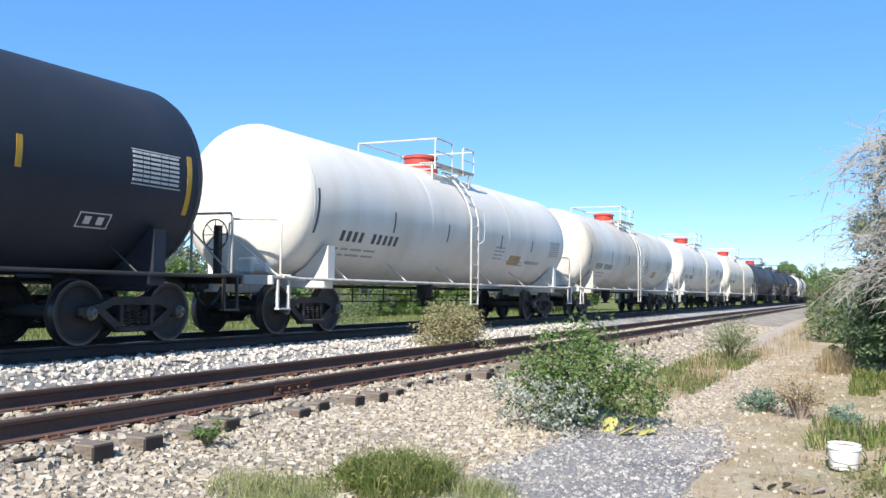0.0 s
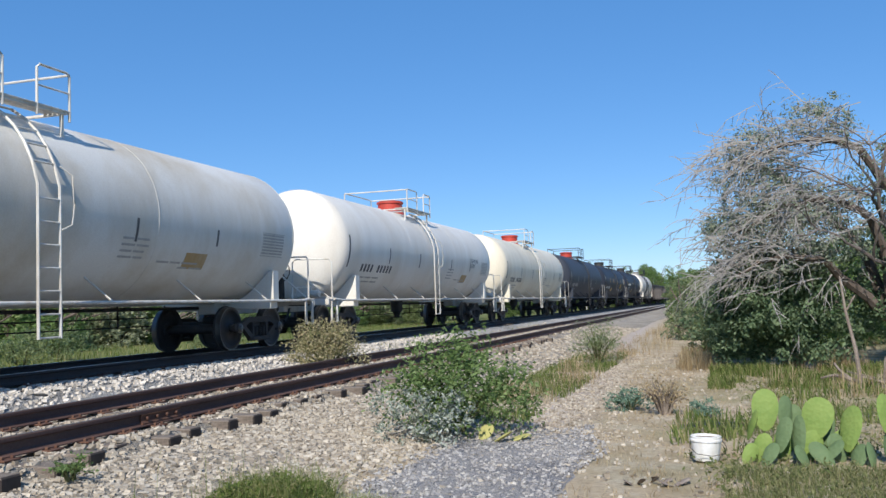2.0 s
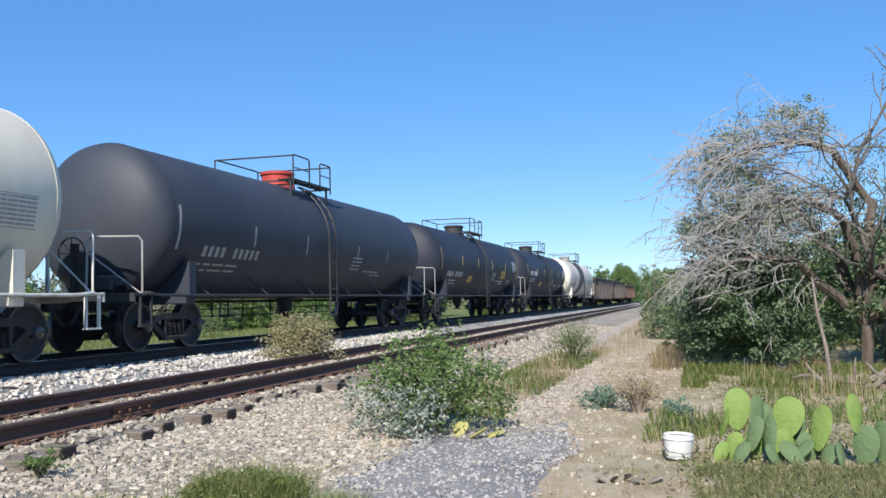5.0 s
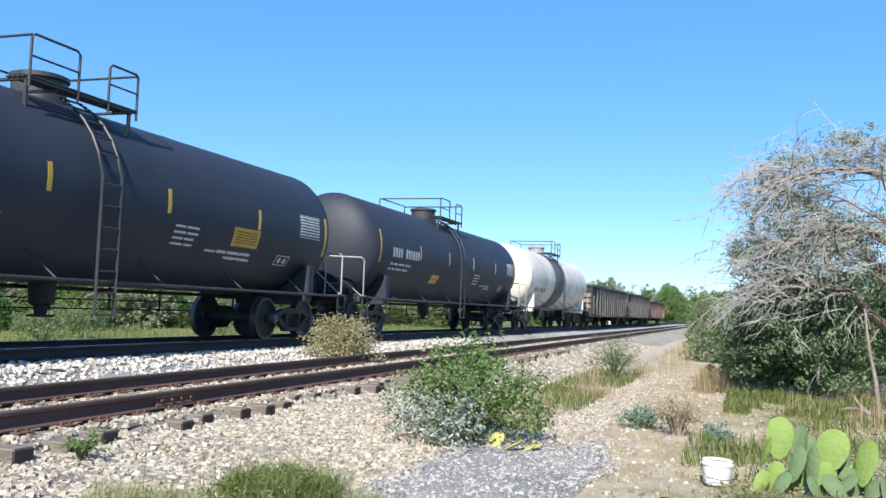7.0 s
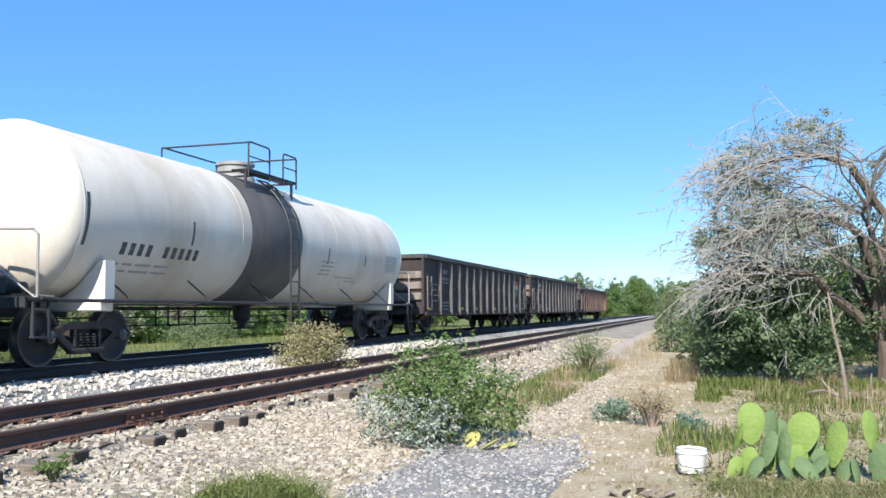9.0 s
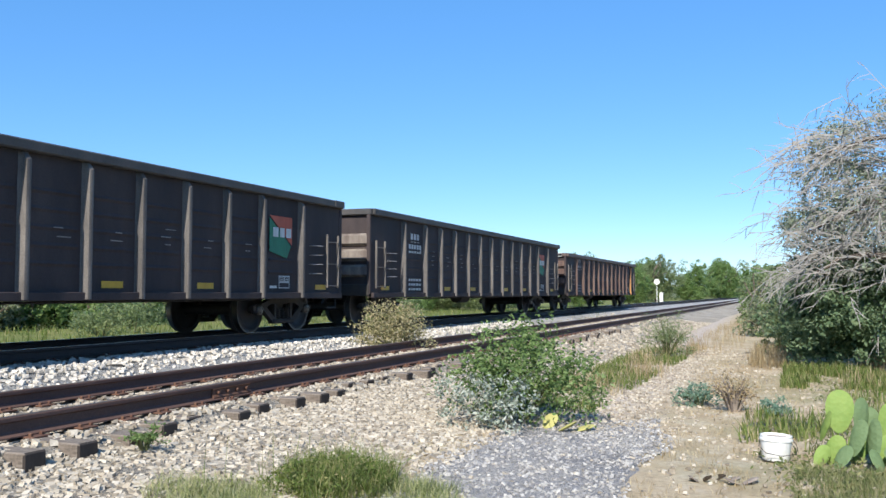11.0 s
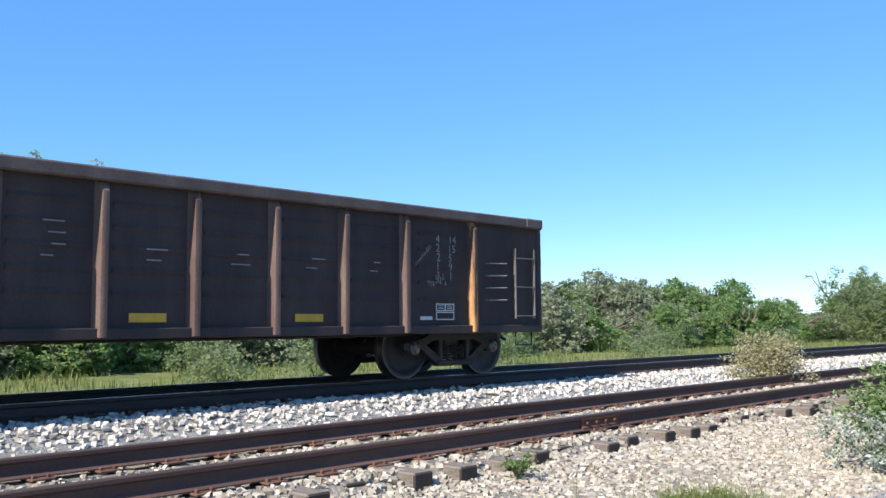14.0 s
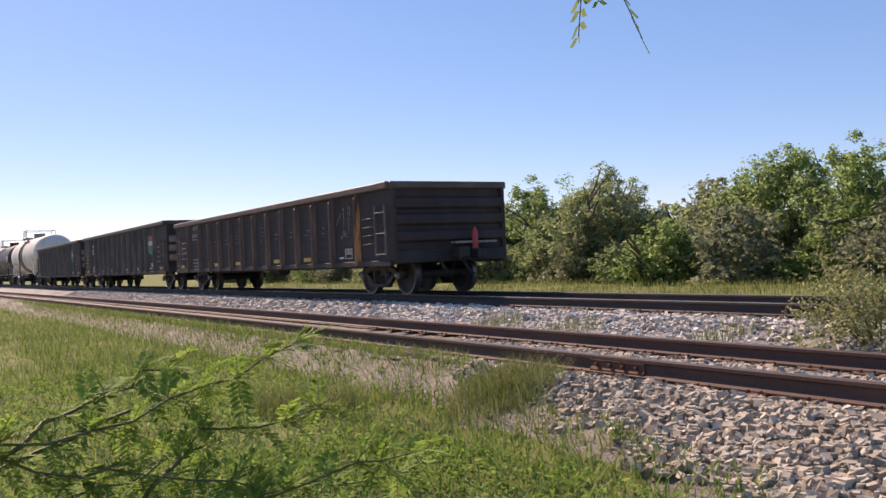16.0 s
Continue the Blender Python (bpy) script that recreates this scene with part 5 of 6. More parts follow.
def blades(rng, base, height, width, lean=0.35):
    """Grass blades, bent, two joined quads to a blade."""
    n = len(base)
    base = np.asarray(base, float)
    h = rng.uniform(0.5, 1.25, (n, 1)) * height
    a = rng.uniform(0, 2 * pi, n)
    dirn = np.stack([np.cos(a), np.sin(a), np.zeros(n)], 1)
    side = np.stack([-np.sin(a), np.cos(a), np.zeros(n)], 1) * (width * rng.uniform(0.6, 1.3, (n, 1)))
    l = rng.uniform(0.05, 1.0, (n, 1)) * lean * h
    up = np.array([0, 0, 1.0])
    p1 = base + up * h * 0.55 + dirn * l * 0.3
    p2 = base + up * h + dirn * l
    v = np.stack([base - side, base + side, p1 + side * 0.8, p1 - side * 0.8, p2 + side * 0.15, p2 - side * 0.15], 1)
    k = np.arange(n)[:, None] * 6
    f = np.concatenate([k + np.array([[0, 1, 2, 3]]), k + np.array([[3, 2, 4, 5]])], 0)
    return v.reshape(-1, 3), f


def branching(rng, base, top, levels, kids, length, radius, spread, shape=None, up=0.25, bend=0.15, collect=None):
    """A tapered, forking limb; the tips are gathered in collect."""
    s = shape if shape is not None else Shape()
    tips = collect if collect is not None else []

    def grow(p, d, ln, r, lv):
        pts, q, dd = [p], p.copy(), d.copy()
        n = 4
        for _ in range(n):
            dd = (dd + Vector(rng.normal(0, bend, 3)) + Vector((0, 0, up * 0.12))).normalized()
            q = q + dd * (ln / n)
            pts.append(q.copy())
        s.tube(pts, r, 6 if r > 0.02 else 4, False, [r * (1 - 0.45 * i / n) for i in range(n + 1)])
        if lv <= 0:
            tips.extend([tuple(pts[2]), tuple(pts[3]), tuple(pts[4])])
            return
        if lv == 1:
            tips.append(tuple(pts[4]))
        for k in range(kids):
            i = n if k == 0 else int(rng.integers(2, n + 1))
            nd = (dd + Vector(rng.normal(0, spread, 3)) + Vector((0, 0, up * 0.4))).normalized()
            grow(pts[i], nd, ln * rng.uniform(0.6, 0.85), r * 0.58, lv - 1)

    d0 = (Vector(top) - Vector(base)).normalized()
    grow(Vector(base), d0, length, radius, levels)
    return s, tips


def merge(parts):
    vs, fs, o = [], [], 0
    for v, f in parts:
        vs.append(v)
        fs.append(f + o)
        o += len(v)
    return np.concatenate(vs), np.concatenate(fs)


def bush(name, label, at, size, leaf_mat, seed, per=26, leaf=0.06, stems=9, stem_mat=None, clumps=60, aspect=0.5, low=0.1, group="", category="bush", extra=None):
    """A bushy plant: stems from the root and many leaves in clumps, ragged at the edge."""
    rng = np.random.default_rng(seed)
    t = thing(name, label, category, group, at=pose(*at))
    cs = []
    for k in range(stems):
        s = Shape()
        a, r = 2 * pi * k / stems + rng.uniform(-0.4, 0.4), rng.uniform(0.25, 0.95)
        tip = Vector((size[0] / 2 * r * cos(a), size[1] / 2 * r * sin(a), size[2] * rng.uniform(0.55, 1.0) * (1.05 - 0.45 * r)))
        mid = tip * 0.5 + Vector((0, 0, size[2] * 0.12))
        s.tube([(0.03 * cos(a), 0.03 * sin(a), -0.03), tuple(mid), tuple(tip)], 0.012, 5, False, [0.016, 0.010, 0.004])
        part("stalk", s, stem_mat or M_BARK, t, fix=False)
        cs += [tuple(mid), tuple(tip), tuple((mid + tip) / 2)]
    for _ in range(clumps):
        a, r, h = rng.uniform(0, 2 * pi), rng.uniform(0, 1) ** 0.6, rng.uniform(low, 1)
        k = (1 - 0.55 * max(h - 0.35, 0) ** 1.2 * 1.3) * rng.uniform(0.75, 1.12)
        cs.append((size[0] / 2 * r * k * cos(a), size[1] / 2 * r * k * sin(a), size[2] * h * rng.uniform(0.85, 1.1)))
    v, f = leaf_cloud(rng, cs, (size[0] * 0.055, size[1] * 0.055, size[2] * 0.07), per, leaf, aspect)
    v[:, 2] = np.maximum(v[:, 2], 0.005)
    part("foliage", raw_mesh("foliage", v, f, leaf_mat), leaf_mat, t)
    if extra:
        part("lower_foliage", raw_mesh("lower_foliage", *extra(rng), extra_mat(name)), extra_mat(name), t, "silvery lower leaves")
    return t


def extra_mat(name):
    return L_SILVER


def tree(name, label, at, height, width, leaf_mat, seed, trunks=1, per=12, leaf=0.09, levels=4, trunk_r=0.12, twig_mat=None, group="", lean=(0, 0), fill=0, clear=0.0, belly=0.4):
    rng = np.random.default_rng(seed)
    t = thing(name, label, "tree", group, at=pose(*at))
    s, tips = Shape(), []
    for k in range(trunks):
        a = 2 * pi * k / max(trunks, 1) + rng.uniform(-0.5, 0.5)
        sp = 0.25 if trunks == 1 else 0.6
        b = (0.15 * cos(a) * (trunks > 1), 0.15 * sin(a) * (trunks > 1), -0.1)
        d = (b[0] + sp * cos(a) + lean[0], b[1] + sp * sin(a) + lean[1], 1.0)
        branching(rng, b, d, levels, 3, height * 0.33, trunk_r * rng.uniform(0.8, 1.1), 0.55, s, 0.35, 0.13, tips)
    tips = np.array(tips)
    more = []
    for _ in range(fill):
        # lobes crowd towards the outside of an uneven crown
        a, h = rng.uniform(0, 2 * pi), rng.uniform(clear, 1.0)
        wide = math.sqrt(max(1 - ((h - belly) / (1.02 - belly if h > belly else belly + 0.25)) ** 2, 0.02))
        wide *= 0.85 + 0.75 * noise.noise(Vector((1.3 * cos(a), 1.3 * sin(a), 2.2 * h + seed)))
        r = rng.uniform(0.15, 1) ** 0.4
        lift = min(0.85 + 0.5 * noise.noise(Vector((1.1 * r * cos(a), 1.1 * r * sin(a), seed * 1.7))), 1.0)
        more.append((width / 2 * r * wide * cos(a), width / 2 * r * wide * sin(a), height * h * lift))
        if rng.random() < 0.06 and r > 0.5 and h < 0.8:
            # a thin shoot that stands out of the crown
            root = more[-1]
            for q in (0.06, 0.12):
                more.append((root[0] * (1 + q) + rng.normal(0, 0.05), root[1] * (1 + q) + rng.normal(0, 0.05), root[2] + q * height * 0.7))
    # fit the crown to its true height and width
    k = np.array([width / max(np.ptp(tips[:, 0]), 0.1), width / max(np.ptp(tips[:, 1]), 0.1), height / tips[:, 2].max()])
    tips = tips * k
    s.v = [(p[0] * k[0] * 0.9, p[1] * k[1] * 0.9, p[2] * k[2] * 0.96) for p in s.v]
    tips = tips[tips[:, 2] > height * clear]
    every = np.vstack([tips[rng.random(len(tips)) < 0.5] * 0.97, np.array(more)])
    v, f = leaf_clumps(rng, every, width * 0.062, per, leaf, 0.62)
    core = np.array(more)[: fill // 5] * np.array([0.6, 0.6, 0.8])
    v, f = merge([(v, f), leaf_clumps(rng, core, width * 0.05, 3, leaf * 2.6, 0.8)])
    v[:, 2] = np.maximum(v[:, 2], 0.02)
    part("trunk", s, twig_mat or M_BARK, t, "forked trunk and limbs", fix=False)
    part("crown", raw_mesh("crown", v, f, leaf_mat), leaf_mat, t)
    return t


def grass(name, label, mat, count, place, height, width, seed, lean=0.5):
    rng = np.random.default_rng(seed)
    v, f = blades(rng, place(rng, count), height, width, lean)
    tagged(new(name, raw_mesh(name, v, f, mat)), label, "grass", kind="stuff")


def patches(boxes, thin=0.0, freq=0.9, avoid=None):
    """Blade roots inside boxes (x0, x1, y0, y1, weight), thinned by a noise."""
    def place(rng, n):
        wts = np.array([b[4] for b in boxes], float)
        pick = rng.choice(len(boxes), n, p=wts / wts.sum())
        out = []
        for k in pick:
            x0, x1, y0, y1, _ = boxes[k]
            x, y = rng.uniform(x0, x1), rng.uniform(y0, y1)
            if noise.noise(Vector((x * freq, y * freq, 11))) < thin or (avoid and avoid(x, y)):
                continue
            z = ground_height(x, y)
            if -9 < x < -3:
                z = max(z, bed_height(x, y, near_line(y), 1.5, NEAR_BED, (0.5, 0.25), (1.7, -0.03)))
            out.append((x, y, z - 0.01))
        return np.array(out)
    return place


def tuft_roots(tufts):
    def place(rng, n):
        w = np.array([t[2] ** 2 for t in tufts])
        pick = rng.choice(len(tufts), n, p=w / w.sum())
        out = []
        for k in pick:
            x, y, r = tufts[k][:3]
            a, q = rng.uniform(0, 2 * pi), r * rng.uniform(0, 1) ** 0.7
            px, py = x + q * cos(a), y + q * sin(a)
            z = ground_height(px, py)
            d = px - near_line(py)
            if d < 3.2:
                z = max(z, bed_height(px, py, near_line(py), 1.5, NEAR_BED, (0.5, 0.25), (1.7, -0.03)))
            out.append((px, py, z - 0.01))
        return np.array(out)
    return place


# --- beside the siding
def silver_skirt(rng):
    cs = [(rng.uniform(-0.75, 0.35), rng.uniform(-0.95, -0.35), rng.uniform(0.04, 0.56)) for _ in range(70)]
    return leaf_clumps(rng, cs, 0.11, 34, 0.048, 0.45, False)


bush("bush", "green leafy bush with silvery lower leaves at the ballast edge", (-3.0, 10.0, 0), (2.0, 1.8, 1.12), L_BUSH, 21, 38, 0.06, 16, M_STEM, 120, extra=silver_skirt)
bush("weed_bush", "straw-coloured weed bush between the two tracks", (-8.0, 17.3, 0.22), (2.0, 1.7, 1.02), L_WEED, 22, 52, 0.055, 16, M_STEM, 95)
bush("weed_bush", "pale green weed bush between the two tracks", (-8.75, -5.6, 0.27), (1.8, 2.0, 0.92), L_WEEDG, 23, 34, 0.055, 14, M_STEM, 90)
bush("weed_bush", "pale green weed bush with seed heads between the two tracks", (-8.75, -3.35, 0.27), (1.3, 1.3, 1.05), L_WEEDG, 24, 32, 0.055, 12, M_STEM, 60)
bush("small_plant", "low blue-green plant on the dirt", (-1.25, 12.4, 0), (0.75, 0.6, 0.3), L_TEAL, 25, 26, 0.04, 8, M_STEM, 30, category="plant")
bush("dry_plant", "brown dried upright weed on the dirt", (-0.78, 11.9, 0), (0.75, 0.7, 0.6), L_DRY, 26, 9, 0.04, 26, M_DRIFT, 22, category="plant")
bush("small_plant", "small grey-green plant at the path edge", (-0.3, 11.6, 0), (0.5, 0.5, 0.22), L_TEAL, 27, 22, 0.04, 6, M_STEM, 20, category="plant")
bush("tall_weed", "tall green weed clump beside the siding", (-2.9, 21.5, 0), (1.3, 1.3, 1.0), L_SCRUB, 28, 24, 0.07, 20, M_STEM, 45, 0.25, category="plant")
bush("small_plant", "small green sprout among the ballast", (-5.1, 6.1, 0.22), (0.4, 0.4, 0.16), L_BUSH, 29, 14, 0.035, 6, M_STEM, 12, category="plant")


def pad_shape(s, base, tilt, turn, w, h, th=0.035):
    m = Matrix.Translation(base) @ Matrix.Rotation(radians(turn), 4, "Z") @ Matrix.Rotation(radians(tilt), 4, "Y")
    n, rings = 18, ((0.0, 0.10), (0.35, 0.72), (0.72, 0.95), (1.0, 1.0))
    vs, fs = [], []
    for sgn in (-1, 1):
        for q, (rr, _) in enumerate(rings):
            for k in range(n):
                a = 2 * pi * k / n
                y, z = cos(a) * w / 2 * max(rr, 0.02) * (0.82 + 0.18 * sin(a)), sin(a) * h / 2 * max(rr, 0.02) + h / 2
                vs.append(m @ Vector((sgn * th / 2 * math.sqrt(max(1 - rr * rr, 0)), y, z)))
    o = len(rings) * n
    for g in (0, 1):
        for q in range(len(rings) - 1):
            for k in range(n):
                k2 = (k + 1) % n
                fs.append((g * o + q * n + k, g * o + q * n + k2, g * o + (q + 1) * n + k2, g * o + (q + 1) * n + k))
    s.add(vs, fs)
    return m @ Vector((0, 0, h * 0.97))


def cactus(label, at, pads):
    """Pads given as (across, depth, base height, turn, lean back, lean aside, width, height, pale); the others wear the
    shaded tone.
    """
    t = thing("prickly_pear", label, "cactus", at=pose(*at))
    for x, y, z, turn, back, aside, w, h, pale in pads:
        s = Shape()
        pad_shape(s, Vector((0, 0, 0)), back, 0, w * 0.80, h * 0.94, 0.04)
        part("pad", s, L_PAD if pale else L_PADSHADE, t, smooth=60, at=pose(x, y, z * 0.88, 0, 0, turn + 34 * sin(23 * x + 9 * z)) @ Matrix.Rotation(radians(aside), 4, "X"))
    return t


cactus("bright green prickly pear with large flat pads", (0.55, 8.75, 0), [
    (-0.12, 0.05, -0.03, 80, 8, 10, 0.27, 0.34, True), (-0.24, 0.08, 0.28, 98, 14, 4, 0.36, 0.42, True), (-0.40, 0.0, 0.20, 50, 10, 24, 0.17, 0.34, True),
    (-0.33, 0.02, -0.03, 110, 12, 20, 0.24, 0.30, True), (-0.14, -0.16, 0.10, 75, 20, 4, 0.24, 0.36, False), (0.02, -0.18, 0.02, 28, 10, -4, 0.22, 0.44, False),
    (0.14, 0.02, -0.03, 95, 6, 8, 0.28, 0.32, True), (0.18, 0.06, 0.20, 84, 16, 6, 0.42, 0.42, True), (0.40, 0.0, -0.03, 100, 10, -12, 0.26, 0.30, False),
    (0.44, -0.05, 0.10, 78, 22, -8, 0.36, 0.46, True), (0.30, -0.22, -0.02, 105, 38, -26, 0.24, 0.30, False), (-0.44, -0.12, -0.03, 70, 20, 34, 0.20, 0.24, True),
    (0.02, 0.26, 0.05, 60, 6, 0, 0.30, 0.46, False), (0.56, 0.10, 0.0, 96, 30, -30, 0.28, 0.34, True),
    (-0.28, -0.20, -0.03, 60, 30, 14, 0.22, 0.26, False), (0.10, -0.26, -0.03, 120, 26, -10, 0.24, 0.24, False), (0.30, 0.16, 0.12, 70, 10, -4, 0.30, 0.44, False),
    (-0.06, 0.18, 0.22, 112, 8, 12, 0.28, 0.40, False), (0.20, -0.14, 0.0, 60, 40, 20, 0.22, 0.30, False), (0.50, -0.20, -0.03, 84, 34, -18, 0.26, 0.26, False)])
cactus("green prickly pear at the edge of the grass", (1.36, 8.55, 0), [
    (-0.02, 0.0, -0.03, 88, 8, 4, 0.34, 0.40, False), (-0.06, 0.04, 0.30, 100, 12, 10, 0.30, 0.38, True), (0.14, -0.08, 0.0, 45, 16, -20, 0.30, 0.44, False),
    (0.28, 0.06, -0.02, 80, 10, -16, 0.30, 0.40, True), (-0.20, -0.06, -0.03, 110, 20, 28, 0.24, 0.28, False), (0.40, 0.1, 0.26, 95, 14, -6, 0.30, 0.36, True)])
fl = thing("fallen_pads", "yellowed fallen cactus pads by the bush", "cactus", at=pose(-2.45, 9.5, 0.0))
for i, (x, y, a) in enumerate(((0, 0, 60), (0.16, 0.1, 75), (-0.14, 0.08, 50))):
    s = Shape()
    pad_shape(s, Vector((x, y, 0.0)), a, 40 * i, 0.2, 0.26)
    part("pad", s, L_YELLOW, fl, smooth=60)

# --- bucket and litter
bk = thing("bucket", "dirty white plastic bucket standing on the dirt", "bucket", at=pose(-0.22, 8.7, 0.0, 0, 2, 20))
bk.scale = (0.9, 0.9, 0.86)
part("body", Shape().lathe([(0.0, 0.001), (0.0, 0.125), (0.01, 0.13), (0.20, 0.15), (0.205, 0.160), (0.225, 0.160), (0.23, 0.152), (0.255, 0.155), (0.26, 0.148), (0.25, 0.144), (0.02, 0.124), (0.018, 0.001)], "z", 28), M_BUCKET, bk)
part("handle", Shape().tube([(0.165, 0, 0.21), (0.19, -0.06, 0.15), (0.15, -0.15, 0.09), (0.0, -0.185, 0.07), (-0.15, -0.15, 0.09), (-0.19, -0.06, 0.15), (-0.165, 0, 0.21)], 0.004, 5), M_IRON, bk, "thin wire handle")
part("contents", Shape().lathe([(0.235, 0.001), (0.235, 0.144)], "z", 20), M_DRIFT, bk, "dirt filling the bucket")
bg = Shape()
rng0 = np.random.default_rng(8)
for j in range(9):
    for i in range(13):
        bg.v.append((-0.45 + 0.9 * i / 12 + rng0.normal(0, 0.02), -0.2 + 0.4 * j / 8 + rng0.normal(0, 0.02), 0.01 + (abs(rng0.normal(0, 0.035)) + 0.05) * (1 - abs(i - 6) / 6) * (1 - abs(j - 4) / 4.5)))
bg.f = [(j * 13 + i, j * 13 + i + 1, (j + 1) * 13 + i + 1, (j + 1) * 13 + i) for j in range(8) for i in range(12)]
tagged(part("plastic_sheet", bg, M_BAG, at=pose(-0.12, 10.9, 0.0), smooth=50), "crumpled black plastic sheet on the dirt", "litter")


def dead_wood(label, at, seed, n, reach):
    rng = np.random.default_rng(seed)
    t = thing("dead_branch_pile", label, "dead wood", at=pose(*at))
    for _ in range(n):
        s = Shape()
        a = rng.uniform(-0.6, 0.6) + (pi if rng.random() < 0.4 else 0)
        b = (rng.uniform(-0.4, 0.4) * reach, rng.uniform(-0.3, 0.3), 0.03)
        branching(rng, b, (b[0] + cos(a), b[1] + sin(a) * 0.6, 0.03 + rng.uniform(0.05, 0.5)), 1, 2, reach * rng.uniform(0.4, 0.8), rng.uniform(0.02, 0.06), 0.5, s, 0.0, 0.15)
        part("branch", s, M_DRIFT, t, fix=False)


dead_wood("pile of bleached dead branches under the tree", (2.5, 15.2, 0), 31, 16, 0.75)
dead_wood("fallen pale branch among the shrubs", (0.3, 24.5, 0.5), 32, 2, 1.0)

# --- the grey mesquite and the scrub along the verge
def mesquite(at, seed):
    rng = np.random.default_rng(seed)
    t = thing("mesquite_tree", "spreading mesquite with grey bare twigs over dark green leaves", "tree", at=pose(*at))
    limbs = [
        [(0, 0, -0.1), (-0.05, -0.1, 1.5), (-0.4, -0.5, 2.9), (-1.0, -0.8, 3.3), (-1.7, -0.9, 3.25), (-2.4, -1.0, 3.0), (-3.0, -1.05, 2.65)],
        [(0, 0, 1.2), (0.1, -0.2, 3.2), (-0.5, -0.5, 4.35), (-1.2, -0.7, 4.5), (-2.0, -0.8, 4.4), (-2.8, -0.9, 4.1)],
        [(0, 0, 0.8), (-0.8, -0.5, 1.6), (-1.5, -1.0, 2.2), (-2.3, -1.2, 2.2), (-2.9, -1.2, 1.9)],
        [(0, 0, 1.0), (-0.6, 0.5, 2.6), (-1.5, 0.6, 3.6), (-2.3, 0.5, 4.2), (-2.9, 0.3, 4.3)],
        [(0, 0, 1.0), (0.7, 0.2, 2.8), (1.2, 0.1, 4.2), (1.5, 0.0, 5.0)],
        [(0, 0, 0.9), (0.9, -0.5, 2.0), (1.6, -0.8, 2.8), (2.2, -1.0, 3.1)]]
    s, tw = Shape(), Shape()
    for k, limb in enumerate(limbs):
        fine = []
        for i in range(len(limb) - 1):
            for q in range(3):
                fine.append(Vector(limb[i]).lerp(Vector(limb[i + 1]), q / 3) + Vector(rng.normal(0, 0.035, 3)))
        fine.append(Vector(limb[-1]))
        n = len(fine)
        s.tube(fine, 0.1, 7, False, [0.115 * (1 - 0.85 * i / n) for i in range(n)])
        # sprays of dead twigs sweep outwards along the limb and droop
        away = (Vector(limb[-1]) - Vector(limb[1])) * Vector((1, 1, 0))
        away.normalize()
        for _ in range((150, 120, 80, 90, 40, 40)[k]):
            i = int(n * rng.uniform(0.38, 0.99))
            p = fine[min(i, n - 1)] + Vector(rng.normal(0, 0.30, 3))
            d = (away + Vector((rng.normal(0, 0.40), rng.normal(0, 0.50), rng.normal(0.05, 0.50)))).normalized()
            ln, pts = rng.uniform(0.5, 1.35), [p]
            for _q in range(6):
                d = (d + Vector((rng.normal(0, 0.17), rng.normal(0, 0.17), -0.08 + rng.normal(0, 0.15)))).normalized()
                pts.append(pts[-1] + d * ln / 6)
            tw.tube(pts, 0.008, 3, False, [0.011, 0.010, 0.009, 0.008, 0.006, 0.005, 0.003])
            for q in (1, 2, 3, 4, 5):
                dd = (d * 0.9 + Vector(rng.normal(0, 0.38, 3))).normalized()
                tw.tube([pts[q], pts[q] + dd * ln * 0.17, pts[q] + dd * ln * 0.32 + Vector((0, 0, -0.05))], 0.005, 3, False, [0.008, 0.006, 0.003])
    part("trunk", s, M_BARK, t, "dark crooked limbs", fix=False)
    part("twig_tangle", tw, M_TWIG, t, "tangle of bleached bare twigs", fix=False)

    def lobes(n, c, r, low=0.15):
        out = []
        while len(out) < n:
            q = Vector(rng.normal(0, 1, 3)).normalized() * rng.uniform(0.1, 1) ** 0.45
            q *= 0.85 + 0.35 * noise.noise(q * 1.7 + Vector(c))
            p = (c[0] + r[0] * q.x, c[1] + r[1] * q.y, c[2] + r[2] * q.z)
            if p[2] > low:
                out.append(p)
        return out

    green = lobes(350, (-2.2, 0.0, 1.25), (1.9, 1.3, 1.5)) + lobes(120, (0.5, 0.4, 1.6), (1.8, 1.2, 1.6))
    grey = lobes(420, (-2.1, -0.3, 2.8), (1.75, 1.3, 1.45)) + lobes(70, (-2.3, 0.1, 4.45), (0.9, 0.7, 0.75)) + lobes(45, (-1.2, -0.2, 4.9), (0.8, 0.5, 0.6)) + lobes(150, (0.4, 0.5, 3.3), (1.7, 1.1, 1.6))
    part("crown", raw_mesh("crown", *leaf_clumps(rng, green, 0.24, 62, 0.095, 0.5, False), L_MESQ), L_MESQ, t, "dense dark green lower leaves")
    part("upper_crown", raw_mesh("upper_crown", *leaf_clumps(rng, grey, 0.24, 44, 0.075, 0.42, False), L_MESQGREY), L_MESQGREY, t, "thin grey-green upper leaves")
    return t


mesquite((3.2, 19.4, 0), 41)


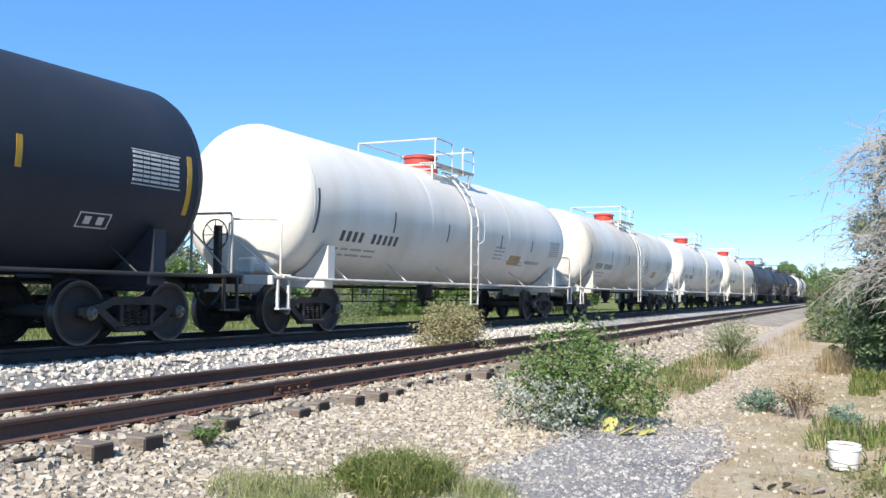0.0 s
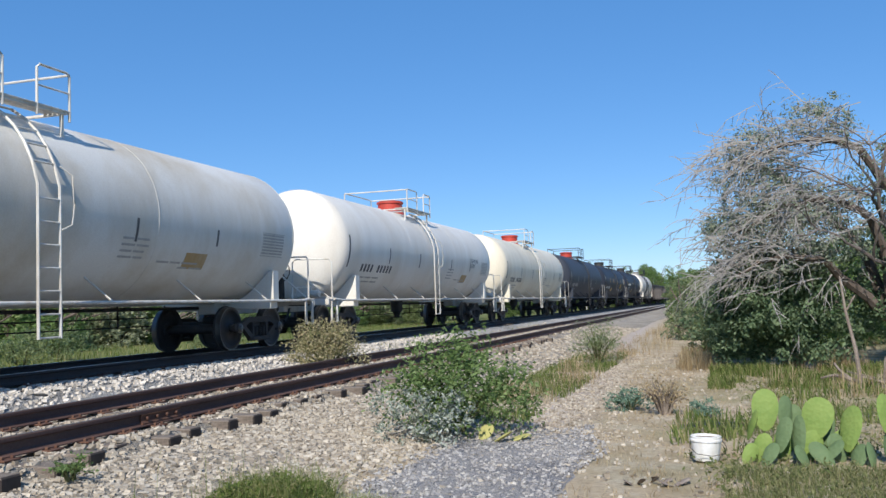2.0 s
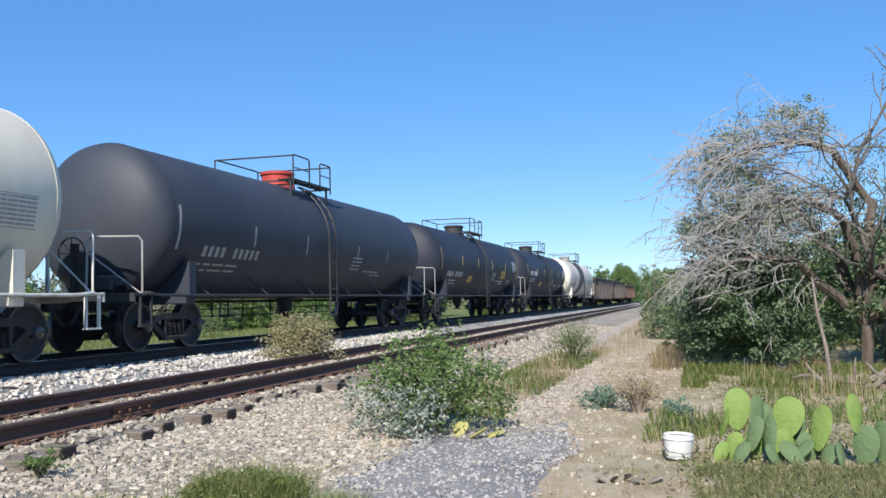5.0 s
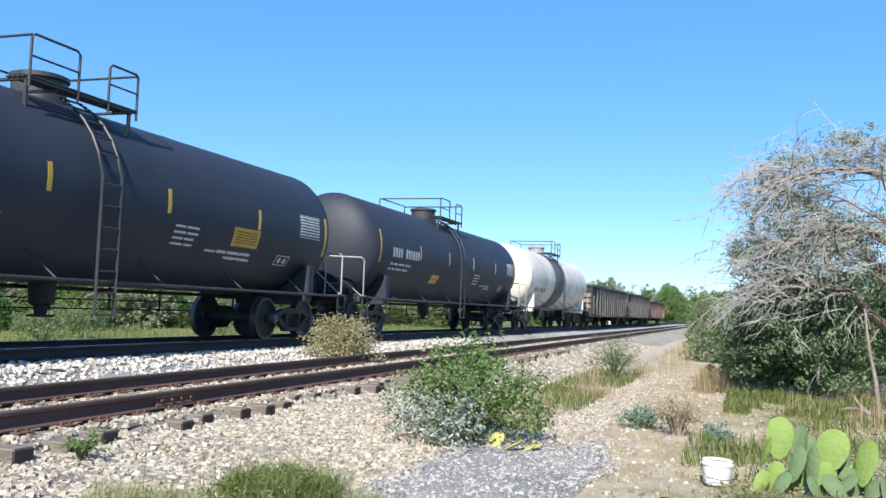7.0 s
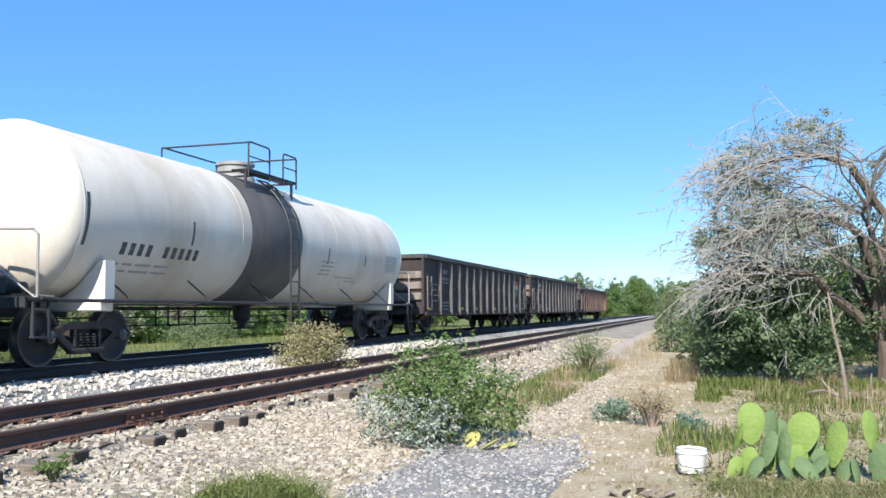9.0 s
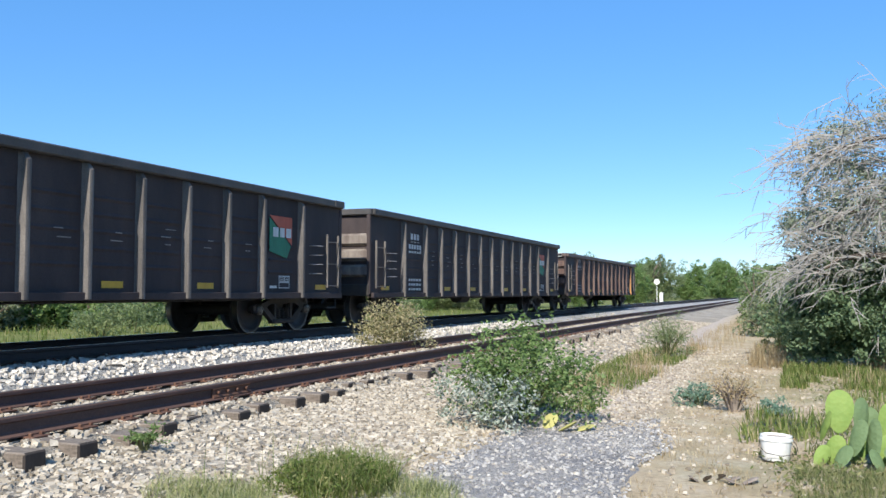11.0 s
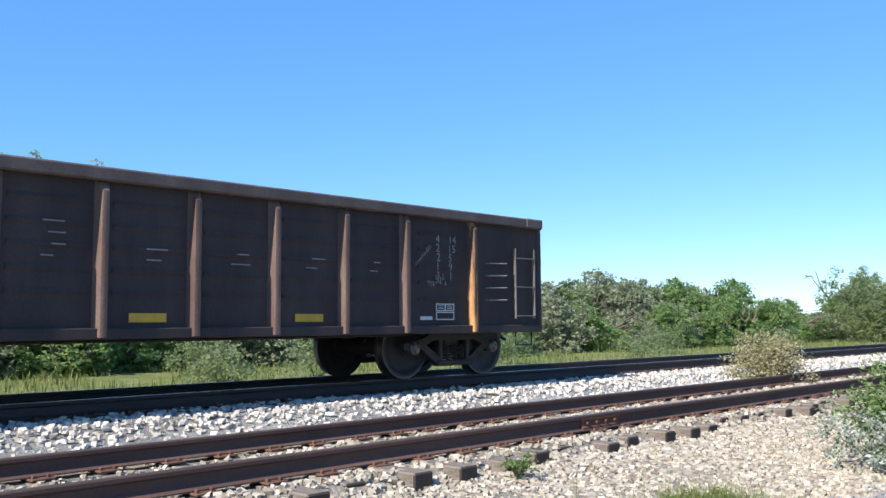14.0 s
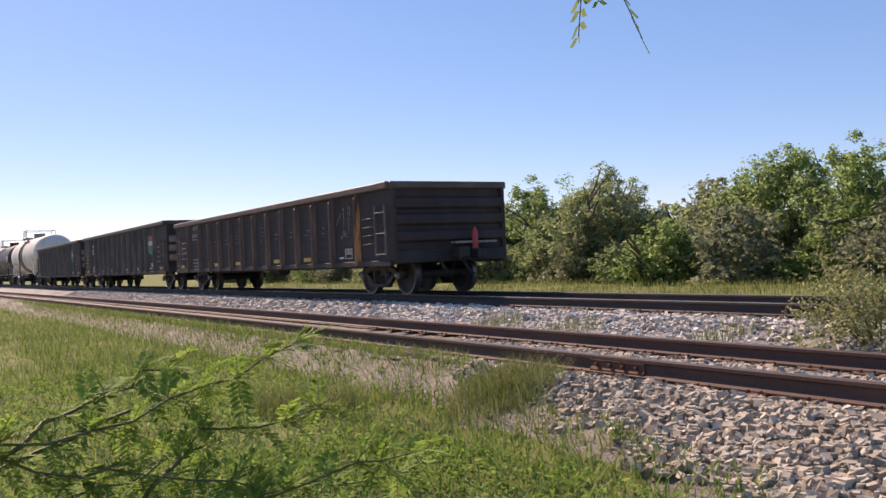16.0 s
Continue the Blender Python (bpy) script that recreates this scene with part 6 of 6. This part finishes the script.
def bare_tree(at, seed):
    rng = np.random.default_rng(seed)
    t = thing("bare_tree", "tall half-dead tree with thin bare branches", "tree", at=pose(*at))
    s, tips = Shape(), []
    branching(rng, (0, 0, -0.1), (-0.2, 0, 1), 4, 3, 2.1, 0.11, 0.5, s, 0.45, 0.16, tips)
    tips = np.array(tips)
    k = 7.1 / tips[:, 2].max()
    tips = tips * k
    s.v = [(p[0] * k, p[1] * k, p[2] * k) for p in s.v]
    part("trunk", s, M_DRYBARK, t, "grey trunk and bare limbs", fix=False)
    pick = tips[rng.random(len(tips)) < 0.35]
    v, f = leaf_cloud(rng, pick, (0.1, 0.1, 0.1), 7, 0.06, 0.35)
    part("crown", raw_mesh("crown", v, f, L_MESQ), L_MESQ, t, "sparse remaining leaves")
    return t


bare_tree((3.9, 20.9, 0), 42)

SCRUB = []
for k in range(4):
    SCRUB.append(tree("shrub", "dense green roadside shrub", (60 + 9 * k, -300, 0.3), 3.2, 3.6, (L_SCRUB, L_TREE, L_SCRUB, L_SCRUBGREY)[k], 50 + k, 4, 12, 0.165, 1, 0.05, None, "scrub along the line", fill=380, belly=0.15))
TREES = []
for k in range(3):
    TREES.append(tree("tree", "rounded leafy green tree", (60 + 9 * k, -330, 0.3), 5.5, 5.0, (L_TREE, L_TREE, L_SCRUB)[k], 60 + k, 2, 30, 0.14, 2, 0.10, None, "trees beyond the line", fill=560, clear=0.08, belly=0.5))
used = set()


def put(src, x, y, z, turn, size, tall=1.0):
    m = pose(x, y, z, 0, 0, turn)
    ob = src if src.name not in used else copy_thing(src, m)
    used.add(src.name)
    ob.matrix_basis = m
    ob.scale = (size * 1.15, size * 1.15, size * tall)
    return ob


# verge scrub that runs on beyond the mesquite
for x, y, k, s_ in ((0.15, 23.4, 0, 0.52), (0.2, 27.5, 0, 0.62), (1.7, 24.5, 1, 0.7), (-0.6, 33.0, 3, 0.62), (0.8, 38.0, 2, 0.8), (3.2, 28.5, 1, 1.0), (-0.9, 46.0, 0, 0.9), (1.2, 56.0, 1, 1.1), (-1.6, 66.0, 2, 1.0), (5.8, 22.5, 3, 1.1), (6.3, 16.5, 0, 1.0), (-2.2, 82.0, 1, 1.2), (-2.8, 100.0, 2, 1.4), (-4.0, 125.0, 0, 1.6), (6.0, 34, 2, 1.3)):
    put(SCRUB[k], x, y, 0, (x * 77 + y * 31) % 360, s_)
# hedge beyond the main track
rnd = random.Random(77)
yy = -70.0
while yy < 62:
    x = -23.6 + rnd.uniform(-1.2, 1.0)
    z, grown = 0.25, 1.08 if 14 < yy < 50 else 1.0
    put(SCRUB[rnd.randrange(4)], x, yy, z, rnd.uniform(0, 360), grown * rnd.uniform(0.64, 0.9), rnd.uniform(0.72, 0.95))
    if rnd.random() < 0.6:
        put(SCRUB[rnd.randrange(4)], x - 3.2 + rnd.uniform(-1, 1), yy + 1, z, rnd.uniform(0, 360), grown * rnd.uniform(0.8, 1.05))
    if -64 < yy < 58:
        put(SCRUB[rnd.randrange(4)], x - 5.5 + rnd.uniform(-1, 1), yy + rnd.uniform(-1, 1), z, rnd.uniform(0, 360), (0.78 if -16 < yy < 14 else grown) * rnd.uniform(1.0, 1.3), rnd.uniform(0.85, 1.1))
    yy += rnd.uniform(2.2, 3.0)
for x, y, k, s_ in ((-25.5, -16.0, 1, 0.82), (-27.5, -21.0, 0, 0.85), (-25.0, -28.0, 2, 0.85), (-27, -34, 1, 0.9), (-26, -45, 0, 1.0), (-23.0, 63.0, 1, 0.9), (-19.5, 57.0, 2, 0.78), (-21.0, 70.0, 0, 0.95), (-17.5, 76.0, 1, 0.85), (-16.0, 92.0, 0, 0.8), (-14.5, 135.0, 1, 1.1), (-18.5, 128.0, 2, 1.2), (-22, 140, 0, 1.2), (-12.5, 160.0, 0, 1.3), (-9, 190, 1, 1.4), (-15, 200, 2, 1.5)):
    put(TREES[k], x, y, 0.25, (x * 57 + y * 13) % 360, s_)

tree("tree", "tall leafy tree with a clear leaning trunk behind the hedge", (-24.5, 7.2, 0.25), 6.3, 5.4, L_SCRUB, 68, 2, 30, 0.13, 3, 0.13, None, "trees beyond the line", fill=420, clear=0.36, belly=0.64)

def far_woods():
    """A low uneven treeline that closes the plain all round the far side."""
    rng = np.random.default_rng(88)
    cs = []
    for _ in range(1500):
        u = rng.uniform(0, 1)
        p = (-170 + 240 * u * 1.6, 250 + rng.uniform(0, 40)) if u < 0.6 else (-150 + rng.uniform(-20, 10), 240 - 620 * (u - 0.6) / 0.4)
        top = 3.4 + 3.2 * noise.noise(Vector((p[0] * 0.05, p[1] * 0.05, 3)))
        cs.append((p[0], p[1], max(0.3, top * rng.uniform(0.05, 1) ** 0.7)))
    tagged(new("far_woods", raw_mesh("far_woods", *leaf_clumps(rng, cs, 1.5, 16, 1.1, 0.8), L_SCRUBGREY)), "low green treeline across the plain", "woods", kind="stuff")


far_woods()

# --- grass
def on_ballast(x, y):
    return x - near_line(y) < verge_edge(y) + 0.3 * noise.noise(Vector((x * 1.3, y * 1.3, 5)))


grass("grass", "green grass on the verge behind the viewer", L_GRASS, 47000, patches([(-5.2, 3.5, -7, -1.6, 5), (-5.8, 3, -16, -7, 5), (-5.4, 3, -30, -16, 2.2), (-6.0, -4.4, -40, -7.5, 2.4)], -0.45, 0.8, on_ballast), 0.13, 0.0075, 71, 1.3)
grass("dry_grass", "tall straw and olive grass grown up to the siding rail", L_TUFT, 9000, patches([(-6.0, -4.6, -42, -8.5, 3), (-6.9, -6.1, -42, -13, 0.8), (-8.8, -7.6, -44, -9, 1.2), (-5.2, -3.4, -9, -4.5, 0.7)], -0.1, 1.1, on_ballast), 0.17, 0.005, 80, 1.1)
grass("grass", "tall green grass covering the old ballast shoulder", L_GRASS, 9000, patches([(-5.7, -2.0, -24, -13, 2), (-5.7, -1.5, -48, -24, 3)], -0.35, 0.7), 0.17, 0.008, 83, 1.1)
grass("grass_tufts", "mixed green and straw grass tufts at the ballast foot", L_TUFT, 7000, tuft_roots([(-3.35, 6.3, 0.46), (-3.15, 5.95, 0.42), (-4.9, -7.0, 0.6), (-3.6, -8.6, 0.6)]), 0.22, 0.0030, 72, 1.6)
grass("dry_tufts", "straw-coloured grass beside the green tuft", L_WEEDG, 5200, tuft_roots([(-3.95, 5.4, 0.45), (-3.6, 5.1, 0.4), (-2.35, 5.6, 0.35), (-2.6, 6.1, 0.3)]), 0.12, 0.0026, 84, 1.5)
grass("tall_stalks", "a few tall thin seed stalks over the tuft", L_TUFT, 60, tuft_roots([(-3.3, 6.2, 0.7), (-3.7, 5.7, 0.5)]), 0.42, 0.0028, 85, 0.6)
grass("dry_grass", "pale dry grass under the trees and beside the path", L_DRY, 17000, patches([(-1.0, 2.6, 18.6, 24, 4), (-3.4, -2.2, 16, 25, 0.4), (0.6, 3.5, 13, 17, 0.3), (-3.6, -2.4, 12.5, 17, 0.2), (0, 6, 25, 40, 1.5), (-3.0, -1.5, 24, 60, 1.2)], 0.02, 0.7), 0.34, 0.005, 73, 0.6)
grass("straw", "short flattened straw on the dirt", L_DRY, 12000, patches([(-2.4, 1.6, 4.5, 11, 3), (-1.8, 2.2, 11, 20, 3), (-3.4, -2.3, 11, 22, 1)], -0.12, 1.3, in_gravel), 0.07, 0.0035, 79, 1.6)
grass("verge_grass", "short green grass below the trees", L_TUFT, 26000, patches([(-0.3, 4.8, 15.0, 19.2, 5), (0.4, 4.5, 11.0, 15, 0.8), (-0.6, 1.0, 9.2, 11.5, 0.4), (-3.7, -2.4, 11, 24, 1.8)], -0.12, 0.9), 0.17, 0.008, 74, 1.0)
grass("verge_grass", "short grey-green grass in front of the cactus", L_TUFTLEAF, 15000, patches([(-0.05, 3.2, 6.2, 8.35, 5)], -0.45, 1.4), 0.085, 0.003, 86, 1.6)
grass("field_grass", "rough green field grass beyond the main track", L_TUFT, 27000, patches([(-23, -13.6, -30, 20, 5), (-23, -13.6, 20, 60, 2), (-23, -13.8, -60, -30, 1.2)], -0.2, 0.35), 0.22, 0.010, 75, 0.8)
grass("track_weeds", "sparse weeds between the tracks", L_TUFT, 2600, patches([(-8.9, -7.9, -14, -6.5, 3), (-9.0, -7.9, 20, 44, 1)], 0.05, 0.9), 0.22, 0.005, 76, 0.6)
for k, (x, y, w, h) in enumerate(((-15.5, 9.5, 1.6, 0.8), (-17, 13, 2.0, 0.9), (-16, 17.5, 1.8, 0.9), (-18, 21, 2.2, 1.0), (-16.5, 26, 2.0, 1.0), (-19, 5, 2.2, 0.9), (-20, -3, 2.4, 0.9), (-19, 32, 2.4, 1.1), (-17, 38, 2.2, 1.0), (-20.5, 12, 2.0, 1.1))):
    bush("low_shrub", "low grey-green shrub in the field", (x, y, 0.27), (w, w, h), L_SCRUB, 90 + k, 20, 0.09, 8, M_STEM, 45, group="field shrubs")

def ground_cover(name, label, mat, count, boxes, seed, leaf, rise):
    rng = np.random.default_rng(seed)
    c = patches(boxes, -0.25, 1.1)(rng, count)
    c[:, 2] += rng.uniform(0.01, rise, len(c))
    v, f = leaf_cloud(rng, c, (0.05, 0.05, 0.02), 5, leaf, 0.45)
    tagged(new(name, raw_mesh(name, v, f, mat)), label, "ground plants", kind="stuff")


def tuft_leaves():
    rng = np.random.default_rng(91)
    cs = []
    for x, y, r in ((-3.35, 6.3, 0.42), (-3.15, 5.95, 0.38), (-3.5, 5.9, 0.3)):
        for _ in range(90):
            a, q = rng.uniform(0, 2 * pi), r * rng.uniform(0, 1) ** 0.6
            px, py = x + q * cos(a), y + q * sin(a)
            z = max(ground_height(px, py), bed_height(px, py, near_line(py), 1.5, NEAR_BED, (0.5, 0.25), (1.7, -0.03)))
            cs.append((px, py, z + rng.uniform(0.03, 0.25) * (1.1 - q / r * 0.6)))
    tagged(new("tuft_leaves", raw_mesh("tuft_leaves", *leaf_clumps(rng, cs, 0.055, 22, 0.036, 0.3, False), L_TUFT)), "small olive leaves through the grass tuft", "ground plants", kind="stuff")


tuft_leaves()
ground_cover("low_weeds", "low leafy green weeds in the verge grass", L_FERN, 8000, [(-3.7, 2.5, -7, -2.2, 5), (-4.9, 3, -14, -7, 3)], 77, 0.055, 0.14)
ground_cover("low_weeds", "low olive weeds on the dirt verge", L_TUFTLEAF, 2600, [(-0.4, 3.0, 6.3, 11, 3), (0.2, 4, 11, 18, 3), (-3.5, -2.6, 11, 18, 1)], 78, 0.045, 0.08)

# --- white marker post far along the line
ps = thing("signal_post", "white lineside post with a round white disc", "signal post", at=pose(-13.3, 95, 0.3))
part("post", Shape().box((0, 0, 0.6), (0.35, 0.35, 1.3), 0.03), M_POST, ps)
part("mast", Shape().tube([(-0.45, 0, 0), (-0.45, 0, 2.3)], 0.04, 8), M_POST, ps)
part("disc", Shape().lathe([(-0.04, 0.001), (-0.04, 0.30), (0.04, 0.30), (0.04, 0.001)], "y", 18, (-0.45, 0, 2.35)), M_POST, ps)


# --- near sprigs on the viewer's side
def pinnate(s, st, rng, p, d, ln, n=9):
    """One feathery leaf: a rib with paired leaflets."""
    p, d = Vector(p), Vector(d).normalized()
    side = d.cross(Vector((0, 0, 1)))
    side = side.normalized() if side.length > 0.05 else Vector((1, 0, 0))
    pts = [p + d * ln * k / n + Vector((0, 0, -0.25 * ln * (k / n) ** 2)) for k in range(n + 1)]
    st.tube(pts, 0.0012, 3, False)
    for k in range(1, n + 1):
        for sg in (-1, 1):
            q = pts[k]
            l = ln * 0.34 * (1 - 0.55 * abs(k / n - 0.4))
            dd = (side * sg + d * 0.55 + Vector(rng.normal(0, 0.12, 3))).normalized()
            w = d * l * 0.22
            s.add([q, q + dd * l * 0.5 + w, q + dd * l, q + dd * l * 0.5 - w], [(0, 1, 2, 3)])


def sprig_plant(name, label, at, limbs, seed, leaf, every, thick=0.007):
    rng = np.random.default_rng(seed)
    t = thing(name, label, "sapling", at=pose(*at))
    st, lf = Shape(), Shape()
    for limb in limbs:
        pts = [Vector(p) for p in limb]
        fine = []
        for i in range(len(pts) - 1):
            for k in range(4):
                fine.append(pts[i].lerp(pts[i + 1], k / 4) + Vector(rng.normal(0, 0.014, 3)))
        fine.append(pts[-1])
        n = len(fine)
        st.tube(fine, 0.01, 6, False, [thick * (1 - 0.85 * i / n) + 0.0015 for i in range(n)])
        for i in range(3, n):
            d = (fine[i] - fine[i - 1]).normalized()
            for _ in range(every):
                dd = d * 0.6 + Vector(rng.normal(0, 0.7, 3)) + Vector((0, 0, 0.1))
                pinnate(lf, st, rng, fine[i], dd, leaf * rng.uniform(0.6, 1.2))
    part("stem", st, M_STEM, t, "thin crooked green stems", fix=False)
    part("leaves", lf, L_FERN, t, "feathery paired leaflets", fix=False, smooth=0)
    return t


sprig_plant("mesquite_sapling", "low sapling with thin arching stems and feathery bright leaves", (0.35, -3.1, 0), [
    [(0, 0, -0.02), (-0.1, 0.05, 0.6), (-0.61, 0.15, 0.98), (-1.09, 0.22, 1.08), (-1.47, 0.33, 1.24)],
    [(0, 0, -0.02), (-0.2, 0.05, 0.7), (-0.61, 0.12, 0.95), (-1.0, 0.25, 0.88), (-1.3, 0.3, 0.80)],
    [(0, 0, -0.02), (-0.3, 0.1, 0.5), (-0.9, 0.3, 0.70), (-1.4, 0.42, 0.78), (-1.8, 0.5, 0.86)],
    [(-0.61, 0.15, 0.98), (-0.85, 0.05, 1.10), (-1.15, 0.0, 1.16)],
    [(-0.3, 0.1, 0.5), (-0.8, -0.1, 0.75), (-1.3, -0.2, 0.85)],
    [(0, 0, -0.02), (-0.5, 0.2, 0.42), (-1.1, 0.35, 0.58), (-1.6, 0.5, 0.62)],
    [(-0.61, 0.12, 0.95), (-1.0, -0.15, 1.0), (-1.35, -0.25, 1.05)],
    [(-0.9, 0.3, 0.70), (-1.2, 0.15, 0.95), (-1.6, 0.2, 1.0)],
    [(-0.5, 0.2, 0.42), (-0.9, -0.1, 0.6), (-1.45, 0.0, 0.68), (-1.9, 0.2, 0.72)]], 81, 0.13, 7)
OVERHANG = sprig_plant("overhanging_tree", "leafy tree whose twig hangs over the viewer's side", (1.60, -2.40, 0), [
    [(0, 0, -0.05), (0.05, 0.0, 1.2), (-0.1, 0.1, 2.3), (-0.7, 0.5, 2.85), (-1.6, 0.95, 2.75), (-2.43, 1.10, 2.34), (-2.67, 1.22, 2.03)],
    [(-0.1, 0.1, 2.3), (0.4, -0.3, 3.0), (0.7, -0.6, 3.6)],
    [(-0.1, 0.1, 2.3), (-0.3, -0.7, 2.9), (-0.5, -1.2, 3.4)]], 82, 0.155, 7, 0.012)

# --- dead leaves and a leaning stalk on the verge
dl = thing("dead_leaves", "curled brown dead leaves beside the gravel", "dead leaves", at=pose(-0.62, 7.55, 0.01))
rl = random.Random(9)
for k in range(9):
    s = Shape()
    pad_shape(s, Vector((rl.uniform(-0.22, 0.22), rl.uniform(-0.18, 0.18), 0.0)), rl.uniform(55, 85), rl.uniform(0, 360), rl.uniform(0.06, 0.11), rl.uniform(0.10, 0.18), 0.012)
    part("leaf", s, M_DRIFT, dl, smooth=60)
stk = Shape().tube([(0, 0, -0.05), (-0.05, 0.0, 0.6), (-0.16, 0.02, 1.2), (-0.22, 0.0, 1.75)], 0.03, 7, True, [0.035, 0.03, 0.022, 0.014]).tube([(-0.16, 0.02, 1.2), (-0.02, 0.0, 1.45)], 0.012, 5)
tagged(part("dead_stalk", stk, M_DRIFT, at=pose(1.95, 15.0, 0)), "pale bare stalk standing in the grass", "dead wood")


# ------------------------------------------------------------ what moves
def motions():
    for car, mid in CARS:
        walk(car, [(t, pose(MAIN_X, mid - SPEED * t, MAIN_TOP + RIDE)) for t in range(17)])
    # a breath of wind dips the overhanging twig at the end
    x, y, z = OVERHANG.location
    walk(OVERHANG, [(t, pose(x, y, z, 0, up, 0)) for t, up in ((0, 3.0), (8, 2.8), (15.7, 2.8), (15.9, 1.5), (16.0, 0.5))])
    step = 1.0 / FPS
    turn = math.degrees(SPEED * step / WHEEL_R)
    for ws, sy in TURNING:
        walk(ws, [(k * step, pose(0, sy * AXLE_Y, WHEEL_R, (turn * k) % 360)) for k in range(0, 16 * FPS + 1)])


motions()
